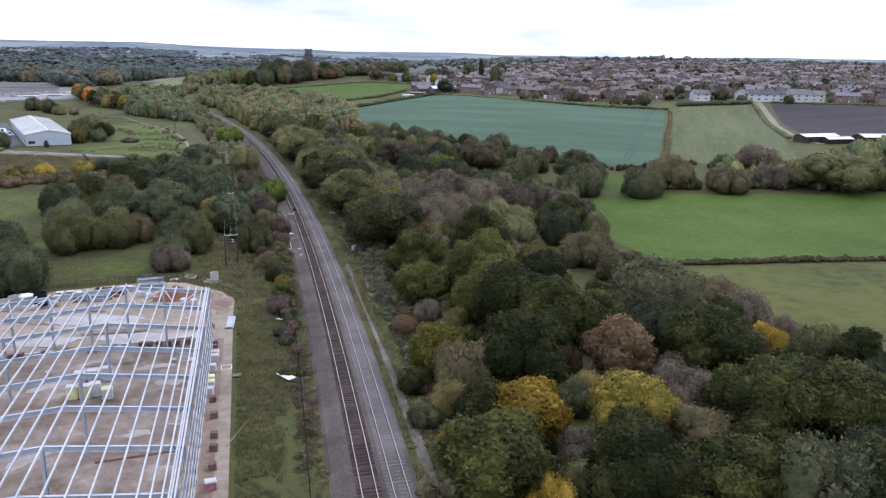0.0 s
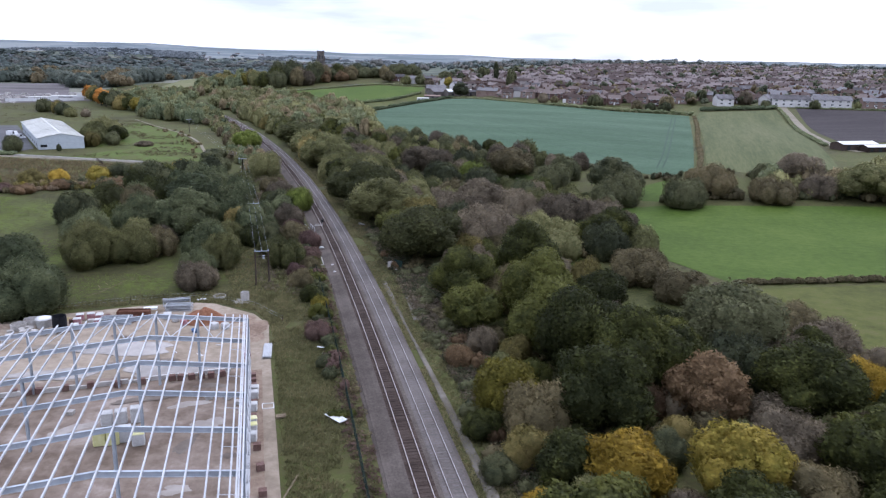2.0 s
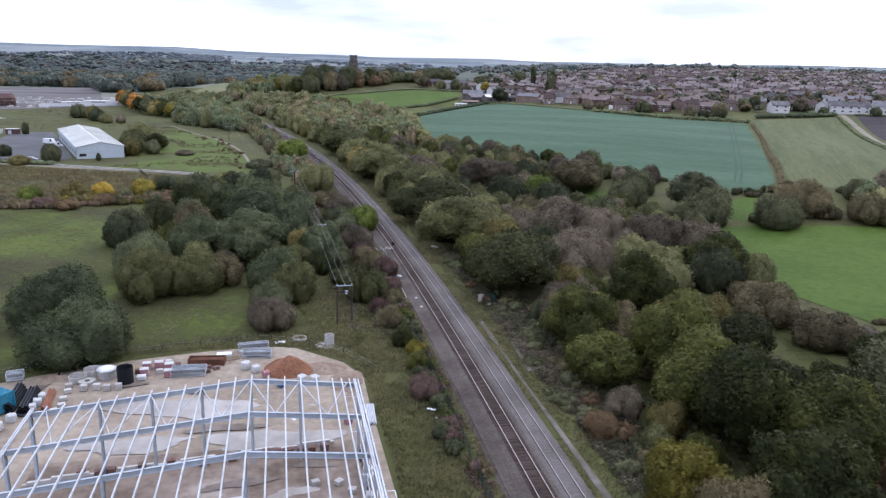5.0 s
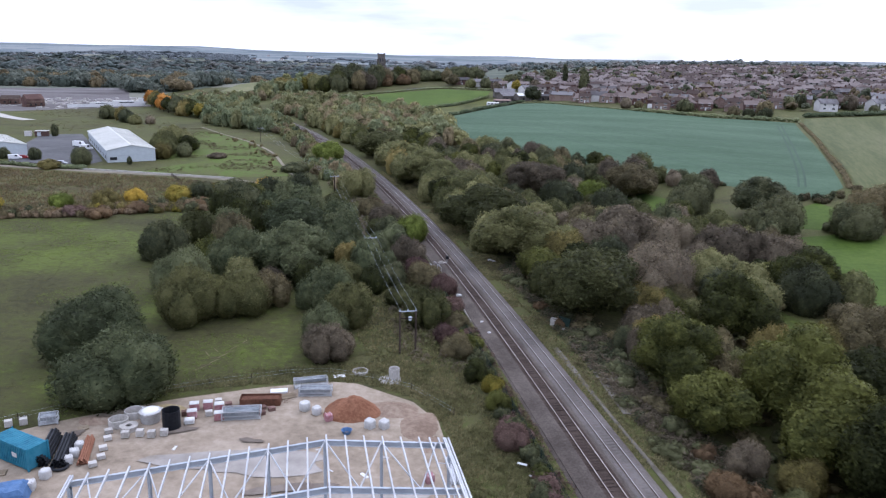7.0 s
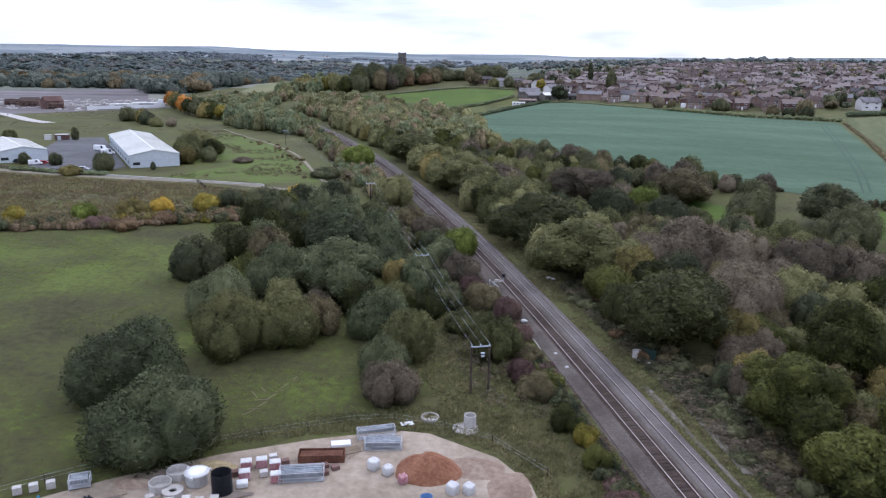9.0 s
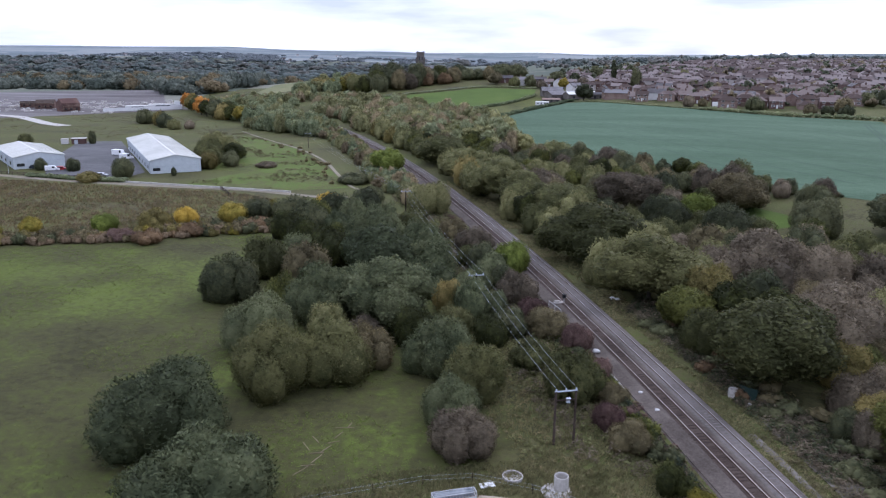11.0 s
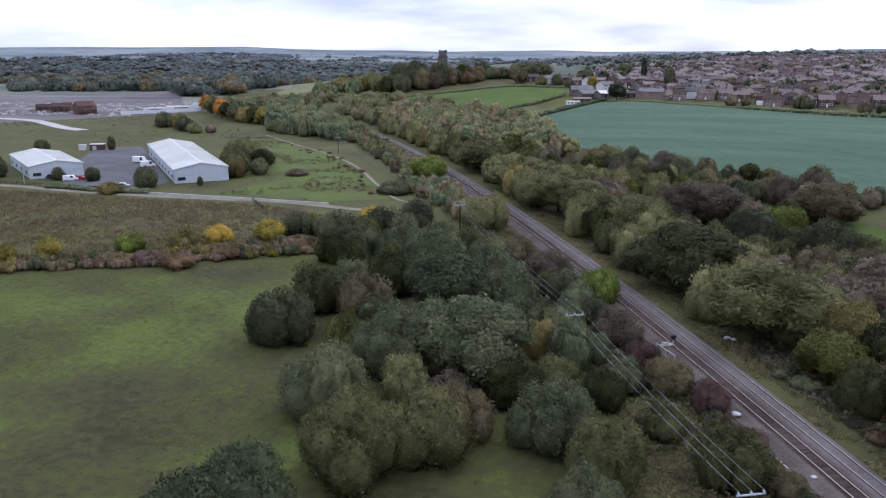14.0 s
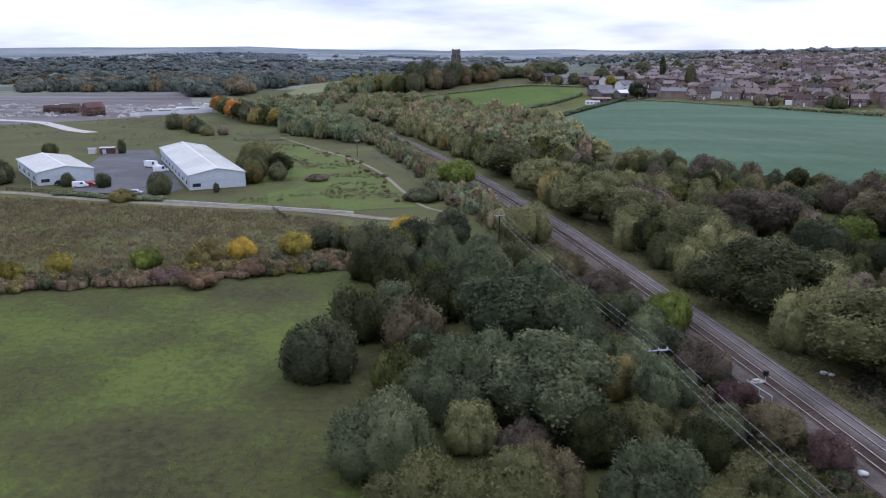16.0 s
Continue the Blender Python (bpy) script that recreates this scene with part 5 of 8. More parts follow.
def ring(at, r, tall, label, mat=CONCRETE, thick=0.11):
    """A precast chamber ring, open at the top."""
    s = Shape().lathe([(r, 0), (r, tall * 0.94), (r - 0.02, tall), (r - thick + 0.02, tall), (r - thick, tall * 0.94), (r - thick, 0.05), (0.01, 0.05)], 20)
    ob = part("manhole_ring", s, mat, smooth=False)
    ob.matrix_basis = pose(*at)
    return tagged(ob, label, "manhole ring", "manhole rings")


ring((-73.7, 121.2, SITE_Z), 1.15, 0.9, "grey concrete manhole ring standing open")
ring((-72.9, 123.6, SITE_Z), 1.15, 0.9, "grey concrete manhole ring standing open")
ring((-72.0, 120.3, SITE_Z), 1.0, 0.45, "low pale concrete ring with a cover slab")
tank = thing("storage_tank", "squat white plastic tank with a domed lid", "tank", (-70.4, 122.6, SITE_Z), 10)
part("body", Shape().lathe([(1.05, 0), (1.15, 0.2), (1.2, 1.2), (1.28, 1.3), (1.28, 1.42), (0.95, 1.46)], 24), BAG_WHITE, tank, smooth=True)
part("lid", Shape().lathe([(1.0, 1.4), (0.98, 1.5), (0.7, 1.62), (0.25, 1.68), (0.01, 1.68)], 24), WHITE_PAINT, tank, "white domed lid", smooth=True)
for a in (20, 140, 260):
    part("lug", Shape().box(1.32 * math.cos(radians(a)), 1.32 * math.sin(radians(a)), 1.2, 0.3, 0.3, 0.26, a), BAG_WHITE, tank)
tagged(part("cover_slab", Shape().lathe([(1.05, 0.45), (1.05, 0.6), (0.4, 0.6), (0.35, 0.45)], 24, (-72.0, 120.3, SITE_Z)), CONCRETE), "pale round cover slab with a hatch hole on a ring", "cover slab")
ring((-67.2, 121.2, SITE_Z), 1.05, 2.4, "tall black plastic chamber open at the top", BLACK_PLASTIC, 0.06)
ring((-47.8, 139.6, gz(-47.8, 139.6)), 1.1, 0.35, "pale concrete ring lying in the grass")
ring((-42.8, 138.0, 0.25), 0.75, 1.5, "pale concrete ring standing on a base slab")
tagged(part("base_slab", Shape().lathe([(1.6, 0), (1.6, 0.22), (1.5, 0.25), (0.01, 0.25)], 22, (-43.3, 137.5, 0.0)), CONCRETE), "round pale concrete base slab in the grass", "concrete slab")
for x, y in ((-71.5, 118.4), (-70.0, 118.9), (-68.6, 118.8), (-67.3, 119.3)):
    brick_pallet((x, y, SITE_Z), 12, CONCRETE, "pack of pale grey concrete blocks on a pallet", 5)
for x, y, sort in ((-66.3, 125.9, "r"), (-64.8, 126.5, "r"), (-65.8, 123.9, "r"), (-64.0, 124.7, "g"), (-62.4, 123.8, "r"), (-64.0, 128.0, "g"), (-66.9, 124.4, "b"), (-62.4, 127.2, "b"), (-63.2, 126.1, "r"), (-65.6, 122.5, "w")):
    if sort in "gb":
        brick_pallet((x, y, SITE_Z), 25, CONCRETE if sort == "g" else BLOCK_BROWN, "pack of bricks standing among wrapped pallets", 4)
    else:
        sack_pallet((x, y, SITE_Z), 18, BAG_RED if sort == "r" else BAG_WHITE, BAG_WHITE, "red and white wrapped pallet of sacks" if sort == "r" else "low white wrapped pallet", 0.9 if sort == "r" else 0.45)
for x, y in ((-57.7, 125.6), (-56.8, 126.8), (-58.0, 127.0), (-71.9, 113.6), (-72.6, 115.4), (-73.2, 117.6), (-73.9, 119.2), (-72.0, 112.0)):
    brick_pallet((x, y, SITE_Z), 35, BLOCK_BROWN if y > 120 else CONCRETE, "part-used pack of blocks on a pallet", 3)
for x, y in ((-86.2, 119.5), (-84.8, 120.2), (-87.5, 118.8)):
    brick_pallet((x, y, SITE_Z), 30, CONCRETE, "pale pack of concrete blocks at the yard edge", 5)


TUBE_GREY = material("weathered_tubes", ((0.120, 0.135, 0.145), (0.190, 0.205, 0.215), (0.260, 0.270, 0.275)), grain=2, patch=0.4, rough=0.6)


def stillage(at, turn, long, wide, tall, label):
    """A galvanised mesh-sided stillage."""
    ob = thing("stillage", label, "stillage", at, turn, "stillages")
    part("tray", Shape().box(0, 0, 0.12, long, wide, 0.06), GALVANISED, ob)
    for x in (-long / 2, long / 2):
        for y in (-wide / 2, wide / 2):
            part("post", Shape().beam((x, y, 0), (x, y, tall), 0.09, 0.09), GALVANISED, ob)
    for z in (tall * 0.5, tall):
        for y in (-wide / 2, wide / 2):
            part("rail", Shape().beam((-long / 2, y, z), (long / 2, y, z), 0.07, 0.07), GALVANISED, ob)
        for x in (-long / 2, long / 2):
            part("rail", Shape().beam((x, -wide / 2, z), (x, wide / 2, z), 0.07, 0.07), GALVANISED, ob)
    mesh = Shape()
    n = int(long / 0.3)
    for i in range(n):
        x = -long / 2 + (i + 0.5) * long / n
        for y in (-wide / 2, wide / 2):
            mesh.beam((x, y, 0.15), (x, y, tall), 0.03, 0.03)
    tagged(part("mesh_side", mesh, GALVANISED, ob), kind="stuff")
    load = Shape()
    for i in range(int(wide / 0.22)):
        load.beam((-long / 2 + 0.15, -wide / 2 + 0.2 + i * 0.2, tall - 0.30 + 0.05 * (i % 3)), (long / 2 - 0.2, -wide / 2 + 0.2 + i * 0.2, tall - 0.28 + 0.05 * (i % 2)), 0.17, 0.4)
    tagged(part("tube_load", load, TUBE_GREY, ob, "grey tubes lying inside"), kind="stuff")
    return ob


stillage((-59.9, 124.7, SITE_Z), 12, 4.6, 1.8, 1.15, "galvanised stillage filled with grey tubes")
stillage((-52.4, 132.0, SITE_Z), 8, 4.2, 1.6, 1.1, "galvanised stillage filled with scaffold parts")
stillage((-53.6, 134.3, SITE_Z), 20, 4.4, 0.9, 1.3, "narrow galvanised rack of fence panels")
stillage((-82.1, 120.9, SITE_Z), 25, 2.0, 1.4, 1.1, "small grey mesh cage with debris")
skip = thing("steel_trough", "long rusty brown steel trough on the yard", "steel trough", (-58.7, 128.6, SITE_Z), 8)
part("floor", Shape().box(0, 0, 0.1, 5.0, 1.5, 0.06), RUST, skip)
for y in (-0.8, 0.8):
    part("side", Shape().beam((-2.5, y, 0.55), (2.5, y, 0.55), 0.07, 0.95), RUST, skip)
for x in (-2.5, 2.5):
    part("end", Shape().beam((x, -0.8, 0.55), (x, 0.8, 0.55), 0.07, 0.95), RUST, skip)
load = Shape()
for i in range(7):
    load.beam((-2.35, -0.62 + i * 0.2, 0.75 + 0.05 * (i % 2)), (2.35, -0.62 + i * 0.2, 0.78), 0.17, 0.12)
part("load", load, RUST, skip, "rusty reinforcement bars")


def heap(name, x, y, rx, ry, tall, mat, label, seed):
    """A tipped heap with a rough, lumpy slope."""
    s, n, m = Shape(), 40, 14
    off = Vector((seed * 7.3, seed * 1.7, 0))
    for j in range(m + 1):
        r = j / m
        for i in range(n):
            a = 2 * math.pi * i / n
            w = 1 + 0.16 * noise.noise(Vector((math.cos(a) * 1.6, math.sin(a) * 1.6, 0)) + off)
            px, py = x + rx * r * w * math.cos(a), y + ry * r * w * math.sin(a)
            z = tall * max(0, (1 - r) ** 0.85) * (1 + 0.3 * noise.noise(Vector((px * 0.5, py * 0.5, 1)) + off)) + 0.22 * noise.noise(Vector((px * 1.5, py * 1.5, 0)) + off) * (1 - r) + 0.08 * noise.noise(Vector((px * 4, py * 4, 0)) + off)
            s.v.append((px, py, z + 0.06 - 0.12 * (r > 0.99)))
    s.f = [(j * n + i, (j + 1) * n + i, (j + 1) * n + (i + 1) % n, j * n + (i + 1) % n) for j in range(m) for i in range(n)]
    return tagged(part(name, s, mat, smooth=True), label, "soil heap")


DRY_STRAW = material("dry_straw", ((0.130, 0.100, 0.052), (0.215, 0.170, 0.092), (0.300, 0.245, 0.140)), grain=4, patch=0.6, bump=0.1, streak=(30, 5))
heap("sand_mound", -46.8, 127.6, 3.9, 3.2, 2.5, SOIL_RED, "heap of reddish-brown sand on the yard", 1)
heap("spoil_mound", -41.6, 128.6, 3.6, 2.6, 0.75, SOIL_BROWN, "low spread of brown spoil", 2)
heap("spoil_mound", -38.0, 124.6, 2.6, 4.2, 0.6, SOIL_BROWN, "low spread of sandy brown spoil at the yard edge", 3)
heap("straw_mound", -69.8, 126.0, 2.5, 1.3, 0.55, DRY_STRAW, "loose heap of pale straw on the yard", 6)
heap("spoil_mound", -77.0, 121.9, 2.2, 1.3, 0.5, SOIL_BROWN, "small dark heap of spoil", 4)
heap("spoil_mound", -36.3, 120.5, 1.3, 2.4, 0.35, SOIL_BROWN, "thin trail of sandy spoil", 5)
for x, y, k, label in ((-52.7, 127.3, 1.15, "white bulk bag on a pallet"), (-51.0, 126.4, 1.0, "white bulk bag on a pallet"), (-43.9, 123.7, 1.15, "large pale bulk bag of sand"), (-42.2, 123.8, 1.1, "large pale bulk bag of sand"),
                       (-75.0, 113.8, 0.95, "slumped white bulk bag"), (-75.3, 115.4, 0.9, "slumped white bulk bag"), (-74.9, 112.4, 0.9, "slumped white bulk bag"), (-75.7, 109.4, 1.0, "white bulk bag on the yard")):
    bulk_bag((x, y, SITE_Z), x * 50 % 90, label, k)
bulk_bag((-49.2, 125.0, SITE_Z), 30, "red and white torn bulk bag", 0.95, BAG_RED)
bulk_bag((-35.8, 112.5, 0.14), 30, "red and white bulk bag inside the frame", 0.95, BAG_RED)
tagged(part("blue_tub", Shape().lathe([(0.42, 0), (0.62, 0.5), (0.66, 0.52), (0.6, 0.5), (0.4, 0.06), (0.01, 0.06)], 16, (-46.4, 122.0, SITE_Z)), BLUE_SHEET), "blue plastic mixing tub on the yard", "tub")

# container, tarpaulin and pipe bundles
box = thing("shipping_container", "blue corrugated steel container with open door leaves", "container", (-80.3, 112.6, SITE_Z), -24)
ribs = Shape()
for i in range(20):
    x = -2.9 + i * 0.305
    for y in (-1.19, 1.19):
        ribs.box(x, y, 0.2, 0.15, 0.07, 2.2)
part("body", Shape().box(0, 0, 0.12, 6.0, 2.34, 2.38), BLUE_PAINT, box)
tagged(part("side_ribs", ribs, BLUE_PAINT, box), kind="stuff")
for x in (-3.0, 3.0):
    for y in (-1.19, 1.19):
        part("corner_post", Shape().box(x, y, 0.0, 0.18, 0.18, 2.6), BLUE_PAINT, box)
roof_ribs = Shape()
for i in range(14):
    roof_ribs.box(-2.75 + i * 0.42, 0, 2.5, 0.2, 2.1, 0.04)
part("roof_ribs", roof_ribs, BLUE_PAINT, box)
part("sheet", Shape().box(0.9, -1.26, 1.2, 0.8, 0.04, 0.5), BAG_WHITE, box, "pale label plate")
tarp = thing("covered_stack", "stack of goods under a creased blue tarpaulin", "tarpaulin", (-77.2, 105.4, SITE_Z), 20)
s = Shape()
for j in range(13):
    for i in range(13):
        x, y = (i - 6) / 6, (j - 6) / 6
        e = max(abs(x), abs(y))
        s.v.append((x * 2.0, y * 1.6, (1.35 if e < 0.75 else 1.35 * (1 - ((e - 0.75) / 0.25)) + 0.02) + 0.16 * noise.noise(Vector((x * 2.2, y * 2.2, 4))) * (e < 0.9)))
s.f = [(j * 13 + i, j * 13 + i + 1, (j + 1) * 13 + i + 1, (j + 1) * 13 + i) for j in range(12) for i in range(12)]
part("tarpaulin", s, BLUE_SHEET, tarp)
bulk_bag((-76.0, 107.2, SITE_Z), 15, "white bulk bag beside a tarpaulin", 1.0)


def pipe_bundle(at, turn, count, rows, r, long, mat, label):
    ob = thing("pipe_bundle", label, "pipes", at, turn, "pipe bundles")
    for j in range(rows):
        for i in range(count - j):
            y = (i - (count - j - 1) / 2) * 2.04 * r
            z = r + j * 1.78 * r
            dx = 0.18 * math.sin(i * 3 + j)
            part("pipe", Shape().lathe([(r, -long / 2), (r, long / 2), (r * 0.86, long / 2), (r * 0.86, -long / 2), (r, -long / 2)], 10), mat, ob).matrix_basis = pose(dx, y, z, 0, 90, 0)
    for x in (-long * 0.3, long * 0.3):
        part("bearer", Shape().box(x, 0, -0.06, 0.1, count * 2.1 * r, 0.07), PALLET_WOOD, ob)
    return ob


pipe_bundle((-78.4, 114.3, SITE_Z + 0.06), 107, 5, 4, 0.17, 6.5, BLACK_PLASTIC, "bundle of long black plastic drainage pipes")
pipe_bundle((-76.4, 114.2, SITE_Z + 0.06), 109, 5, 3, 0.17, 6.2, BLACK_PLASTIC, "bundle of long black plastic drainage pipes")
pipe_bundle((-74.2, 114.7, SITE_Z + 0.06), 110, 5, 3, 0.11, 5.6, CLAY, "bundle of orange-brown clay drainage pipes")
pipe_bundle((-33.4, 114.8, SITE_Z + 0.06), 101, 7, 2, 0.09, 5.2, GALVANISED, "loose stack of galvanised steel sections beside the frame")
coil = part("hose_coil", Shape().lathe([(0.75 + 0.16 * math.cos(a), 0.2 + 0.16 * math.sin(a)) for a in [2 * math.pi * i / 10 for i in range(11)]], 24), BLACK_PLASTIC, smooth=True)
coil.matrix_basis = pose(-75.2, 111.3, SITE_Z)
tagged(coil, "black coiled plastic hose on the yard", "hose")


def panel(name, x, y, long, wide, turn, mat, label, category, lift=0.02, thick=0.05, tilt=0):
    ob = part(name, Shape().box(0, 0, 0, long, wide, thick).box(long * 0.1, 0, thick, long * 0.7, wide * 0.12, 0.03), mat)
    ob.matrix_basis = pose(x, y, gz(x, y) + lift, tilt, 0, turn)
    return tagged(ob, label, category)


panel("white_sheet", -20.3, 94.4, 3.0, 1.25, -44, WHITE_PAINT, "white plastic sheet dropped on the grass verge", "sheet", 0.40)
panel("white_sheet", -25.9, 116.9, 1.1, 0.4, -20, WHITE_PAINT, "scrap of white sheet on the verge", "sheet", 0.26)
panel("white_sheet", -24.9, 114.6, 0.7, 0.3, 10, WHITE_PAINT, "scrap of white sheet on the verge", "sheet", 0.26)
panel("white_sheet", -50.4, 137.8, 1.6, 0.9, 20, WHITE_PAINT, "white sheet lying in the grass", "sheet", 0.12)
panel("white_sheet", -57.3, 132.0, 2.2, 1.1, 15, WHITE_PAINT, "pale sheets stacked on the yard", "sheet", 0.12, 0.25)
panel("brick_layer", -56.0, 130.8, 2.4, 1.5, 30, PALLET_WOOD, "loose boards spread on the yard", "boards", 0.12)
panel("timber_scrap", -27.0, 94.6, 1.2, 0.8, 20, PALLET_WOOD, "broken pallet on the verge", "pallet", 0.12, 0.16)
panel("plank", -22.8, 78.6, 6.0, 0.16, 82, PALLET_WOOD, "long pale plank lying on the verge", "plank", 0.1)
panel("flat_pallet", -77.4, 120.0, 1.2, 1.0, 35, PALLET_WOOD, "empty timber pallet on the yard", "pallet", 0.1, 0.14)
panel("flat_pallet", -81.0, 109.6, 1.6, 1.1, 20, PALLET_WOOD, "empty grey pallet on the yard", "pallet", 0.1, 0.14)
sq = Shape()
for a, b in (((-0.7, -0.7), (0.7, -0.7)), ((0.7, -0.7), (0.7, 0.7)), ((0.7, 0.7), (-0.7, 0.7)), ((-0.7, 0.7), (-0.7, -0.7))):
    sq.beam((*a, 0.06), (*b, 0.06), 0.1, 0.1)
sq_ob = part("formwork", sq, WHITE_PAINT)
sq_ob.matrix_basis = pose(-29.2, 97.3, SITE_Z, 0, 0, 14)
tagged(sq_ob, "square pale timber frame lying on gravel", "timber frame")
rng = random.Random(77)
for i in range(26):
    x, y = rng.uniform(-84, -40), rng.uniform(112, 130)
    if not (-66 < x < -34 and y < 121):
        continue
    panel("offcut", x, y, rng.uniform(0.4, 1.3), rng.uniform(0.12, 0.4), rng.uniform(0, 180), rng.choice((PALLET_WOOD, CONCRETE, WHITE_PAINT)), "small offcut lying on the yard", "offcut", 0.1)
# stock fence at the meadow side of the yard
fence = thing("post_fence", "low wire fence on thin posts round the yard", "fence")
line = smooth_line([(-34, 128), (-40, 134.5), (-52, 138.5), (-62, 135.3), (-72, 130.5), (-82, 124.3), (-95, 114)], 4.8)
for p, d in line:
    part("post", Shape().tube((p.x, p.y, gz(p.x, p.y) - 0.2), (p.x, p.y, gz(p.x, p.y) + 1.05), 0.045, n=5), TIMBER_DARK, fence)
for z in (0.5, 0.95):
    wire = Shape()
    for (p, _), (q, _) in zip(line, line[1:]):
        wire.beam((p.x, p.y, gz(p.x, p.y) + z), (q.x, q.y, gz(q.x, q.y) + z), 0.012, 0.012)
    part("wire", wire, GREY_STEEL, fence)
for x, y, turn in ((-49.0, 133.6, 12), (-55.6, 131.3, 60)):
    mat_grid = Shape()
    for i in range(13):
        mat_grid.beam((-2.0, -1.2 + i * 0.2, 0.03), (2.0, -1.2 + i * 0.2, 0.03), 0.025, 0.025)
    for i in range(21):
        mat_grid.beam((-2.0 + i * 0.2, -1.2, 0.05), (-2.0 + i * 0.2, 1.2, 0.05), 0.025, 0.025)
    ob = part("rebar_mat", mat_grid, RUST)
    ob.matrix_basis = pose(x, y, 0.12, 0, 0, turn)
    tagged(ob, "rusty reinforcing mesh sheet lying on gravel", "rebar mesh")


# ---- more single bushes and trees
SHED_TREES = [(-187.5, 321.5, 8.5, 7.8, "dark"), (-212, 331, 5.5, 5.5, "dark"), (-225, 332, 6, 5, "dark"), (-193.5, 310.5, 9, 3.6, "oliveyellow"), (-251, 334, 11, 9, "dark"), (-171.5, 328, 2.8, 3.4, "dark"),
              (-167, 347, 10, 7, "oliveyellow"), (-170, 356, 12, 9.5, "olive"), (-160, 354, 9, 7, "dark"), (-173, 364, 13, 10.5, "olive"), (-170, 376, 14, 10, "olive"), (-182, 392, 14, 10, "olive"), (-165, 370, 11, 8, "oak"), (-258, 505, 12, 9, "dark"), (-247, 492, 9, 7, "olive"), (-281, 526, 14, 10, "dark"),
              (-252, 414, 4, 7, "dark"), (-279, 404, 8, 6, "olive"), (-266, 515, 10, 10, "oliveyellow"), (-240, 498, 8, 6, "brown")]
SCRUB_BUSHES = [(-139.0, 246.5, 9.6, 5.5, "oliveyellow"), (-133.7, 253.0, 7.0, 4.9, "yellow"), (-122.8, 257.0, 9.6, 5.7, "yellowgreen"), (-112.6, 264.0, 8.3, 4.9, "yellowgreen"), (-101.6, 276.0, 8.3, 5.5, "yellow"), (-150.5, 243.0, 7.0, 4.7, "lime"),
                (-166.8, 238.0, 7.0, 4.5, "yellowgreen"), (-172.0, 229.0, 8.3, 4.7, "yellowgreen"), (-141.0, 234.0, 8.3, 3.3, "maroon"), (-134.0, 232.0, 8.3, 3.0, "russet"), (-113.0, 251.0, 8.3, 3.0, "russet"), (-118.0, 262.0, 11.0, 5.9, "dark"), (-106.0, 258.0, 12.4, 7.7, "dark"),
                (-97.0, 266.0, 11.0, 7.0, "dark"), (-91.0, 286.0, 9.6, 5.9, "dark"), (-81.0, 300.0, 8.3, 4.7, "brownolive"), (-104.0, 322.0, 12.4, 3.8, "dark"), (-146.0, 354.0, 9.6, 2.6, "brown"), (-127.0, 241.0, 8.3, 3.3, "russet")]
ORANGE_ROW = [(-303, 640, 15, 13, "orange"), (-294, 628, 14, 13, "oliveyellow"), (-284, 612, 14, 13, "olive"), (-275, 598, 14, 13, "orange"), (-266, 586, 14, 12, "oak"), (-257, 577, 14, 12, "dark"), (-247, 568, 14, 11, "oliveyellow"),
              (-238, 562, 14, 11, "oak"), (-230, 556, 13, 11, "yellowgreen"), (-221, 553, 14, 11, "dark"), (-212, 548, 13, 10, "olive"), (-268, 604, 13, 12, "dark"), (-250, 586, 13, 12, "oak"), (-232, 572, 13, 11, "olive")]
CHURCHYARD = [(-176, 764, 18.9, 17.9, "dark"), (-188, 772, 17.9, 15.8, "dark"), (-200, 778, 20, 17.6, "olive"), (-216, 784, 18.3, 14.9, "yellowgreen"), (-228, 790, 16.4, 13.4, "oliveyellow"), (-160, 778, 20.1, 20.2, "brownolive"), (-146, 800, 23.7, 23.9, "dark"), (-168, 802, 22.9, 25.9, "dark"), (-184, 806, 22.6, 24.2, "dark"),
              (-132, 818, 18.8, 14.2, "dark"), (-120, 812, 17.9, 11.9, "russet"), (-112, 824, 19.2, 15.6, "brownolive"), (-100, 846, 22.8, 12.2, "dark"), (-90, 852, 22.2, 11.9, "dark"), (-78, 850, 16, 15.3, "brownolive"), (-66, 880, 29.4, 15.7, "dark"), (-52, 884, 28.5, 15.2, "dark"), (-110, 856, 28.3, 15.1, "dark"),
              (-170, 790, 22.9, 20.2, "dark"), (-158, 794, 18.6, 17.6, "brown"), (-196, 792, 19.4, 15.8, "olive"), (-208, 796, 21.7, 17.7, "oliveyellow"), (-180, 786, 22.4, 19.7, "oak"), (-140, 812, 23.3, 19, "brownolive"), (-126, 826, 21.7, 17.7, "oak"), (-222, 778, 17.8, 13.5, "yellowgreen"), (-236, 782, 19.9, 14.9, "oliveyellow"),
              (-190, 764, 20.3, 16.6, "oak"), (-150, 782, 19.3, 15.7, "brown"), (-136, 802, 17.1, 12.8, "russet")]
for rows, place, group in ((SHED_TREES, "near the industrial sheds", "trees by the sheds"), (SCRUB_BUSHES, "at the edge of the scrub", "scrub bushes"), (ORANGE_ROW, "in the row by the building site", "tree row"), (CHURCHYARD, "on the church hill", "church hill trees")):
    for x, y, width, tall, look_of in rows:
        plant(x, y, width, tall, look_of, "mid" if y < 420 or y > 740 else "far", place, group)
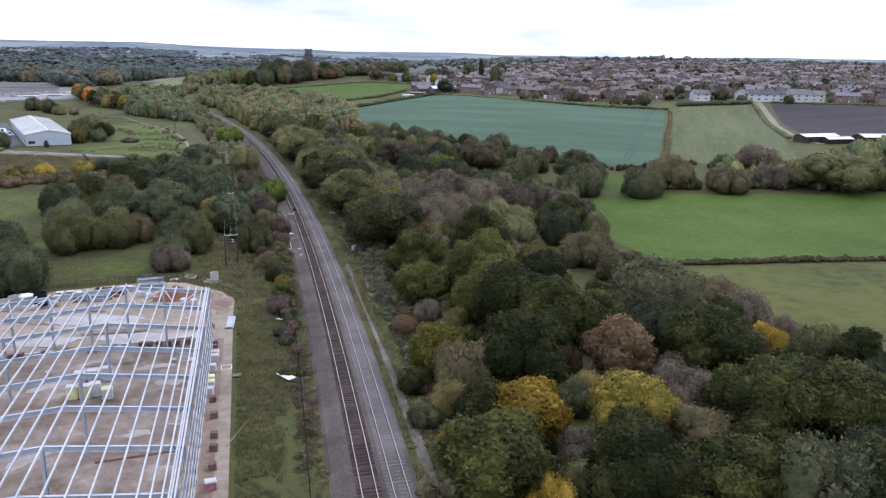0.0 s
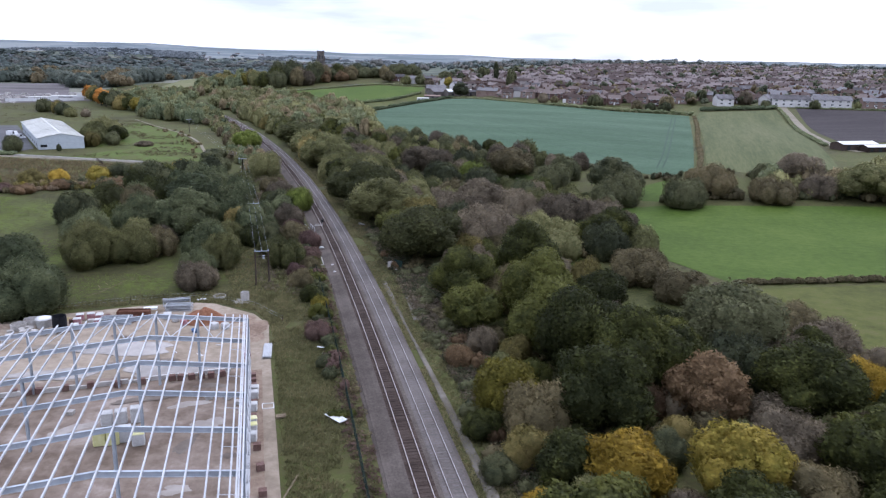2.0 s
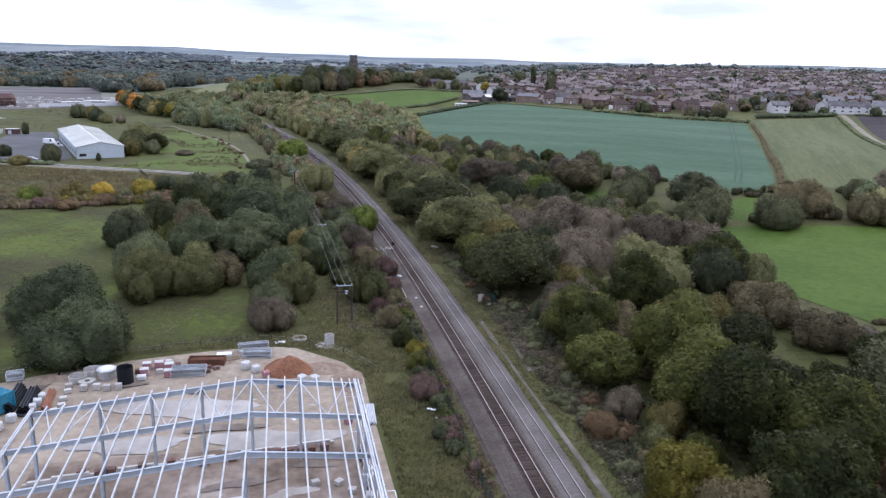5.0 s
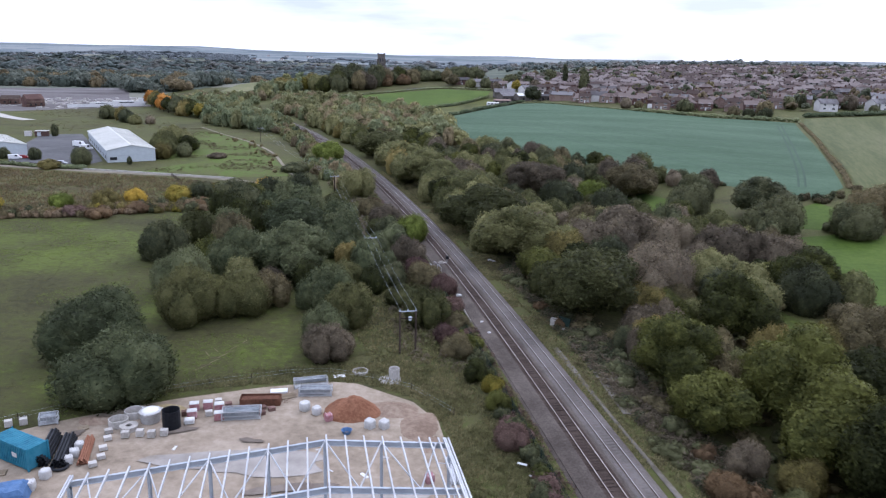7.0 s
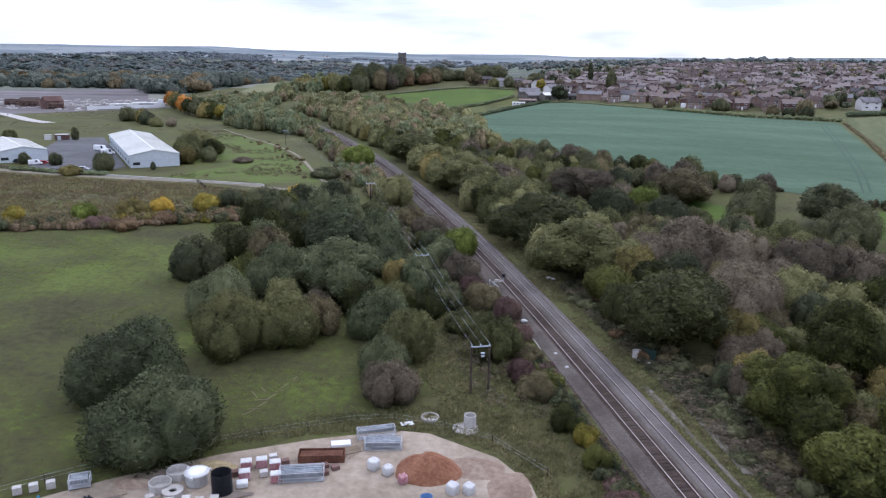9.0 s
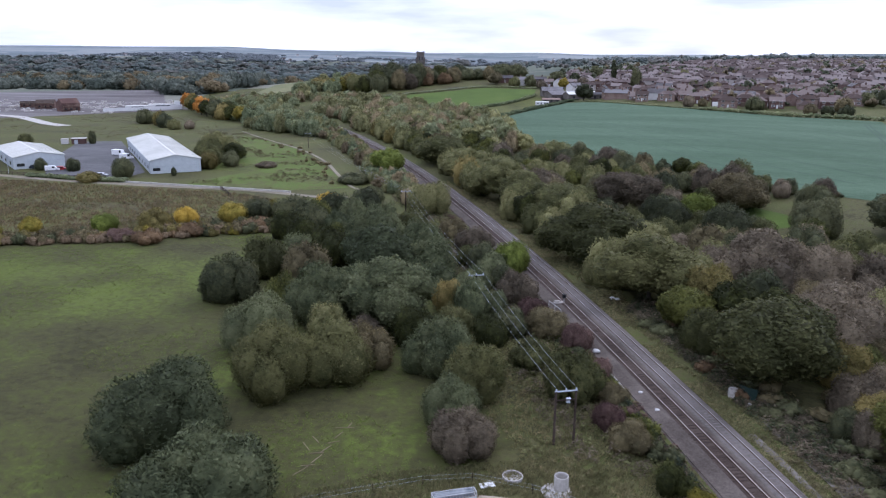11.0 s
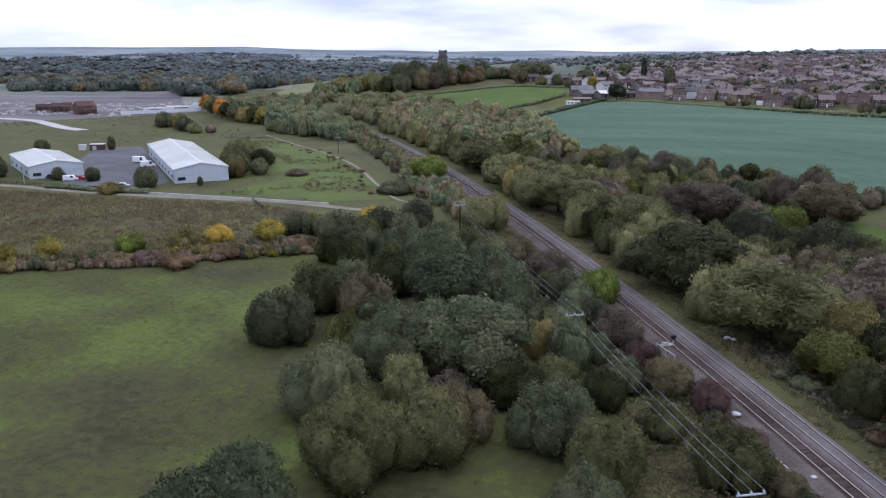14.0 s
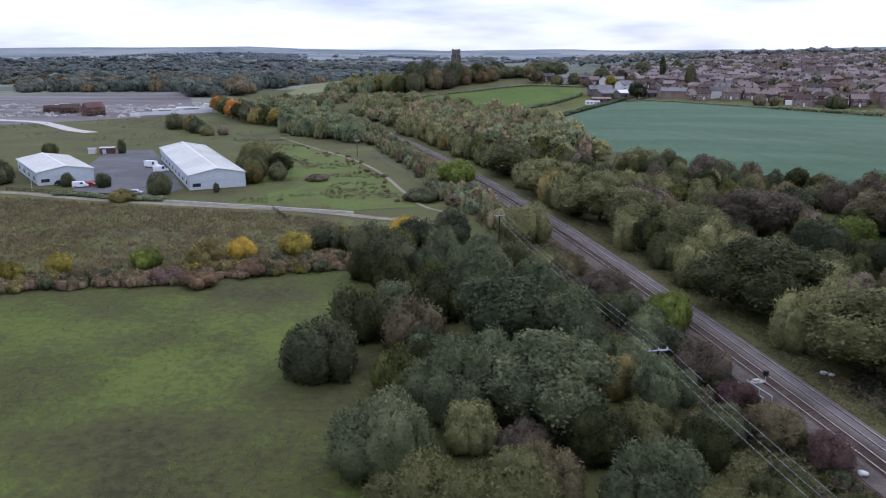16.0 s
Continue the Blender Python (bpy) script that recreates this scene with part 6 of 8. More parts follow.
VILLAGE_TREES = [(-52, 798, 14, 10, "olive"), (-37, 797, 13, 11, "dark"), (-70, 812, 15, 12, "brownolive"), (-27, 776, 11, 8, "brown"), (-12, 804, 15, 13, "dark"), (4, 792, 14, 12, "dark"), (10, 768, 12, 10, "brown"),
                 (95, 548, 12, 9, "dark"), (141, 533, 13, 9, "brownolive"), (165, 560, 12, 9, "dark"), (214, 547, 8, 6, "dark"), (247, 545, 9, 6.5, "dark"), (301, 539, 10, 7, "brown"), (276, 543, 7, 6, "olive"),
                 (2, 664, 17, 13, "dark"), (62, 575, 9, 8, "brown"), (70, 572, 8, 6, "brownolive"), (118, 522, 9, 7, "brownolive"), (126, 518, 8, 6, "dark"), (134, 512, 10, 7, "dark"), (190, 560, 13, 12, "dark"), (205, 562, 12, 11, "brown"), (176, 566, 6, 11, "dark"),
                 (48, 720, 9, 18, "dark"), (52, 730, 9, 16, "dark"), (40, 800, 9, 22, "dark"), (-8, 760, 11, 10, "yellowgreen"), (20, 750, 10, 8, "russet"), (30, 860, 18, 14, "dark"), (70, 900, 14, 13, "dark"), (110, 830, 12, 10, "olive"), (150, 700, 12, 10, "brownolive"), (90, 690, 11, 9, "olive")]
for x, y, width, tall, look_of in VILLAGE_TREES:
    plant(x, y, width, tall, look_of, "far", "among the village gardens", "village trees")


# ---- stuff: hedges, scrub, far woods, rough grass
def joined(name, arrays, mat, label, category, smooth=False):
    vs, fs, ns, k = [], [], [], 0
    for v, f, *n in arrays:
        vs.append(v)
        fs.append(f + k)
        ns.extend(n)
        k += len(v)
    me = grid_mesh(name, np.concatenate(vs), np.concatenate(fs), mat, smooth)
    if len(ns) == len(vs):
        ns = np.concatenate(ns)
        me.normals_split_custom_set_from_vertices((ns / np.linalg.norm(ns, axis=1)[:, None]).tolist())
    return tagged(new(name, me), label, category, kind="stuff")


def dome(seed, lobes, cards, leaf, flat=1.0):
    """A far-off crown ten metres across and high: rounded lobes roughened with leaf sprays."""
    rng = np.random.default_rng(seed)
    vs, fs, k = [], [], 0
    for i in range(lobes):
        up = 1 - (i + 0.5) / lobes * 1.25
        a, ring = i * 2.39996 + rng.uniform(-0.4, 0.4), math.sqrt(max(0, 1 - up * up))
        c = np.array([3.0 * ring * math.cos(a), 3.0 * ring * math.sin(a), 5.0 + 2.9 * up * flat])
        r = rng.uniform(1.7, 2.6)
        v = ICO1[0] * r * (1 + 0.16 * rng.normal(size=(len(ICO1[0]), 1))) + c
        v[:, 2] = np.maximum(v[:, 2], 0.2)
        vs.append(v)
        fs.append(ICO1[1] + k)
        k += len(v)
        n = max(3, cards // lobes)
        d = random_dirs(n, rng) + (c - [0, 0, 4.5]) / 5 + [0, 0, 0.2]
        d /= np.linalg.norm(d, axis=1)[:, None]
        v, f = leaf_cards(c + d * r * rng.uniform(0.85, 1.15, size=(n, 1)), d + 0.3 * rng.normal(size=d.shape), leaf, rng)
        vs.append(v)
        fs.append(f + k)
        k += len(v)
    return np.concatenate(vs), np.concatenate(fs)


MINI = [crown_arrays(("clump", "round", "bush")[i % 3], 90 + i, 360, 0.95, 10, 10, 14) for i in range(7)]
TINY = [dome(300 + i, 5, 24, 1.5, (1.0, 1.25, 0.85)[i % 3]) for i in range(6)]
BUSHY = [crown_arrays("bush", 800 + i, 230, 0.8, 10, 10, 16) for i in range(5)]


def clump(proto, x, y, z, width, tall, a):
    v, f, *n = proto
    c, s = math.cos(a), math.sin(a)
    p = v * [width / 10, width / 10, tall / 10]
    turned = [np.stack([q[:, 0] * c - q[:, 1] * s, q[:, 0] * s + q[:, 1] * c, q[:, 2]], 1) for q in (p, *n)]
    return (turned[0] + [x, y, z], f, *turned[1:])


def woods(name, outline, count, sizes, protos, mats, label, seed, gap=0.0, free=(), keep_off=0.0, flat=1.0):
    """Many crowns over an area, with open glades where the noise is low; one object for each of the leaf colours."""
    rng = random.Random(seed)
    xs, ys = [p[0] for p in outline], [p[1] for p in outline]
    rows, done = [[] for _ in mats], 0
    for _ in range(count * 30):
        if done >= count:
            break
        x, y = rng.uniform(min(xs), max(xs)), rng.uniform(min(ys), max(ys))
        if not inside(x, y, outline) or noise.noise(Vector((x * 0.006, y * 0.006, seed))) < gap or any(inside(x, y, q) for q in free):
            continue
        if keep_off and abs(x - rail_x(y) - 1.6) < keep_off:
            continue
        w = rng.uniform(*sizes)
        rows[rng.randrange(len(mats))].append(clump(rng.choice(protos), x, y, gz(x, y) - 0.4, w, flat * w * rng.uniform(0.75, 1.2), rng.uniform(0, 6.3)))
        done += 1
    for row, (mat, tone) in zip(rows, mats):
        joined(name, row, mat, tone + " " + label, "woodland", True)


def wide_leaves(name, *colours):
    m = foliage(name, *colours)
    for node in m.node_tree.nodes:
        if node.bl_idname == "ShaderNodeTexNoise" and node.inputs["Scale"].default_value < 0.5:
            node.inputs["Scale"].default_value = 0.055
    return m


# belt leaves lightened to give the paling by haze; hues stay the trees' own
WOOD_MIX = wide_leaves("haze_mixed_leaves", (0.075, 0.096, 0.051), (0.125, 0.150, 0.075), (0.185, 0.202, 0.100))
WOOD_BROWN = wide_leaves("haze_olive_leaves", (0.110, 0.112, 0.049), (0.170, 0.171, 0.073), (0.228, 0.221, 0.094))
WOOD_RUSSET = wide_leaves("haze_brown_leaves", (0.106, 0.087, 0.049), (0.164, 0.136, 0.075), (0.226, 0.187, 0.101))
# far greens and olives paled towards grey-blue; the haze sits in these leaf colours
WOOD_FAR = wide_leaves("haze_far_leaves", (0.082, 0.102, 0.090), (0.112, 0.132, 0.116), (0.150, 0.166, 0.143))
WOOD_FAR2 = wide_leaves("haze_autumn_leaves", (0.090, 0.094, 0.080), (0.118, 0.120, 0.102), (0.154, 0.150, 0.126))
# palest leaf set, for the farthest trees: mostly haze painted as leaf colour
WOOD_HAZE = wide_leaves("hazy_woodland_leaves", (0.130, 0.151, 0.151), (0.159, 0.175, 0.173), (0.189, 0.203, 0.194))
NEAR_TONES = ((WOOD_BROWN, "olive"), (WOOD_MIX, "dark green"), (WOOD_BROWN, "dull olive"), (WOOD_RUSSET, "brown"))
DARK_TONES = ((WOOD_MIX, "dark green"), (WOOD_MIX, "deep green"), (WOOD_BROWN, "olive"))
# dark greens turned bluer and greyer, a first touch of haze in the colour
WOOD_VALLEY = wide_leaves("haze_valley_leaves", (0.060, 0.075, 0.057), (0.096, 0.114, 0.088), (0.135, 0.151, 0.115))
VALLEY_TONES = ((WOOD_VALLEY, "dull dark green"), (WOOD_VALLEY, "deep green"), (WOOD_RUSSET, "brown"), (WOOD_VALLEY, "dark green"))
WOOD_TOWN = wide_leaves("garden_tree_leaves", (0.046, 0.055, 0.032), (0.074, 0.084, 0.048), (0.108, 0.112, 0.064))
TOWN_TONES = ((WOOD_TOWN, "dark green"), (WOOD_TOWN, "deep green"), (WOOD_RUSSET, "brown"))
HAZE_TONES = ((WOOD_FAR, "grey-green"), (WOOD_FAR, "dull green"), (WOOD_FAR2, "pale olive"))
woods("lineside_wood", [(-66, 400), (-44, 400), (-52, 450), (-74, 530), (-92, 585), (-150, 560), (-110, 440)], 330, (7, 11.5), MINI, NEAR_TONES, "trees in the belt beside the railway", 2, -1, keep_off=9)
woods("lineside_wood", [(-108, 455), (-132, 480), (-190, 600), (-212, 668), (-180, 690), (-135, 640), (-95, 588), (-74, 530), (-60, 480)], 380, (8, 12), MINI, NEAR_TONES, "trees in the wood along the far railway", 3, -1, keep_off=9)
woods("lineside_wood", [(-146, 455), (-205, 505), (-235, 560), (-285, 655), (-225, 660), (-206, 620), (-172, 540), (-150, 490)], 330, (6, 11), MINI, DARK_TONES, "scrub on the far railway bank", 4, -1, keep_off=8)
woods("lineside_wood", [(-80, 300), (-92, 345), (-121, 420), (-146, 475), (-158, 470), (-133, 420), (-104, 345), (-90, 300)], 120, (3.5, 6), MINI, NEAR_TONES, "scrub between railway and path", 5, -1, keep_off=7.5)
woods("lineside_wood", [(-300, 655), (-240, 665), (-214, 700), (-226, 728), (-262, 722), (-300, 700)], 80, (6, 9), MINI, NEAR_TONES, "trees at the foot of the church hill", 16, -1)
woods("lineside_wood", [(-250, 745), (-222, 760), (-205, 790), (-215, 830), (-245, 850), (-256, 800)], 50, (9, 14), MINI, DARK_TONES, "trees on the church hill slope", 17, -1)
woods("lineside_wood", [tuple(beside(y, -7.5)) for y in range(285, 490, 12)] + [tuple(beside(y, -15)) for y in range(485, 280, -12)], 90, (3.5, 6.5), MINI, NEAR_TONES, "scrub trees close to the railway", 18, -1)
woods("valley_wood", [(-330, 700), (-300, 780), (-310, 870), (-270, 915), (-250, 960), (-420, 1300), (-700, 1350), (-1000, 1300), (-1100, 1000), (-760, 900), (-470, 935), (-360, 720)], 900, (9, 27), MINI[:3], VALLEY_TONES, "woodland on the valley side", 6, -0.10, [HILL_FIELD, FAR_FIELD], flat=0.62)
woods("valley_wood", [(-1600, 1100), (-700, 1350), (-250, 1000), (-100, 1000), (-200, 2000), (-1300, 2300), (-2300, 1900)], 1700, (14, 40), TINY, HAZE_TONES, "woodland and hedgerows across the valley, haze in the leaf colour", 7, -0.08, [FAR_FIELD], flat=0.42)
woods("far_wood", [(-2000, 1900), (-900, 2000), (200, 1700), (600, 2700), (-300, 3100), (-900, 3000), (-1700, 2800)], 900, (14, 26), TINY, ((WOOD_HAZE, "pale grey-green"),), "copses and hedgerow trees in the distance, leaves tinted as haze", 8, 0.06, flat=0.45)
woods("ridge_wood", [(-60, 1150), (150, 1150), (700, 1350), (1300, 1500), (1500, 1800), (300, 1900), (-60, 1500)], 800, (9, 17), TINY, HAZE_TONES, "trees along the skyline above the town, haze in the leaf colour", 9, 0.0, flat=0.7)
woods("garden_tree", [(40, 640), (120, 545), (300, 560), (620, 500), (800, 800), (600, 1250), (150, 1180), (0, 1000), (-20, 780)], 1700, (3.5, 9.0), TINY, TOWN_TONES, "garden trees and shrubs between houses", 10, -0.25)
woods("ridge_wood", [(-900, 2350), (-700, 2500), (-900, 2680), (-1250, 2600), (-1300, 2450)], 420, (9, 13), TINY, ((WOOD_HAZE, "pale grey-green"),), "trees on a wooded hill far away, leaves tinted as haze", 12)
woods("field_belt", [(90, 248), (150, 240), (230, 250), (300, 300), (215, 320), (165, 300), (140, 276), (105, 268)], 170, (5, 10), MINI, NEAR_TONES, "scrub in the belt beyond the green field", 13, -0.3)


WEED = []
for i in range(5):
    rng = np.random.default_rng(500 + i)
    n = 34
    a, r = rng.uniform(0, 6.3, n), 5 * np.sqrt(rng.uniform(0, 1, n))
    p = np.stack([r * np.cos(a), r * np.sin(a), (1 - (r / 5) ** 2) * rng.uniform(4, 10, n) + 0.5], 1)
    nd = rng.normal(size=(n, 3)) + [0, 0, 0.8]
    nd /= np.linalg.norm(nd, axis=1)[:, None]
    WEED.append(leaf_cards(p, nd, 1.35, rng))


HEDGE_BITS = []
for i in range(5):
    rng = np.random.default_rng(700 + i)
    body = ICO1[0] * 3.9 + [0, 0, 4.6]
    d = random_dirs(110, rng)
    d[:, 2] = np.abs(d[:, 2])
    p = d * [5.3, 5.3, 5] * rng.uniform(0.9, 1.15, size=(110, 1)) + [0, 0, 5]
    lv, lf = leaf_cards(p, d + 0.4 * rng.normal(size=d.shape), 1.7, rng)
    HEDGE_BITS.append((np.concatenate([body, lv]), np.concatenate([ICO1[1], lf + len(body)])))


def hedge(line, wide, tall, mat, label, step=1.6, kind="thing"):
    """A clipped or wild hedge of leafy lumps along a line."""
    rng = random.Random(int(line[0][0] * 3 + line[0][1]))
    rows = []
    for p, d in smooth_line(line, step):
        x, y = p.x + rng.uniform(-0.2, 0.2) * wide, p.y + rng.uniform(-0.2, 0.2) * wide
        rows.append(clump(rng.choice(HEDGE_BITS), x, y, gz(x, y) - 0.2, wide * rng.uniform(0.9, 1.5), tall * rng.uniform(0.8, 1.3), rng.uniform(0, 6)))
    ob = joined("hedge", rows, mat, label, "hedge")
    return ob


hedge([(-92, 589), (-80, 635), (-68, 667), (-34, 724)], 2.4, 2.2, WOOD_MIX, "dark clipped field hedge", 1.8)
hedge([(-73, 535), (-38, 608), (-12, 666), (-5, 668)], 2.6, 2.2, WOOD_MIX, "dark clipped field hedge", 1.8)
hedge([(-5, 662), (30, 601), (66, 556)], 1.6, 1.0, WOOD_MIX, "low garden boundary hedge", 2.0)
hedge([(66, 556), (105, 514), (125, 503), (146, 494)], 2.4, 2.2, WOOD_MIX, "tall dark boundary hedge", 2.0)
hedge([(146, 489), (128, 425), (108, 362), (96, 320), (87, 293)], 1.5, 0.8, LEAF["brownolive"], "rough brown grass strip between fields", 1.0)
hedge([(53, 161.3), (66, 163), (80, 165.2), (103, 166.8), (150, 167), (210, 170)], 1.3, 1.3, LEAF["brownolive"], "thin brown-green field hedge", 0.9)
hedge([(160, 519), (190, 531), (218, 541)], 3.0, 2.4, WOOD_MIX, "dark garden hedge behind the cut field", 2.0)
hedge([(222, 545), (203, 482), (182, 420), (162, 352)], 2.0, 1.4, WOOD_MIX, "low hedge along the farm lane", 2.0)
hedge([(-182, 716), (-126, 757), (-77, 789), (-30, 772)], 2.0, 1.6, WOOD_MIX, "dark wall-like hedge below the church", 2.0)
hedge([(236, 547), (280, 536), (335, 522)], 2.0, 1.4, WOOD_MIX, "low hedge above the ploughed field", 2.2)
def thicket(line, count, spread, wide, tall, mat, label, seed):
    """Uneven bushes grown into each other along a line."""
    rng = random.Random(seed)
    pts = smooth_line(line, 1.0)
    rows = []
    for _ in range(count):
        p, d = rng.choice(pts)
        o = rng.uniform(-1, 1) * spread
        x, y, w = p.x - d.y * o, p.y + d.x * o, rng.uniform(*wide)
        rows.append(clump(rng.choice(BUSHY), x, y, gz(x, y) - 0.1, w, rng.uniform(*tall), rng.uniform(0, 6)))
    return joined("thicket", rows, mat, label, "thicket", True)


BANK = [(-108, 250), (-124, 243.5), (-137, 237), (-155, 231), (-175, 226), (-215, 216), (-262, 207)]
thicket(BANK, 130, 4.2, (2.4, 4.6), (1.6, 3.0), LEAF["bramble"], "tangled grey-brown bramble bank", 61)
thicket(BANK, 110, 4.4, (2.4, 4.8), (1.7, 3.4), LEAF["brownolive"], "tangled brown-green bramble and hawthorn", 62)
thicket(BANK, 60, 4.0, (2.6, 4.8), (1.8, 3.6), LEAF["dark"], "dark green hawthorn in the bramble bank", 63)
thicket(BANK[:4], 34, 2.4, (2.4, 4.2), (1.4, 2.4), LEAF["russet"], "russet bracken and bramble on the bank", 64)
thicket(BANK, 24, 4.0, (2.6, 4.4), (2.0, 3.4), LEAF["yellowgreen"], "bushes turning yellow along the bramble bank", 76)
thicket(BANK, 60, 4.2, (2.4, 4.6), (2.0, 3.4), LEAF["oliveyellow"], "yellowing bushes in the bramble bank", 65)
hedge([(-219, 317), (-198, 312.6), (-182, 311)], 2.2, 1.6, WOOD_MIX, "low dark hedge beside the access road", 1.4)
MARGIN = [(143, 287), (122, 276), (108, 273), (88, 290), (72, 277), (48, 302), (16, 344), (-28, 388)]
thicket(MARGIN, 60, 2.2, (1.8, 4.2), (1.0, 2.6), LEAF["brownolive"], "brown-green scrub along the foot of the crop field", 91)
thicket(MARGIN, 40, 2.2, (1.8, 4.6), (1.0, 3.0), LEAF["dark"], "dark hawthorn along the foot of the crop field", 92)
# scrub and weeds
LOW = [crown_arrays("bush", 850 + i, 110, 1.0, 10, 10, 12) for i in range(5)]


def scatter(name, spots, sizes, squash, mat, label, category, seed):
    rng = random.Random(seed)
    rows = []
    for x, y in spots:
        w = rng.uniform(*sizes)
        rows.append(clump(rng.choice(LOW) if w > 2.0 else rng.choice(WEED), x, y, gz(x, y) - 0.06, w, w * squash * rng.uniform(0.7, 1.3), rng.uniform(0, 6)))
    return joined(name, rows, mat, label, category, True)


def spots_in(outline, count, seed, low=-1.0, scale=0.05):
    rng = random.Random(seed)
    xs, ys = [p[0] for p in outline], [p[1] for p in outline]
    out = []
    for _ in range(count * 40):
        if len(out) >= count:
            break
        x, y = rng.uniform(min(xs), max(xs)), rng.uniform(min(ys), max(ys))
        if inside(x, y, outline) and noise.noise(Vector((x * scale, y * scale, seed))) > low:
            out.append((x, y))
    return out


SCRUB_AREA = [(-112, 252), (-137, 238), (-155, 232), (-200, 222), (-290, 242), (-285, 314), (-236, 311), (-195, 305), (-160, 300), (-140, 298), (-120, 288)]
scatter("bramble_scrub", spots_in(SCRUB_AREA, 5200, 21, -0.25, 0.035), (0.7, 1.6), 0.6, LEAF["bramble"], "brown dead weeds and bramble clumps", "scrub", 31)
scatter("bramble_scrub", spots_in(SCRUB_AREA, 700, 22, 0.0, 0.04), (0.7, 1.6), 0.5, LEAF["brownolive"], "dark olive-brown dock and bramble", "scrub", 32)
FIELD_LINE = [(62, 247), (80, 252), (100, 250), (125, 246), (150, 244)]
thicket(FIELD_LINE, 34, 2.6, (3.0, 6.0), (2.2, 4.4), LEAF["brownolive"], "brown-green hawthorn along the field boundary", 77)
thicket(FIELD_LINE, 24, 2.6, (3.0, 6.0), (2.2, 4.6), LEAF["dark"], "dark green hawthorn along the field boundary", 78)
LEFT_BANK = [beside(y, -4.0)[:] for y in range(60, 330, 10)] + [beside(y, -6.9)[:] for y in range(330, 60, -10)]
scatter("lineside_weeds", spots_in(LEFT_BANK, 800, 23, -0.2, 0.08), (0.5, 1.5), 0.5, LEAF["brownolive"], "brown-green weeds along the railway fence", "weeds", 33)
scatter("lineside_weeds", spots_in(LEFT_BANK, 700, 43, -0.1, 0.08), (0.5, 1.6), 0.55, LEAF["maroon"], "dark reddish-brown weeds along the railway fence", "weeds", 42)
FENCE_LINE = [tuple(beside(y, -6.6)) for y in range(60, 215, 12)]
thicket(FENCE_LINE[4:], 50, 1.1, (1.6, 3.6), (0.9, 2.3), LEAF["dark"], "dark scrub grown through the railway fence", 66)
thicket(FENCE_LINE[3:], 40, 1.0, (1.4, 3.4), (0.9, 2.4), LEAF["oak"], "green scrub grown through the railway fence", 67)
WOOD_LINE = [tuple(beside(y, 12.2)) for y in range(70, 200, 12)]
thicket(FENCE_LINE[3:], 16, 1.0, (1.6, 3.4), (1.0, 2.2), LEAF["maroon"], "dark reddish scrub beside the railway fence", 93)
thicket(WOOD_LINE, 34, 3.0, (2.4, 5.0), (0.8, 1.9), LEAF["dark"], "dark bramble along the foot of the wood", 69)
thicket(WOOD_LINE, 9, 2.4, (2.4, 4.0), (1.6, 2.8), LEAF["russet"], "russet hawthorn along the foot of the wood", 70)
BRUSH = [beside(y, 9.6)[:] for y in range(64, 204, 10)] + [beside(y, 16.5)[:] for y in range(203, 63, -10)]
scatter("bramble_scrub", spots_in(BRUSH, 2600, 81, -0.6, 0.06), (0.8, 1.95), 0.5, LEAF["brown"], "tangled grey-brown brush along the foot of the wood", "scrub", 82)
scatter("bramble_scrub", spots_in(BRUSH, 2200, 83, -0.6, 0.06), (0.8, 1.95), 0.5, LEAF["dark"], "dark tangled brush along the foot of the wood", "scrub", 84)
WIDE_BANK = [beside(y, -6.5)[:] for y in range(140, 330, 10)] + [beside(y, -17)[:] for y in range(330, 140, -10)]
scatter("lineside_weeds", spots_in(WIDE_BANK, 900, 24, -0.1, 0.06), (0.8, 1.95), 0.7, LEAF["brown"], "brown scrub along the railway fence", "weeds", 34)
scatter("lineside_weeds", spots_in(WIDE_BANK, 900, 25, -0.2, 0.06), (0.8, 1.95), 0.7, LEAF["olive"], "olive scrub along the railway fence", "weeds", 35)
NEAR_VERGE = [beside(y, 5.3)[:] for y in range(40, 330, 10)] + [beside(y, 7.6)[:] for y in range(330, 40, -10)]
RIGHT_BANK = [beside(y, 7.4)[:] for y in range(40, 330, 10)] + [beside(y, 12)[:] for y in range(330, 40, -10)]
scatter("lineside_weeds", spots_in(RIGHT_BANK, 1300, 26, -0.15, 0.06), (0.5, 1.5), 0.4, LEAF["brownolive"], "weeds on the railway verge", "weeds", 36)
WOOD_FLOOR = [(2, 42), (-6, 110), (-14, 160), (-30, 235), (10, 262), (40, 240), (40, 180), (20, 176), (30, 132), (54, 150), (62, 100), (64, 44)]
scatter("undergrowth", spots_in(WOOD_FLOOR, 420, 27, -0.6), (1.5, 4.5), 0.5, LEAF["brownolive"], "brown-green undergrowth beneath the trees", "undergrowth", 37)
scatter("undergrowth", spots_in(WOOD_FLOOR, 380, 28, -0.6), (1.5, 4.0), 0.55, LEAF["dark"], "dark undergrowth beneath the trees", "undergrowth", 38)
POLE_BANK = [(-34, 128), (-30, 140), (-36, 165), (-46, 195), (-60, 200), (-58, 170), (-46, 142), (-40, 133)]
scatter("undergrowth", spots_in(POLE_BANK, 420, 29, -0.1), (0.5, 1.3), 0.5, LEAF["olive"], "dull green nettles and weeds by the poles", "undergrowth", 39)
scatter("undergrowth", spots_in(POLE_BANK, 300, 30, -0.1), (0.5, 1.4), 0.5, LEAF["brownolive"], "brown-green weeds by the poles", "undergrowth", 40)
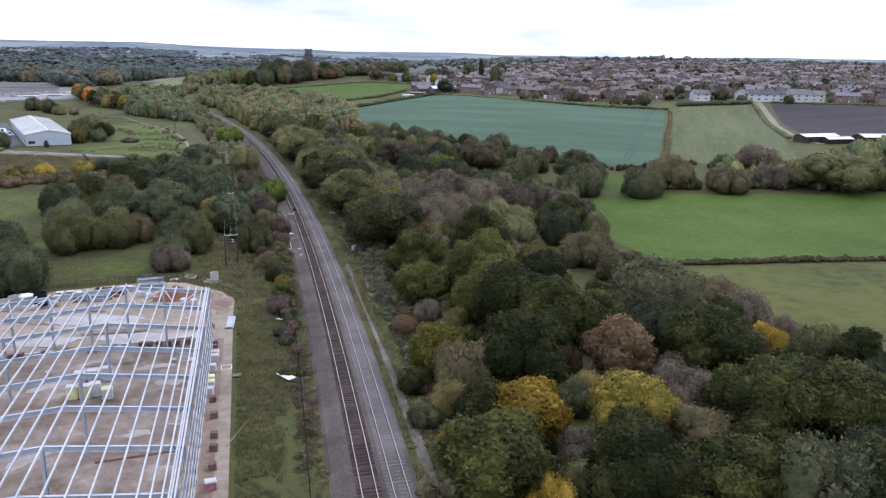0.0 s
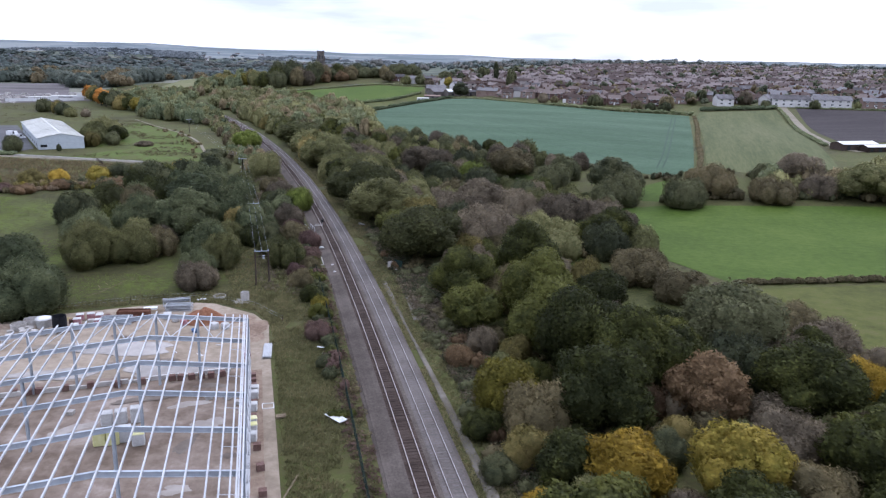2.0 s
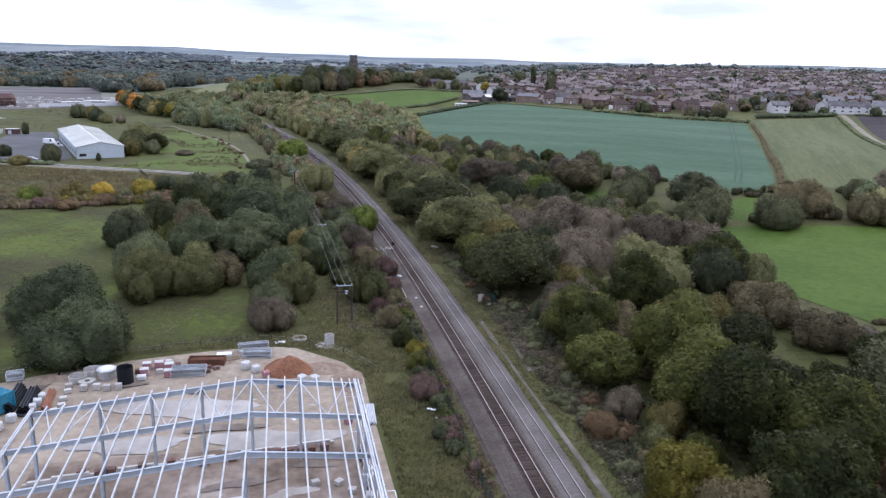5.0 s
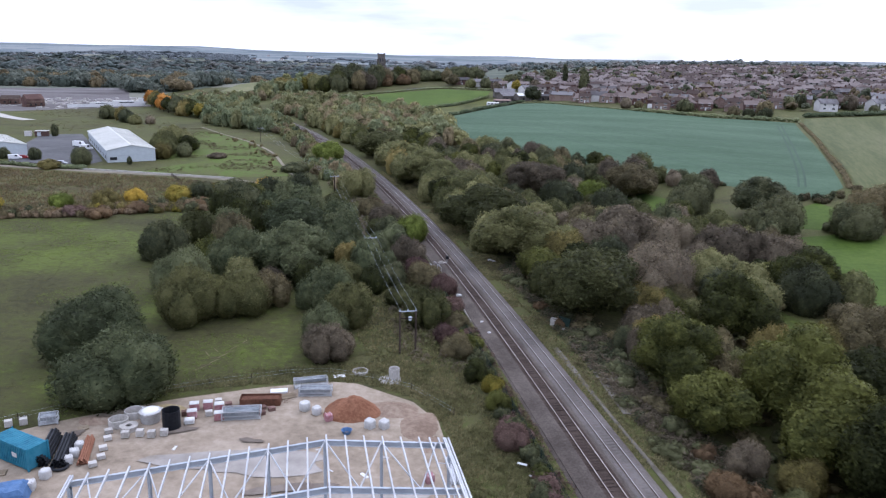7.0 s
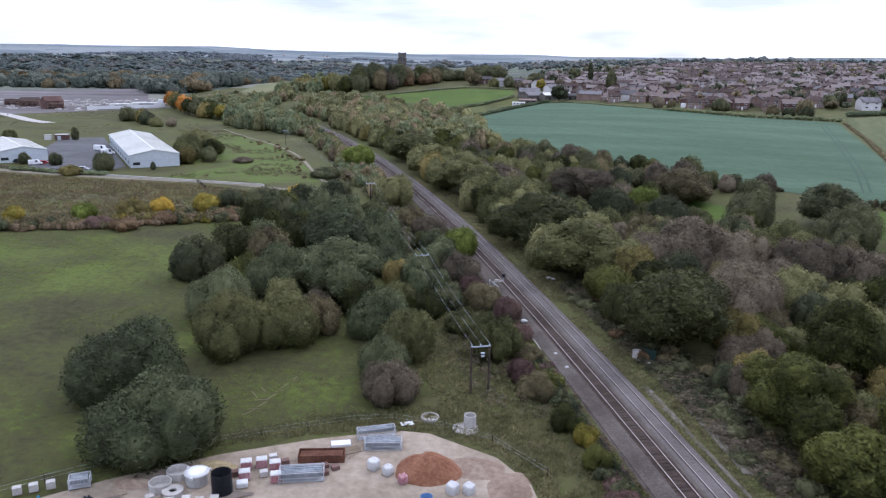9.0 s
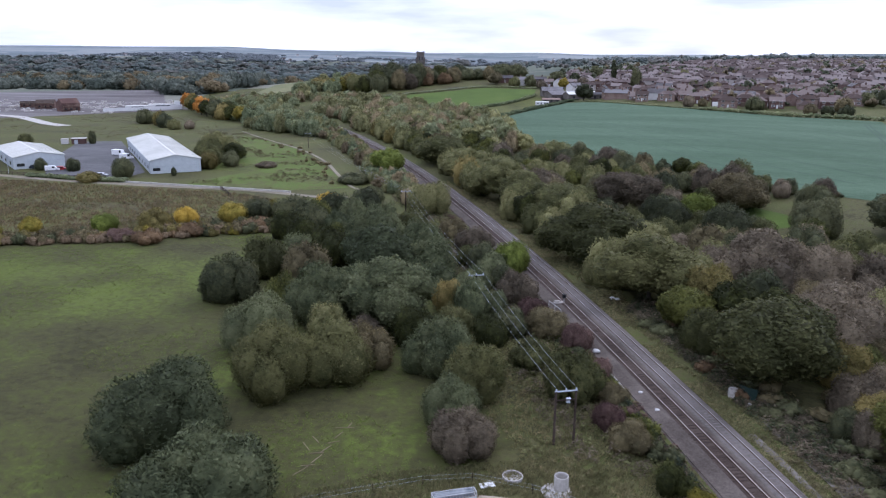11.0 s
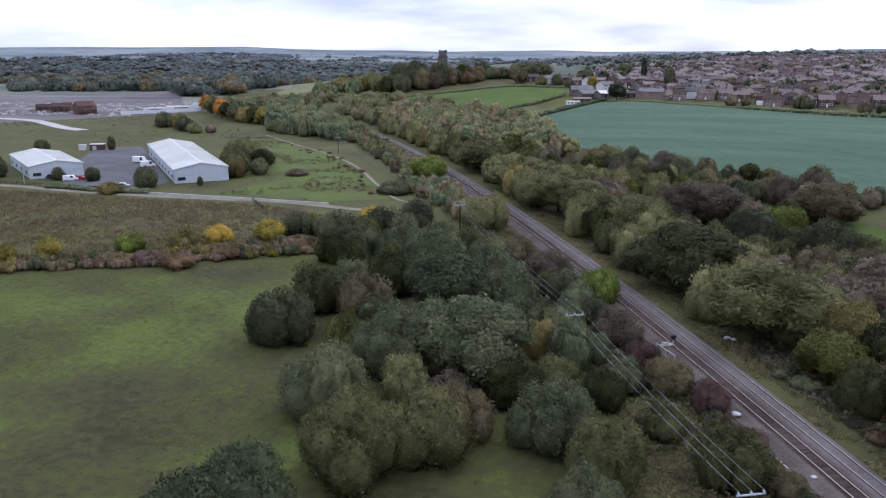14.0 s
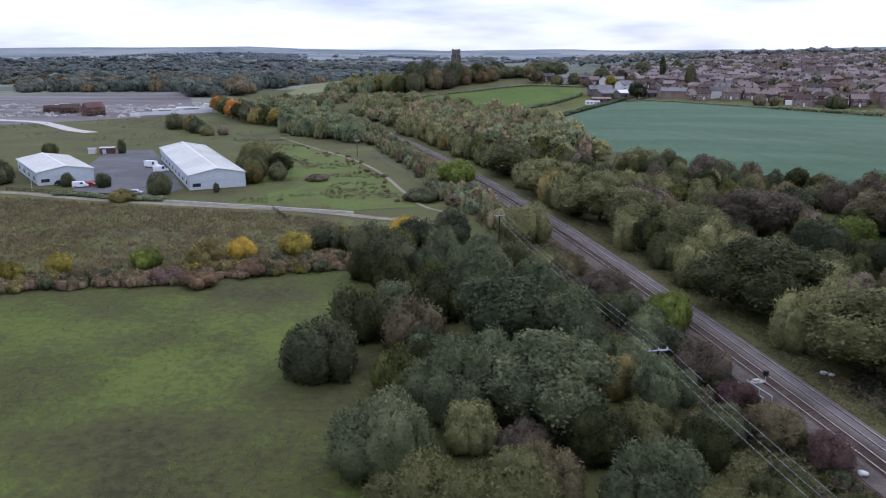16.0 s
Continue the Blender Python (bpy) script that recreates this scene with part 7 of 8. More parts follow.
VERGE = [(-12, 40), (-15, 66), (-19, 90), (-24, 116), (-30, 133), (-36, 140), (-44, 144), (-62, 139), (-80, 127), (-60, 134.5), (-47, 136.5), (-39, 132), (-35, 125), (-33.2, 118), (-25.6, 89), (-19.6, 66), (-13, 40)]
TUFT = foliage("tussock_blades", (0.069, 0.070, 0.028), (0.109, 0.106, 0.048), (0.157, 0.142, 0.069))


def tufts(name, spots, tall, mat, label, seed):
    rng = np.random.default_rng(seed)
    xy = np.repeat(np.array(spots), 5, 0) + rng.normal(size=(len(spots) * 5, 2)) * 0.16
    z = height(xy[:, 0], xy[:, 1])
    n = len(xy)
    a = rng.uniform(0, 6.3, n)
    side = np.stack([np.cos(a), np.sin(a), np.zeros(n)], 1) * 0.07
    root = np.stack([xy[:, 0], xy[:, 1], z], 1)
    tip = root + np.stack([rng.normal(size=n) * 0.16 + 0.1, rng.normal(size=n) * 0.16, tall * rng.uniform(0.5, 1.2, n)], 1)
    v = np.stack([root - side, root + side, tip], 1).reshape(-1, 3)
    f = np.arange(n * 3).reshape(-1, 3)
    ob = new(name, grid_mesh(name, v, f, mat, False))
    return tagged(ob, label, "grass", kind="stuff")


PATH_BANK = [(-125, 303), (-160, 312), (-150, 340), (-165, 352), (-190, 430), (-225, 470), (-205, 500), (-178, 448), (-150, 412), (-130, 374), (-113, 336), (-104, 312)]
scatter("bank_weeds", spots_in(PATH_BANK, 900, 71, 0.05, 0.05), (0.8, 1.95), 0.5, LEAF["brownolive"], "brown weeds in the rough pasture", "weeds", 72)
scatter("bank_weeds", spots_in([(-330, 450), (-245, 440), (-215, 470), (-240, 545), (-300, 600), (-345, 600), (-420, 530)], 700, 73, 0.0, 0.03), (1.0, 1.95), 0.5, LEAF["brownolive"], "brown weeds in the rough field", "weeds", 74)
thicket([(-107, 318), (-117, 340), (-134, 376), (-154, 413), (-180, 449)], 26, 4.5, (1.6, 3.2), (0.8, 1.8), LEAF["brownolive"], "brown-green scrub beside the dirt path", 75)
tufts("tussock_grass", spots_in(VERGE, 7500, 41, -0.5, 0.2), 0.42, TUFT, "long rough tussock grass on the verge", 51)
tufts("tussock_grass", spots_in(POLE_BANK, 5000, 44, -0.6, 0.2), 0.5, TUFT, "long rough grass by the poles", 53)
tufts("tussock_grass", spots_in(RIGHT_BANK, 4500, 45, -0.3, 0.1), 0.35, TUFT, "rough grass on the railway verge", 54)
TUFT_GREEN = foliage("lush_blades", (0.058, 0.088, 0.014), (0.088, 0.132, 0.022), (0.122, 0.165, 0.034))
tufts("tussock_grass", spots_in([(-215, 205), (-168, 221), (-137, 231), (-112, 244), (-95, 238), (-66, 188), (-48, 165), (-60, 137), (-90, 115), (-120, 100), (-200, 160)], 13000, 42, 0.08, 0.035), 0.17, TUFT_GREEN, "bright green grass patches in the meadow", 52)


tufts("tussock_grass", spots_in(NEAR_VERGE, 5000, 46, -0.25, 0.1), 0.3, TUFT, "dull rough grass along the edge of the ballast", 59)
STALK = foliage("dead_stalks", (0.075, 0.058, 0.030), (0.130, 0.104, 0.052), (0.190, 0.160, 0.080))
tufts("dead_stalks", spots_in(SCRUB_AREA, 9000, 47, -0.3, 0.05), 0.9, STALK, "tall dead weed stalks over the rough field", 55)
tufts("tussock_grass", spots_in(SCRUB_AREA, 7000, 48, -0.2, 0.04), 0.55, TUFT, "yellowish tussock grass in the rough field", 56)


MEADOW_AREA = [(-215, 205), (-168, 221), (-137, 231), (-112, 244), (-95, 238), (-70, 188), (-50, 168), (-60, 139), (-90, 117), (-120, 100), (-200, 160)]
tufts("tussock_grass", spots_in(MEADOW_AREA, 9000, 49, -0.4, 0.06), 0.2, TUFT, "short dull tussocks over the grazed meadow", 57)


SCRAPS = [(-70.5, 138.4, 62, 2.4), (-70.0, 139.6, 20, 1.6), (-69.4, 141.0, 70, 2.0), (-69.8, 142.2, 15, 1.8), (-68.9, 143.2, 66, 2.2), (-68.4, 144.8, 30, 1.5), (-68.2, 146.4, 72, 2.0), (-67.9, 148.3, 10, 2.2), (-71.3, 143.6, 125, 2.2), (-70.6, 145.2, 128, 1.8), (-67.4, 149.0, 80, 1.4)]
for x, y, turn, long in SCRAPS:
    lath = part("timber_lath", Shape().box(0, 0, 0, long, 0.09, 0.04), PALLET_WOOD)
    lath.matrix_basis = pose(x, y, gz(x, y) + 0.085, 0, 1.5, turn)
    tagged(lath, "weathered pale timber lath lying in the grass", "timber", "laths in the meadow")


# ---- lineside equipment
rail_fence = thing("mesh_fence", "dark green mesh fence along the railway", "fence")
y = 44.0
posts = []
while y < 215:
    p = beside(y, -5.8)
    posts.append(p)
    part("post", Shape().beam((p.x, p.y, -0.2), (p.x, p.y, 1.75), 0.07, 0.07), GREEN_MESH, rail_fence)
    y += 3.0
for p, q in zip(posts, posts[1:]):
    net = Shape()
    for z in (0.15, 0.55, 0.95, 1.35, 1.7):
        net.beam((p.x, p.y, z), (q.x, q.y, z), 0.025, 0.025)
    for i in range(1, 10):
        r = p.lerp(q, i / 10)
        net.beam((r.x, r.y, 0.1), (r.x, r.y, 1.72), 0.02, 0.02)
    part("net", net, GREEN_MESH, rail_fence)


def power_pole(name, x, y, tall, double, turn, label):
    """A timber pole, single or a pair, with a crossarm and three insulators."""
    ob = thing(name, label, "power pole", (x, y, gz(x, y)), turn, "power line poles")
    for px in ((-1.2, 1.2) if double else (0.0,)):
        part("post", Shape().tube((px, 0, -0.4), (px, 0, tall), 0.17, 0.13, 8), TIMBER_DARK, ob)
    if double:
        part("brace", Shape().beam((-1.2, 0, tall - 1.1), (1.2, 0, tall - 1.1), 0.1, 0.12), TIMBER_DARK, ob)
        part("switch_box", Shape().box(0.35, 0.12, tall - 1.5, 0.4, 0.3, 0.5).box(0.35, 0.12, tall - 1.0, 0.5, 0.36, 0.05), GREY_STEEL, ob)
    part("crossarm", Shape().beam((-1.35, 0, tall), (1.35, 0, tall), 0.12, 0.14), GREY_STEEL, ob, "grey steel crossarm")
    for px in (-1.2, 0, 1.2):
        part("insulator", Shape().lathe([(0.05, 0.08), (0.11, 0.14), (0.05, 0.2), (0.11, 0.26), (0.04, 0.36), (0.01, 0.38)], 8, (px, 0, tall)), GREY_STEEL, ob)
    return ob


POLES = ((-42.0, 147.6, 6.6, True), (-54.6, 191.6, 6.8, False), (-78.3, 270.0, 6.8, False), (-146.0, 416.0, 7.0, False))
for i, (x, y, tall, double) in enumerate(POLES):
    a, b = POLES[max(i - 1, 0)], POLES[min(i + 1, len(POLES) - 1)]
    turn = math.degrees(math.atan2(b[1] - a[1], b[0] - a[0])) - 90
    power_pole("power_pole", x, y, tall, double, turn, "twin-post timber power pole with a galvanised crossarm" if double else "single timber power pole with a crossarm")
for a, b in zip(POLES, POLES[1:]):
    da = math.atan2(b[1] - a[1], b[0] - a[0]) - math.pi / 2
    for off in (-1.2, 0, 1.2):
        s = Shape()
        pts = []
        for i in range(11):
            t = i / 10
            x, y = a[0] + (b[0] - a[0]) * t + math.cos(da) * off, a[1] + (b[1] - a[1]) * t + math.sin(da) * off
            za, zb = gz(a[0], a[1]) + a[2] + 0.38, gz(b[0], b[1]) + b[2] + 0.38
            pts.append((x, y, za + (zb - za) * t - 0.012 * math.hypot(b[0] - a[0], b[1] - a[1]) * 4 * t * (1 - t)))
        for p, q in zip(pts, pts[1:]):
            s.tube(p, q, 0.011, n=4, caps=False)
        tagged(part("power_cable", s, GREY_STEEL), "thin grey overhead power cable", "cable", "power cables")

ring((-18.9, 163.0, gz(-18.9, 163)), 0.62, 1.25, "white concrete drum beside the railway")
gate = part("barrier", Shape().box(0, 0, 0, 2.4, 0.06, 1.9).box(0, -0.03, 0.9, 2.4, 0.12, 0.08).box(-1.17, 0, 0, 0.08, 0.12, 1.95).box(1.17, 0, 0, 0.08, 0.12, 1.95), GREEN_MESH)
gate.matrix_basis = pose(-17.5, 161.9, gz(-17.5, 161.9), -14, 0, -40)
tagged(gate, "dark mesh panel leaning by the drum", "fence panel")
for x, y, r, label in ((-17.5, 160.6, 0.35, "white stone beside the railway"), (-35.5, 175.9, 0.6, "white bag dropped by the track"), (-34.2, 175.6, 0.25, "white litter by the track"), (-31.0, 162.2, 0.35, "yellowish bag by the track"), (-29.7, 157.2, 0.35, "yellowish bag by the track"), (-29.9, 203.0, 0.55, "pale bags dumped on the verge"), (-29.0, 202.6, 0.45, "pale bags dumped on the verge"), (-18.2, 168.3, 0.25, "white scrap on the verge")):
    v = ICO2[0] * (1 + 0.18 * np.sin(ICO2[0] @ np.array([[3.0, 1, 2], [1, 4, 1], [2, 1, 3]])).mean(1))[:, None] * [r, r * 0.8, r * 0.5] + [x, y, gz(x, y) + 0.12 + r * 0.35]
    tagged(new("litter_bag", grid_mesh("litter_bag", v, ICO2[1], BAG_WHITE)), label, "litter")
signal = thing("ground_signal", "small dark trackside signal on a grey base", "signal", (*beside(198.6, -0.9), 0.45), 20)
part("base", Shape().box(-0.6, 0, 0, 1.9, 0.8, 0.12).box(-0.9, 0.05, 0.12, 0.9, 0.5, 0.3), CONCRETE, signal, "grey base plate")
part("post", Shape().tube((0.4, 0, 0), (0.4, 0, 1.0), 0.06, n=6), GREY_STEEL, signal)
part("head", Shape().box(0.4, 0, 0.85, 0.6, 0.4, 0.75).box(0.4, -0.26, 1.5, 0.66, 0.2, 0.05), BLACK_PLASTIC, signal, "black signal head")
stair = thing("handrail", "pale tubular handrail beside the railway", "handrail", (-41.5, 194.5, 0), 22)
for x in (-0.7, 0.7):
    part("rail", Shape().tube((x, -2.6, 1.1), (x, 2.6, 1.1), 0.05, n=6), GALVANISED, stair)
    for yy in (-2.5, 0, 2.5):
        part("post", Shape().tube((x, yy, 0), (x, yy, 1.1), 0.04, n=6), GALVANISED, stair)
trough2 = thing("kerb_frame", "pale concrete kerb frame beside the cess", "kerb", (-33.2, 164.0, 0.1), 14)
for a, b in (((0, -1.5), (0, 4.5)), ((-1.4, -1.5), (0, -1.5)), ((-1.4, -1.5), (-1.4, -3.4))):
    part("kerb", Shape().beam((*a, 0.12), (*b, 0.12), 0.14, 0.22), CONCRETE, trough2)


# ---- industrial sheds and vehicles
def shed(x, y, turn, wide, long, eave, ridge, label, bays):
    """Origin at the near left corner; x runs along the gable, y along the eaves."""
    ob = thing("industrial_unit", label, "industrial building", (x, y, gz(x, y)), turn, "industrial units")
    t = 0.25
    part("gable_wall", Shape().add([(0, 0, 0), (wide, 0, 0), (wide, 0, eave), (wide / 2, 0, ridge), (0, 0, eave), (0, t, 0), (wide, t, 0), (wide, t, eave), (wide / 2, t, ridge), (0, t, eave)], [(0, 1, 2, 3, 4), (9, 8, 7, 6, 5), (0, 4, 9, 5), (1, 6, 7, 2)]), CLADDING, ob, "pale blue-grey clad gable")
    part("gable_wall", Shape().add([(0, long, 0), (wide, long, 0), (wide, long, eave), (wide / 2, long, ridge), (0, long, eave), (0, long - t, 0), (wide, long - t, 0), (wide, long - t, eave), (wide / 2, long - t, ridge), (0, long - t, eave)], [(4, 3, 2, 1, 0), (5, 6, 7, 8, 9)]), CLADDING, ob)
    for px in (t / 2, wide - t / 2):
        part("side_wall", Shape().box(px, long / 2, 0, t, long - 2 * t, eave), CLADDING, ob)
    for a, b in (((-0.35, eave - 0.05), (wide / 2, ridge + 0.12)), ((wide + 0.35, eave - 0.05), (wide / 2, ridge + 0.12))):
        s = Shape()
        n = int(long / 1.0)
        s.add([(a[0], -0.3, a[1]), (a[0], long + 0.3, a[1]), (b[0], long + 0.3, b[1]), (b[0], -0.3, b[1]), (a[0], -0.3, a[1] - 0.18), (a[0], long + 0.3, a[1] - 0.18), (b[0], long + 0.3, b[1] - 0.18), (b[0], -0.3, b[1] - 0.18)], [(0, 1, 2, 3), (7, 6, 5, 4), (0, 4, 5, 1), (0, 3, 7, 4), (1, 5, 6, 2)])
        for i in range(n):
            yy = (i + 0.5) * long / n
            s.beam((a[0], yy, a[1] + 0.02), (b[0], yy, b[1] + 0.02), 0.07, 0.06)
        part("roof", s, ROOF_SHEET, ob, "pale ribbed metal roof sheet")
    part("ridge_cap", Shape().beam((wide / 2, -0.35, ridge + 0.18), (wide / 2, long + 0.35, ridge + 0.18), 0.5, 0.06), WHITE_PAINT, ob)
    for i in range(bays):
        yy = (i + 0.5) * long / bays
        part("roller_door", Shape().box(-0.03, yy - 1.2, 0, 0.1, 3.2, 3.3), GREY_STEEL, ob, "grey roller door")
        part("window", Shape().box(-0.04, yy + 2.2, 1.0, 0.1, 2.2, 1.3), GLASS_DARK, ob, "dark window")
        part("lintel", Shape().box(-0.12, yy + 0.3, 3.5, 0.3, 6.4, 0.12), GREY_STEEL, ob)
    part("window", Shape().box(2.2, -0.05, 1.0, 2.6, 0.1, 1.1), GLASS_DARK, ob, "dark window band")
    part("plinth_band", Shape().box(wide / 2, -0.04, 2.6, wide * 0.99, 0.06, 0.09), GREY_STEEL, ob)
    part("gutter", Shape().beam((-0.4, -0.3, eave - 0.16), (-0.4, long + 0.3, eave - 0.16), 0.16, 0.14), GREY_STEEL, ob)
    return ob


shed(-181.3, 329.8, 33, 18, 82, 5.0, 6.7, "long pale blue metal-clad industrial unit", 9)
shed(-235.2, 331.4, 43.5, 17.5, 42, 4.6, 6.0, "pale blue metal-clad industrial unit with a low roof", 4)
hut = thing("substation", "small brown brick substation with a flat roof", "substation", (-258, 413, 0), 20)
part("wall", Shape().box(0, 0, 0, 6, 4, 2.6), BRICK, hut)
part("roof", Shape().box(0, 0, 2.6, 6.4, 4.4, 0.2), CONCRETE, hut)
part("door", Shape().box(-1, -2.03, 0, 1.6, 0.06, 2.1), GREY_STEEL, hut)
hut2 = thing("substation", "small pale kiosk beside the yard", "substation", (-264, 411, 0), 20)
part("wall", Shape().box(0, 0, 0, 3, 2.6, 2.4), RENDER_WALL, hut2)
part("roof", Shape().box(0, 0, 2.4, 3.3, 2.9, 0.15), CONCRETE, hut2)


def car(x, y, turn, mat, label, long=4.3, wide=1.75, tall=1.45, van=False):
    ob = thing("van" if van else "car", label, "van" if van else "car", (x, y, gz(x, y) + 0.1), turn, "parked vehicles")
    L, W, H = long / 2, wide / 2, tall
    if van:
        side = [(-L, 0.35), (L, 0.35), (L, 0.95), (L - 0.9, 1.15), (L - 1.5, H), (-L, H)]
    else:
        side = [(-L, 0.3), (L, 0.3), (L, 0.75), (L - 1.0, 0.92), (L - 1.7, H), (-L + 0.9, H), (-L + 0.2, 0.95), (-L, 0.9)]
    n = len(side)
    s = Shape().add([(px, -W, pz) for px, pz in side] + [(px, W, pz) for px, pz in side], [tuple(range(n)), tuple(range(2 * n - 1, n - 1, -1))] + [(i, i + n, (i + 1) % n + n, (i + 1) % n) for i in range(n)])
    part("body", s, mat, ob)
    part("windscreen", Shape().add([(L - 1.02, -W * 0.9, side[3][1] + 0.05), (L - 1.02, W * 0.9, side[3][1] + 0.05), (side[4][0] + 0.03, W * 0.82, H - 0.08), (side[4][0] + 0.03, -W * 0.82, H - 0.08)], [(0, 1, 2, 3)]), GLASS_DARK, ob)
    for w in (-1, 1):
        part("side_window", Shape().box((-0.25 if not van else L - 1.95), w * (W + 0.005), side[3][1] + 0.06, 1.9 if not van else 0.9, 0.03, H - side[3][1] - 0.18), GLASS_DARK, ob)
        for px in (-L + 0.85, L - 0.85):
            wheel = part("wheel", Shape().tube((px, w * (W - 0.18), 0.3), (px, w * (W + 0.03), 0.3), 0.33, n=14), RUBBER, ob)
            part("rim", Shape().tube((px, w * (W + 0.02), 0.3), (px, w * (W + 0.05), 0.3), 0.19, n=10), CAR_SILVER, wheel)
        part("headlight", Shape().box(L - 0.02, w * (W - 0.25), 0.62, 0.08, 0.32, 0.16), WHITE_PAINT, ob)
    return ob


car(-217.8, 375.6, -8, CAR_WHITE, "white panel van parked in the yard", 6.0, 2.0, 2.5, True)
car(-209.0, 365.0, 35, CAR_WHITE, "white panel van parked by the doors", 5.4, 1.95, 2.3, True)
car(-219.5, 330.3, 25, CAR_WHITE, "white van parked at the yard entrance", 4.8, 1.9, 1.9, True)
car(-217.4, 332.6, 25, CAR_RED, "red car parked beside a white van")
car(-228.2, 333.8, 5, CAR_DARK, "black car parked by the unit", 4.6, 1.8, 1.6)
car(-195.0, 320.8, 8, CAR_SILVER, "silver car parked at the yard edge")
car(-192.5, 352.0, 45, CAR_DARK, "dark car parked by the doors")
car(-212.0, 384.0, 60, CAR_DARK, "dark car parked by the far doors")
lamp = thing("lamp_post", "slender grey lamp post by the access road", "lamp post", (-231, 322, 0), 0)
part("post", Shape().tube((0, 0, 0), (0, 0, 6.0), 0.09, 0.06, 8), GREY_STEEL, lamp)
part("lantern", Shape().box(0.3, 0, 5.95, 0.8, 0.2, 0.12), GREY_STEEL, lamp)
for x0, y0, x1, y1 in ((-144, 302.5, -136, 290), (-240, 322, -190, 313)):
    f = thing("rail_fence", "dark timber fence beside the access road", "fence")
    n = int(math.hypot(x1 - x0, y1 - y0) / 2.4)
    for i in range(n + 1):
        x, y = x0 + (x1 - x0) * i / n, y0 + (y1 - y0) * i / n
        part("post", Shape().box(x, y, -0.1, 0.14, 0.14, 1.4), TIMBER_DARK, f)
    for z in (0.5, 0.9, 1.25):
        part("rail", Shape().beam((x0, y0, z), (x1, y1, z), 0.05, 0.16), TIMBER_DARK, f)
kerb = Shape()
for i in range(30):
    a, b = Vector((-190.5, 312.5)).lerp(Vector((-120, 300.6)), i / 30), Vector((-190.5, 312.5)).lerp(Vector((-120, 300.6)), (i + 0.97) / 30)
    kerb.beam((a.x, a.y, 0.3), (b.x, b.y, 0.3), 0.35, 0.65)
tagged(part("roadside_wall", kerb, CONCRETE), "low pale block wall along the access road", "wall")

# ---- far building site
for x, y, turn, h in ((-388, 618, 60, 9.5), (-420, 640, 20, 7.0), (-440, 650, 30, 5)):
    ob = thing("unfinished_house", "red brick house shell under construction", "house", (x, y, gz(x, y)), turn, "house shells")
    part("wall", Shape().add([(-7, -4, 0), (7, -4, 0), (7, 4, 0), (-7, 4, 0), (-7, -4, h * 0.65), (7, -4, h * 0.65), (7, 4, h * 0.65), (-7, 4, h * 0.65), (7, 0, h), (-7, 0, h)], [(0, 1, 5, 4), (2, 3, 7, 6), (1, 2, 6, 8, 5), (3, 0, 4, 9, 7)]), BRICK, ob)
    part("roof", Shape().add([(-7, -4.2, h * 0.65), (7, -4.2, h * 0.65), (7, 0, h + 0.1), (-7, 0, h + 0.1), (-7, 4.2, h * 0.65), (7, 4.2, h * 0.65)], [(0, 1, 2, 3), (3, 2, 5, 4)]), BRICK if h > 7 else TIMBER_DARK, ob)
    for wx in (-4, 0, 4):
        part("window", Shape().box(wx, -4.02, 1.2, 1.5, 0.1, 1.4), GLASS_DARK, ob)
    part("scaffold", Shape().beam((-7.5, -5.2, 2.2), (7.5, -5.2, 2.2), 0.9, 0.08).beam((-7.5, -5.2, 4.2), (7.5, -5.2, 4.2), 0.9, 0.08).tube((-7, -5.6, 0), (-7, -5.6, 5.5), 0.06, n=5).tube((0, -5.6, 0), (0, -5.6, 5.5), 0.06, n=5).tube((7, -5.6, 0), (7, -5.6, 5.5), 0.06, n=5), PALLET_WOOD, ob)
hoard = thing("site_hoarding", "long white hoarding round the building site", "hoarding")
for i in range(24):
    a, b = Vector((-352, 603)).lerp(Vector((-309, 642)), i / 24), Vector((-352, 603)).lerp(Vector((-309, 642)), (i + 0.98) / 24)
    part("panel", Shape().beam((a.x, a.y, 1.2), (b.x, b.y, 1.2), 0.08, 2.4), WHITE_PAINT, hoard)
rng = random.Random(9)
bits = Shape()
for i in range(260):
    x, y = rng.uniform(-560, -330), rng.uniform(600, 720)
    bits.box(x, y, gz(x, y), rng.uniform(1, 7), rng.uniform(0.8, 3), rng.uniform(0.3, 1.6), rng.uniform(0, 180))
tagged(part("site_materials", bits, CONCRETE), "pale stacks of building materials and foundations", "building materials", kind="stuff")
for x, y, a, b, h in ((-318, 668, 16, 6, 4.0), (-334, 662, 22, 8, 2.2), (-352, 655, 18, 7, 1.6)):
    ob = thing("site_cabin", "white flat-roofed portable site cabin", "cabin", (x, y, gz(x, y)), 22, "site cabins")
    part("body", Shape().box(0, 0, 0.1, a, b, h), WHITE_PAINT, ob)
    part("roof", Shape().box(0, 0, h + 0.1, a + 0.3, b + 0.3, 0.12), ROOF_SHEET, ob)
    part("window", Shape().box(0, -b / 2 - 0.02, h * 0.45, a * 0.5, 0.06, h * 0.3), GLASS_DARK, ob)


# ---- church, farm, town
church = thing("church", "weathered stone church with a square tower", "church", (-150, 866, gz(-150, 866)), 14)
W, H = 3.6, 24.0
part("tower", Shape().box(0, 0, -1, 2 * W, 2 * W, H + 1).box(0, 0, H, 2 * W + 0.5, 2 * W + 0.5, 0.5), STONE, church, "dark square stone tower")
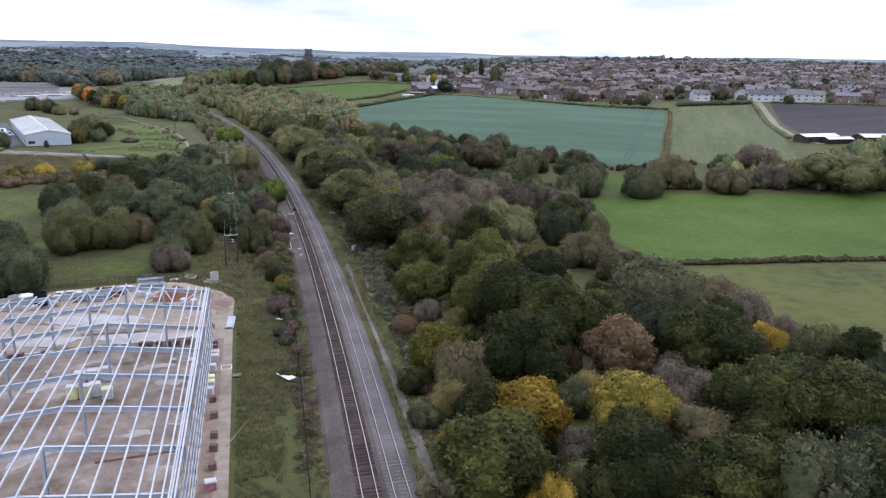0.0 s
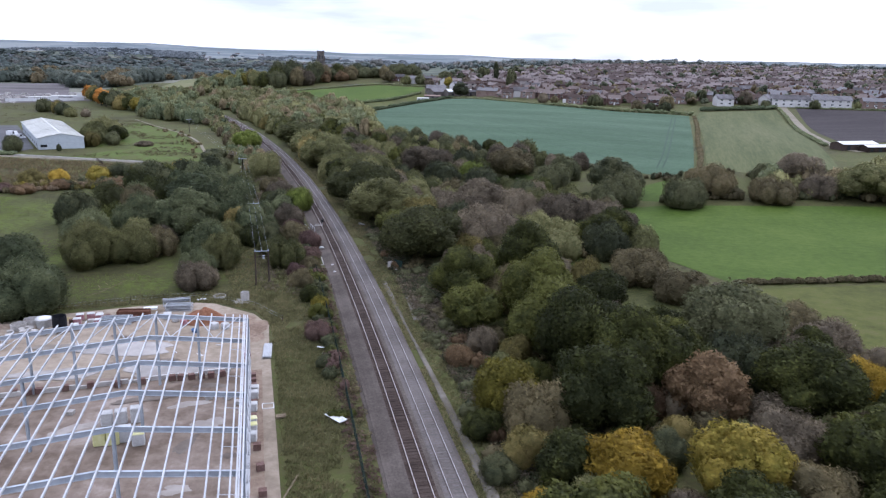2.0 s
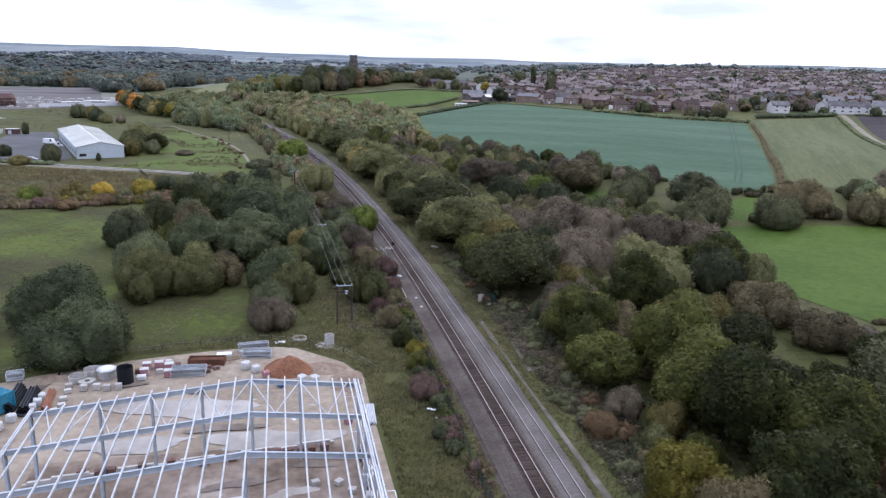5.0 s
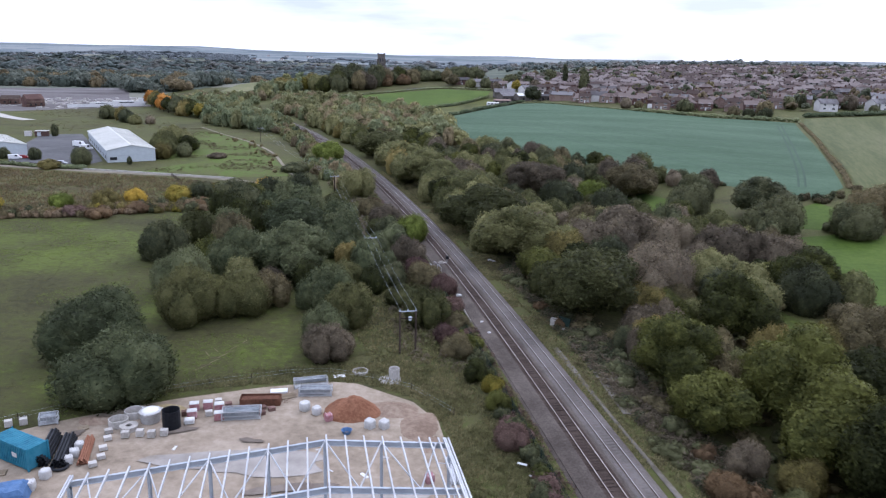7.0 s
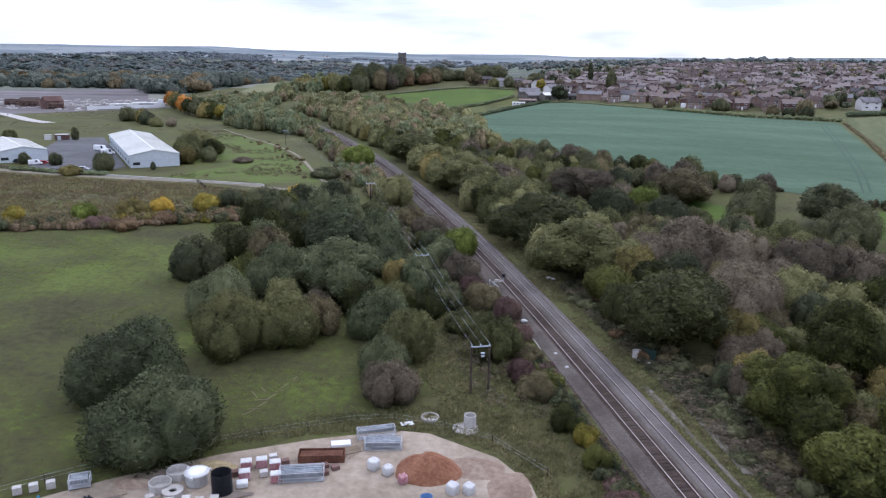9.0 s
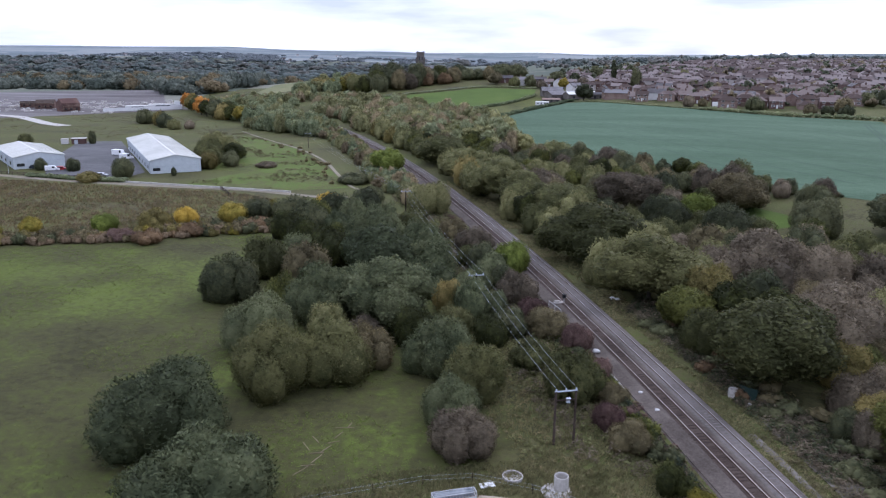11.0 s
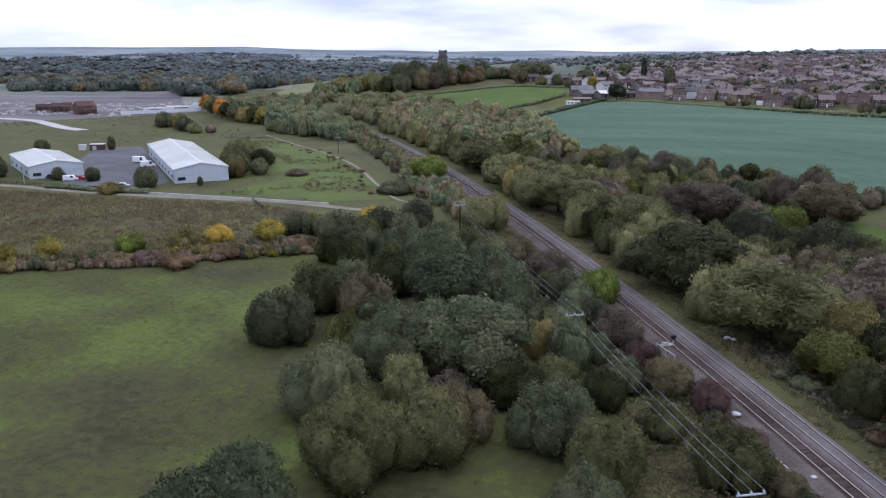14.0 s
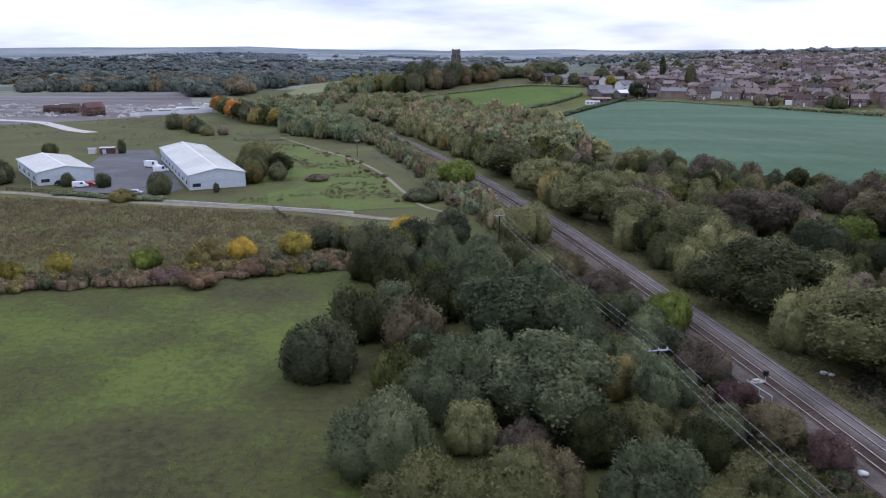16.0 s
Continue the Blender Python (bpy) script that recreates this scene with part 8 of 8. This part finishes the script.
for sx in (-1, 1):
    for sy in (-1, 1):
        part("buttress", Shape().box(sx * W, sy * W, -1, 1.9, 1.9, H * 0.62).box(sx * W, sy * W, H * 0.6, 1.3, 1.3, H * 0.24), STONE, church)
        part("pinnacle", Shape().box(sx * (W - 0.3), sy * (W - 0.3), H + 0.5, 0.9, 0.9, 1.4), STONE, church)
for i in range(5):
    for a in range(4):
        o = -W + 1.1 + i * (2 * W - 2.2) / 4
        px, py = ((o, -W), (o, W), (-W, o), (W, o))[a]
        part("merlon", Shape().box(px, py, H + 0.5, 1.0 if a < 2 else 0.5, 0.5 if a < 2 else 1.0, 0.9), STONE, church)
for a in range(2):
    for o in (-1.3, 1.3):
        part("belfry_opening", Shape().box(o if a == 0 else W, -W if a == 0 else o, H * 0.72, 1.2 if a == 0 else 0.2, 0.2 if a == 0 else 1.2, 3.4), GLASS_DARK, church, "dark louvred belfry opening")
part("clock_face", Shape().tube((0, -W - 0.05, H * 0.55), (0, -W - 0.15, H * 0.55), 1.0, n=18), GLASS_DARK, church)
part("nave_wall", Shape().box(15, 0, -1, 22, 11, 8.5), STONE, church)
part("nave_roof", Shape().add([(4, -6, 7.4), (26, -6, 7.4), (26, 0, 11.5), (4, 0, 11.5), (4, 6, 7.4), (26, 6, 7.4)], [(0, 1, 2, 3), (3, 2, 5, 4), (1, 5, 2)]), ROOF_SLATE, church, "grey slate nave roof")


def house(kind, at, turn):
    """A dwelling; its front faces -y."""
    w, d, eave, ridge, hip, wallm, roofm, label = {
        "semi": (11.5, 7.0, 4.6, 7.0, 3.1, BRICK, ROOF_TILE, "pair of brick semi-detached houses with a hipped brown roof"),
        "bungalow": (10.0, 7.4, 2.5, 4.9, 3.6, BRICK, ROOF_TILE, "brick bungalow with a hipped brown roof"),
        "terrace": (17.0, 7.0, 4.7, 7.0, 0.0, BRICK, ROOF_SLATE, "row of brick terraced houses under grey slates"),
        "gabled": (8.6, 7.2, 4.5, 7.0, 0.0, BRICK, ROOF_TILE, "brick house with a brown gable roof"),
        "white": (12.0, 8.0, 5.0, 7.8, 0.0, RENDER_WALL, ROOF_SLATE, "white rendered house with a grey roof"),
        "white_terrace": (26.0, 8.0, 5.2, 8.0, 0.0, RENDER_WALL, ROOF_SLATE, "row of white rendered terraced cottages"),
    }[kind]
    ob = thing("house", label, "house", at, turn, "town houses")
    x, y = w / 2, d / 2
    s = Shape()
    if hip:
        s.box(0, 0, -1.5, w, d, eave + 1.5)
        roof = [(-x - 0.4, -y - 0.4, eave), (x + 0.4, -y - 0.4, eave), (x + 0.4, y + 0.4, eave), (-x - 0.4, y + 0.4, eave), (-x + hip, 0, ridge), (x - hip, 0, ridge)]
        rf = [(0, 1, 5, 4), (1, 2, 5), (2, 3, 4, 5), (3, 0, 4), (3, 2, 1, 0)]
    else:
        s.add([(-x, -y, -1.5), (x, -y, -1.5), (x, y, -1.5), (-x, y, -1.5), (-x, -y, eave), (x, -y, eave), (x, y, eave), (-x, y, eave), (-x, 0, ridge - 0.15), (x, 0, ridge - 0.15)], [(0, 1, 5, 4), (2, 3, 7, 6), (1, 2, 6, 9, 5), (3, 0, 4, 8, 7)])
        roof = [(-x - 0.3, -y - 0.4, eave - 0.15), (x + 0.3, -y - 0.4, eave - 0.15), (x + 0.3, 0, ridge), (-x - 0.3, 0, ridge), (x + 0.3, y + 0.4, eave - 0.15), (-x - 0.3, y + 0.4, eave - 0.15),
                (-x - 0.3, -y - 0.4, eave - 0.35), (x + 0.3, -y - 0.4, eave - 0.35), (x + 0.3, 0, ridge - 0.2), (-x - 0.3, 0, ridge - 0.2), (x + 0.3, y + 0.4, eave - 0.35), (-x - 0.3, y + 0.4, eave - 0.35)]
        rf = [(0, 1, 2, 3), (3, 2, 4, 5), (0, 6, 7, 1), (5, 4, 10, 11), (1, 7, 8, 2), (2, 8, 10, 4), (0, 3, 9, 6), (3, 5, 11, 9)]
    part("wall", s, wallm, ob)
    part("roof", Shape().add(roof, rf), roofm, ob)
    for cx in ((0.0,) if w < 16 else (-w / 4, w / 4)):
        part("chimney", Shape().box(cx, 0.4, ridge - 0.8, 1.1, 0.7, 2.0).box(cx - 0.25, 0.4, ridge + 1.2, 0.25, 0.25, 0.4).box(cx + 0.25, 0.4, ridge + 1.2, 0.25, 0.25, 0.4), BRICK, ob)
    n = max(2, int(w / 4.5))
    for i in range(n):
        px = -x + (i + 0.5) * w / n
        for z in ((1.0, 3.4) if eave > 4 else (0.9,)):
            window = part("window", Shape().box(px, -y - 0.03, z, 1.9, 0.1, 1.25), WHITE_PAINT, ob, "white-framed window")
            part("pane", Shape().box(px - 0.42, -y - 0.05, z + 0.12, 0.72, 0.1, 1.0).box(px + 0.42, -y - 0.05, z + 0.12, 0.72, 0.1, 1.0), GLASS_DARK, window)
    part("door", Shape().box(-x + 0.52 * w, -y - 0.03, 0, 0.95, 0.1, 2.05), WHITE_PAINT, ob)
    return ob


PROTO = {}


def put_house(kind, x, y, turn):
    m = pose(x, y, gz(x, y) + 0.1, 0, 0, turn)
    if kind in PROTO:
        return copy_thing(PROTO[kind], m)
    PROTO[kind] = house(kind, (x, y, gz(x, y) + 0.1), turn)
    return PROTO[kind]


for x, y, kind, turn in ((186, 553, "white", 6), (234, 556, "white_terrace", -4), (262, 554, "white_terrace", -6), (290, 549, "terrace", -8), (221, 560, "white", 30), (316, 541, "terrace", -8), (200, 570, "gabled", 10), (-46, 806, "white", 20), (-20, 790, "gabled", 0), (-62, 826, "terrace", 10), (-30, 815, "terrace", 4), (20, 740, "semi", -10), (0, 735, "white", 40), (-10, 780, "white", 60)):
    put_house(kind, x, y, turn)
TOWN = [(22, 640), (70, 572), (112, 535), (150, 545), (175, 580), (330, 560), (470, 520), (640, 560), (760, 900), (700, 1250), (420, 1250), (180, 1150), (60, 1000), (0, 900), (-10, 800), (10, 720)]
rng = random.Random(2024)
near_spots, far_spots = [], []
for row in range(60):
    v = 500 + row * 15.5
    u = -260.0
    bend = rng.uniform(-5, 5)
    while u < 760:
        kind = rng.choice(("semi", "semi", "bungalow", "bungalow", "bungalow", "gabled", "terrace", "semi", "white" if rng.random() < 0.7 else "gabled"))
        step = {"semi": 14.5, "bungalow": 13, "terrace": 20, "gabled": 11.5, "white": 13}[kind]
        u += step * rng.uniform(0.92, 1.3)
        if rng.random() < 0.09:
            u += rng.uniform(6, 16)
        a = radians(-16 if u < 160 else -4)
        x, y = u + 60, v - 0.28 * u * (1 if u < 160 else 0.55) + 8 * math.sin(u * 0.013 + row * 0.4) + bend * 0.4
        if not inside(x, y, TOWN) or any((x - p) ** 2 + (y - q) ** 2 < 190 for p, q in ((190, 556), (234, 556), (258, 554), (290, 549), (316, 541))):
            continue
        turn = math.degrees(a) + rng.choice((0, 0, 180, 0, 90)) + rng.uniform(-7, 7)
        (near_spots if y + 0.35 * x < 800 and len(near_spots) < 230 else far_spots).append((kind, x, y, turn))
for kind, x, y, turn in near_spots:
    put_house(kind, x, y, turn)


def far_houses(name, spots, wallm, roofm, label):
    walls, roofs, panes = Shape(), Shape(), Shape()
    for kind, x, y, turn in spots:
        w, d, e, r = {"semi": (11.5, 7, 4.6, 7), "bungalow": (10, 7.4, 2.5, 4.9), "terrace": (17, 7, 4.7, 7), "gabled": (8.6, 7.2, 4.5, 7), "white": (10, 7, 4.8, 7.2)}[kind]
        z, c, s = gz(x, y), math.cos(radians(turn)), math.sin(radians(turn))
        walls.box(x, y, z - 1.5, w, d, e + 1.5, turn)
        h = w / 2 - (3.2 if kind in ("semi", "bungalow") else -0.3)
        pts = [(-w / 2 - 0.3, -d / 2 - 0.4, e), (w / 2 + 0.3, -d / 2 - 0.4, e), (w / 2 + 0.3, d / 2 + 0.4, e), (-w / 2 - 0.3, d / 2 + 0.4, e), (-h, 0, r), (h, 0, r)]
        roofs.add([(x + c * a - s * b, y + s * a + c * b, z + q) for a, b, q in pts], [(0, 1, 5, 4), (1, 2, 5), (2, 3, 4, 5), (3, 0, 4)])
        roofs.box(x, y, z + r - 0.6, 1.0, 0.7, 1.6, turn)
        for px in (-w / 4, w / 4):
            for q in ((1, 3.4) if e > 4 else (0.9,)):
                panes.box(x + c * px + s * (d / 2 + 0.03), y + s * px - c * (d / 2 + 0.03), z + q, 1.7, 0.1, 1.2, turn)
    for suffix, shape, m in (("walls", walls, wallm), ("roofs", roofs, roofm), ("windows", panes, GLASS_DARK)):
        tagged(part(name + "_" + suffix, shape, m), label + ", " + suffix, "houses", kind="stuff")


clutter, lawns = Shape(), Shape()
rng2 = random.Random(31)
for kind, x, y, turn in near_spots + far_spots:
    for _ in range(2):
        a, r = radians(turn) + rng2.uniform(-0.5, 0.5) + (math.pi / 2 if rng2.random() < 0.5 else -math.pi / 2), rng2.uniform(5.5, 9)
        px, py = x + r * math.cos(a), y + r * math.sin(a)
        if not inside(px, py, TOWN):
            continue
        if rng2.random() < 0.5:
            clutter.box(px, py, gz(px, py) - 0.3, rng2.uniform(2, 4.5), rng2.uniform(1.8, 3), rng2.uniform(2.0, 2.9), turn)
        else:
            c, t = math.cos(radians(turn)), math.sin(radians(turn))
            lawns.add([(px + c * u - t * w, py + t * u + c * w, gz(px + c * u - t * w, py + t * u + c * w) + 0.25) for u, w in ((-4, -3.5), (4, -3.5), (4, 3.5), (-4, 3.5))], [(0, 1, 2, 3)])
SHED_MIX = material("garden_shed_mix", ((0.10, 0.075, 0.055), (0.30, 0.29, 0.28), (0.62, 0.62, 0.60)), grain=0.3, patch=0.05, spread=0.7, island=True)
tagged(part("garden_shed", clutter, SHED_MIX), "garages, conservatories and sheds in the town gardens", "sheds", kind="stuff")
tagged(part("garden_lawn", lawns, GRASS), "small back-garden lawns between the houses", "lawns", kind="stuff")


BRICK_FAR = material("far_red_brick", ((0.088, 0.058, 0.050), (0.148, 0.103, 0.088), (0.325, 0.296, 0.278)), grain=0.05, patch=0.02, spread=0.5, island=True)
ROOF_FAR = material("far_roof_tiles", ((0.062, 0.046, 0.041), (0.105, 0.081, 0.073), (0.165, 0.138, 0.128)), grain=0.2, patch=0.02, spread=0.4, island=True)
far_houses("upper_town", far_spots, BRICK_FAR, ROOF_FAR, "closely packed brick houses up the hillside")
valley_spots = []
for i in range(300):
    x, y = rng.uniform(-1600, 300), rng.uniform(1500, 3300)
    if noise.noise(Vector((x * 0.004, y * 0.004, 9.0))) > 0.12:
        valley_spots.append((rng.choice(("semi", "terrace", "gabled", "white")), x, y, rng.uniform(-30, 30)))
far_houses("valley_town", valley_spots, RENDER_WALL, ROOF_FAR, "scattered distant houses across the valley")

caravan = thing("static_caravan", "white static caravan at the field corner", "caravan", (-29.5, 664, gz(-29.5, 664)), 4)
part("body", Shape().box(0, 0, 0.5, 10, 3.2, 2.5), WHITE_PAINT, caravan)
part("roof", Shape().add([(-5.1, -1.7, 3.0), (5.1, -1.7, 3.0), (5.1, 0, 3.5), (-5.1, 0, 3.5), (-5.1, 1.7, 3.0), (5.1, 1.7, 3.0)], [(0, 1, 2, 3), (3, 2, 5, 4), (1, 5, 2), (0, 3, 4)]), ROOF_SHEET, caravan)
for wx in (-3.4, -0.8, 2.0, 3.8):
    part("window", Shape().box(wx, -1.63, 1.5, 1.1, 0.08, 0.9), GLASS_DARK, caravan)
for wx in (-3.5, 3.5):
    part("support", Shape().box(wx, 0, 0, 0.5, 2.6, 0.5), CONCRETE, caravan)
for x, y, turn, w, d, e, r, roofm, label in ((170, 342.5, 20, 20, 7, 2.6, 3.6, ROOF_SHEET, "long low stable with a white roof"), (176, 336, 18, 14, 5, 2.2, 3.0, ROOF_SHEET, "low timber stable with white roof"), (205, 345, 12, 34, 8, 2.8, 4.0, ROOF_SHEET, "long timber farm shed with grey roof"), (196, 330, 10, 14, 6, 2.4, 3.2, ROOF_SLATE, "low dark timber farm shed"),
                                             (-14, 700, 25, 22, 14, 4, 6.5, ROOF_SLATE, "grey-roofed stone farm barn"), (2, 690, 20, 26, 12, 3.5, 5.5, ROOF_SHEET, "stone farm shed with pale roof"), (-20, 722, 10, 18, 9, 4.5, 7.5, ROOF_SLATE, "stone farm building with a slate roof"), (14, 676, 20, 14, 9, 3.2, 4.8, ROOF_SLATE, "low stone barn with grey roof"), (-22, 684, 5, 14, 6, 2.6, 3.6, BRICK, "small brown stone outbuilding")):
    ob = thing("barn", label, "barn", (x, y, gz(x, y)), turn, "farm buildings")
    part("wall", Shape().add([(-w / 2, -d / 2, -0.5), (w / 2, -d / 2, -0.5), (w / 2, d / 2, -0.5), (-w / 2, d / 2, -0.5), (-w / 2, -d / 2, e), (w / 2, -d / 2, e), (w / 2, d / 2, e), (-w / 2, d / 2, e), (-w / 2, 0, r - 0.1), (w / 2, 0, r - 0.1)], [(0, 1, 5, 4), (2, 3, 7, 6), (1, 2, 6, 9, 5), (3, 0, 4, 8, 7)]), STONE if y > 500 else TIMBER_DARK, ob)
    part("roof", Shape().add([(-w / 2 - 0.3, -d / 2 - 0.4, e - 0.1), (w / 2 + 0.3, -d / 2 - 0.4, e - 0.1), (w / 2 + 0.3, 0, r), (-w / 2 - 0.3, 0, r), (w / 2 + 0.3, d / 2 + 0.4, e - 0.1), (-w / 2 - 0.3, d / 2 + 0.4, e - 0.1)], [(0, 1, 2, 3), (3, 2, 4, 5)]), roofm, ob)
    for i in range(3):
        part("door", Shape().box(-w / 3 + i * w / 3, -d / 2 - 0.03, 0, 1.6, 0.08, 2.0), GLASS_DARK, ob, "dark door opening")
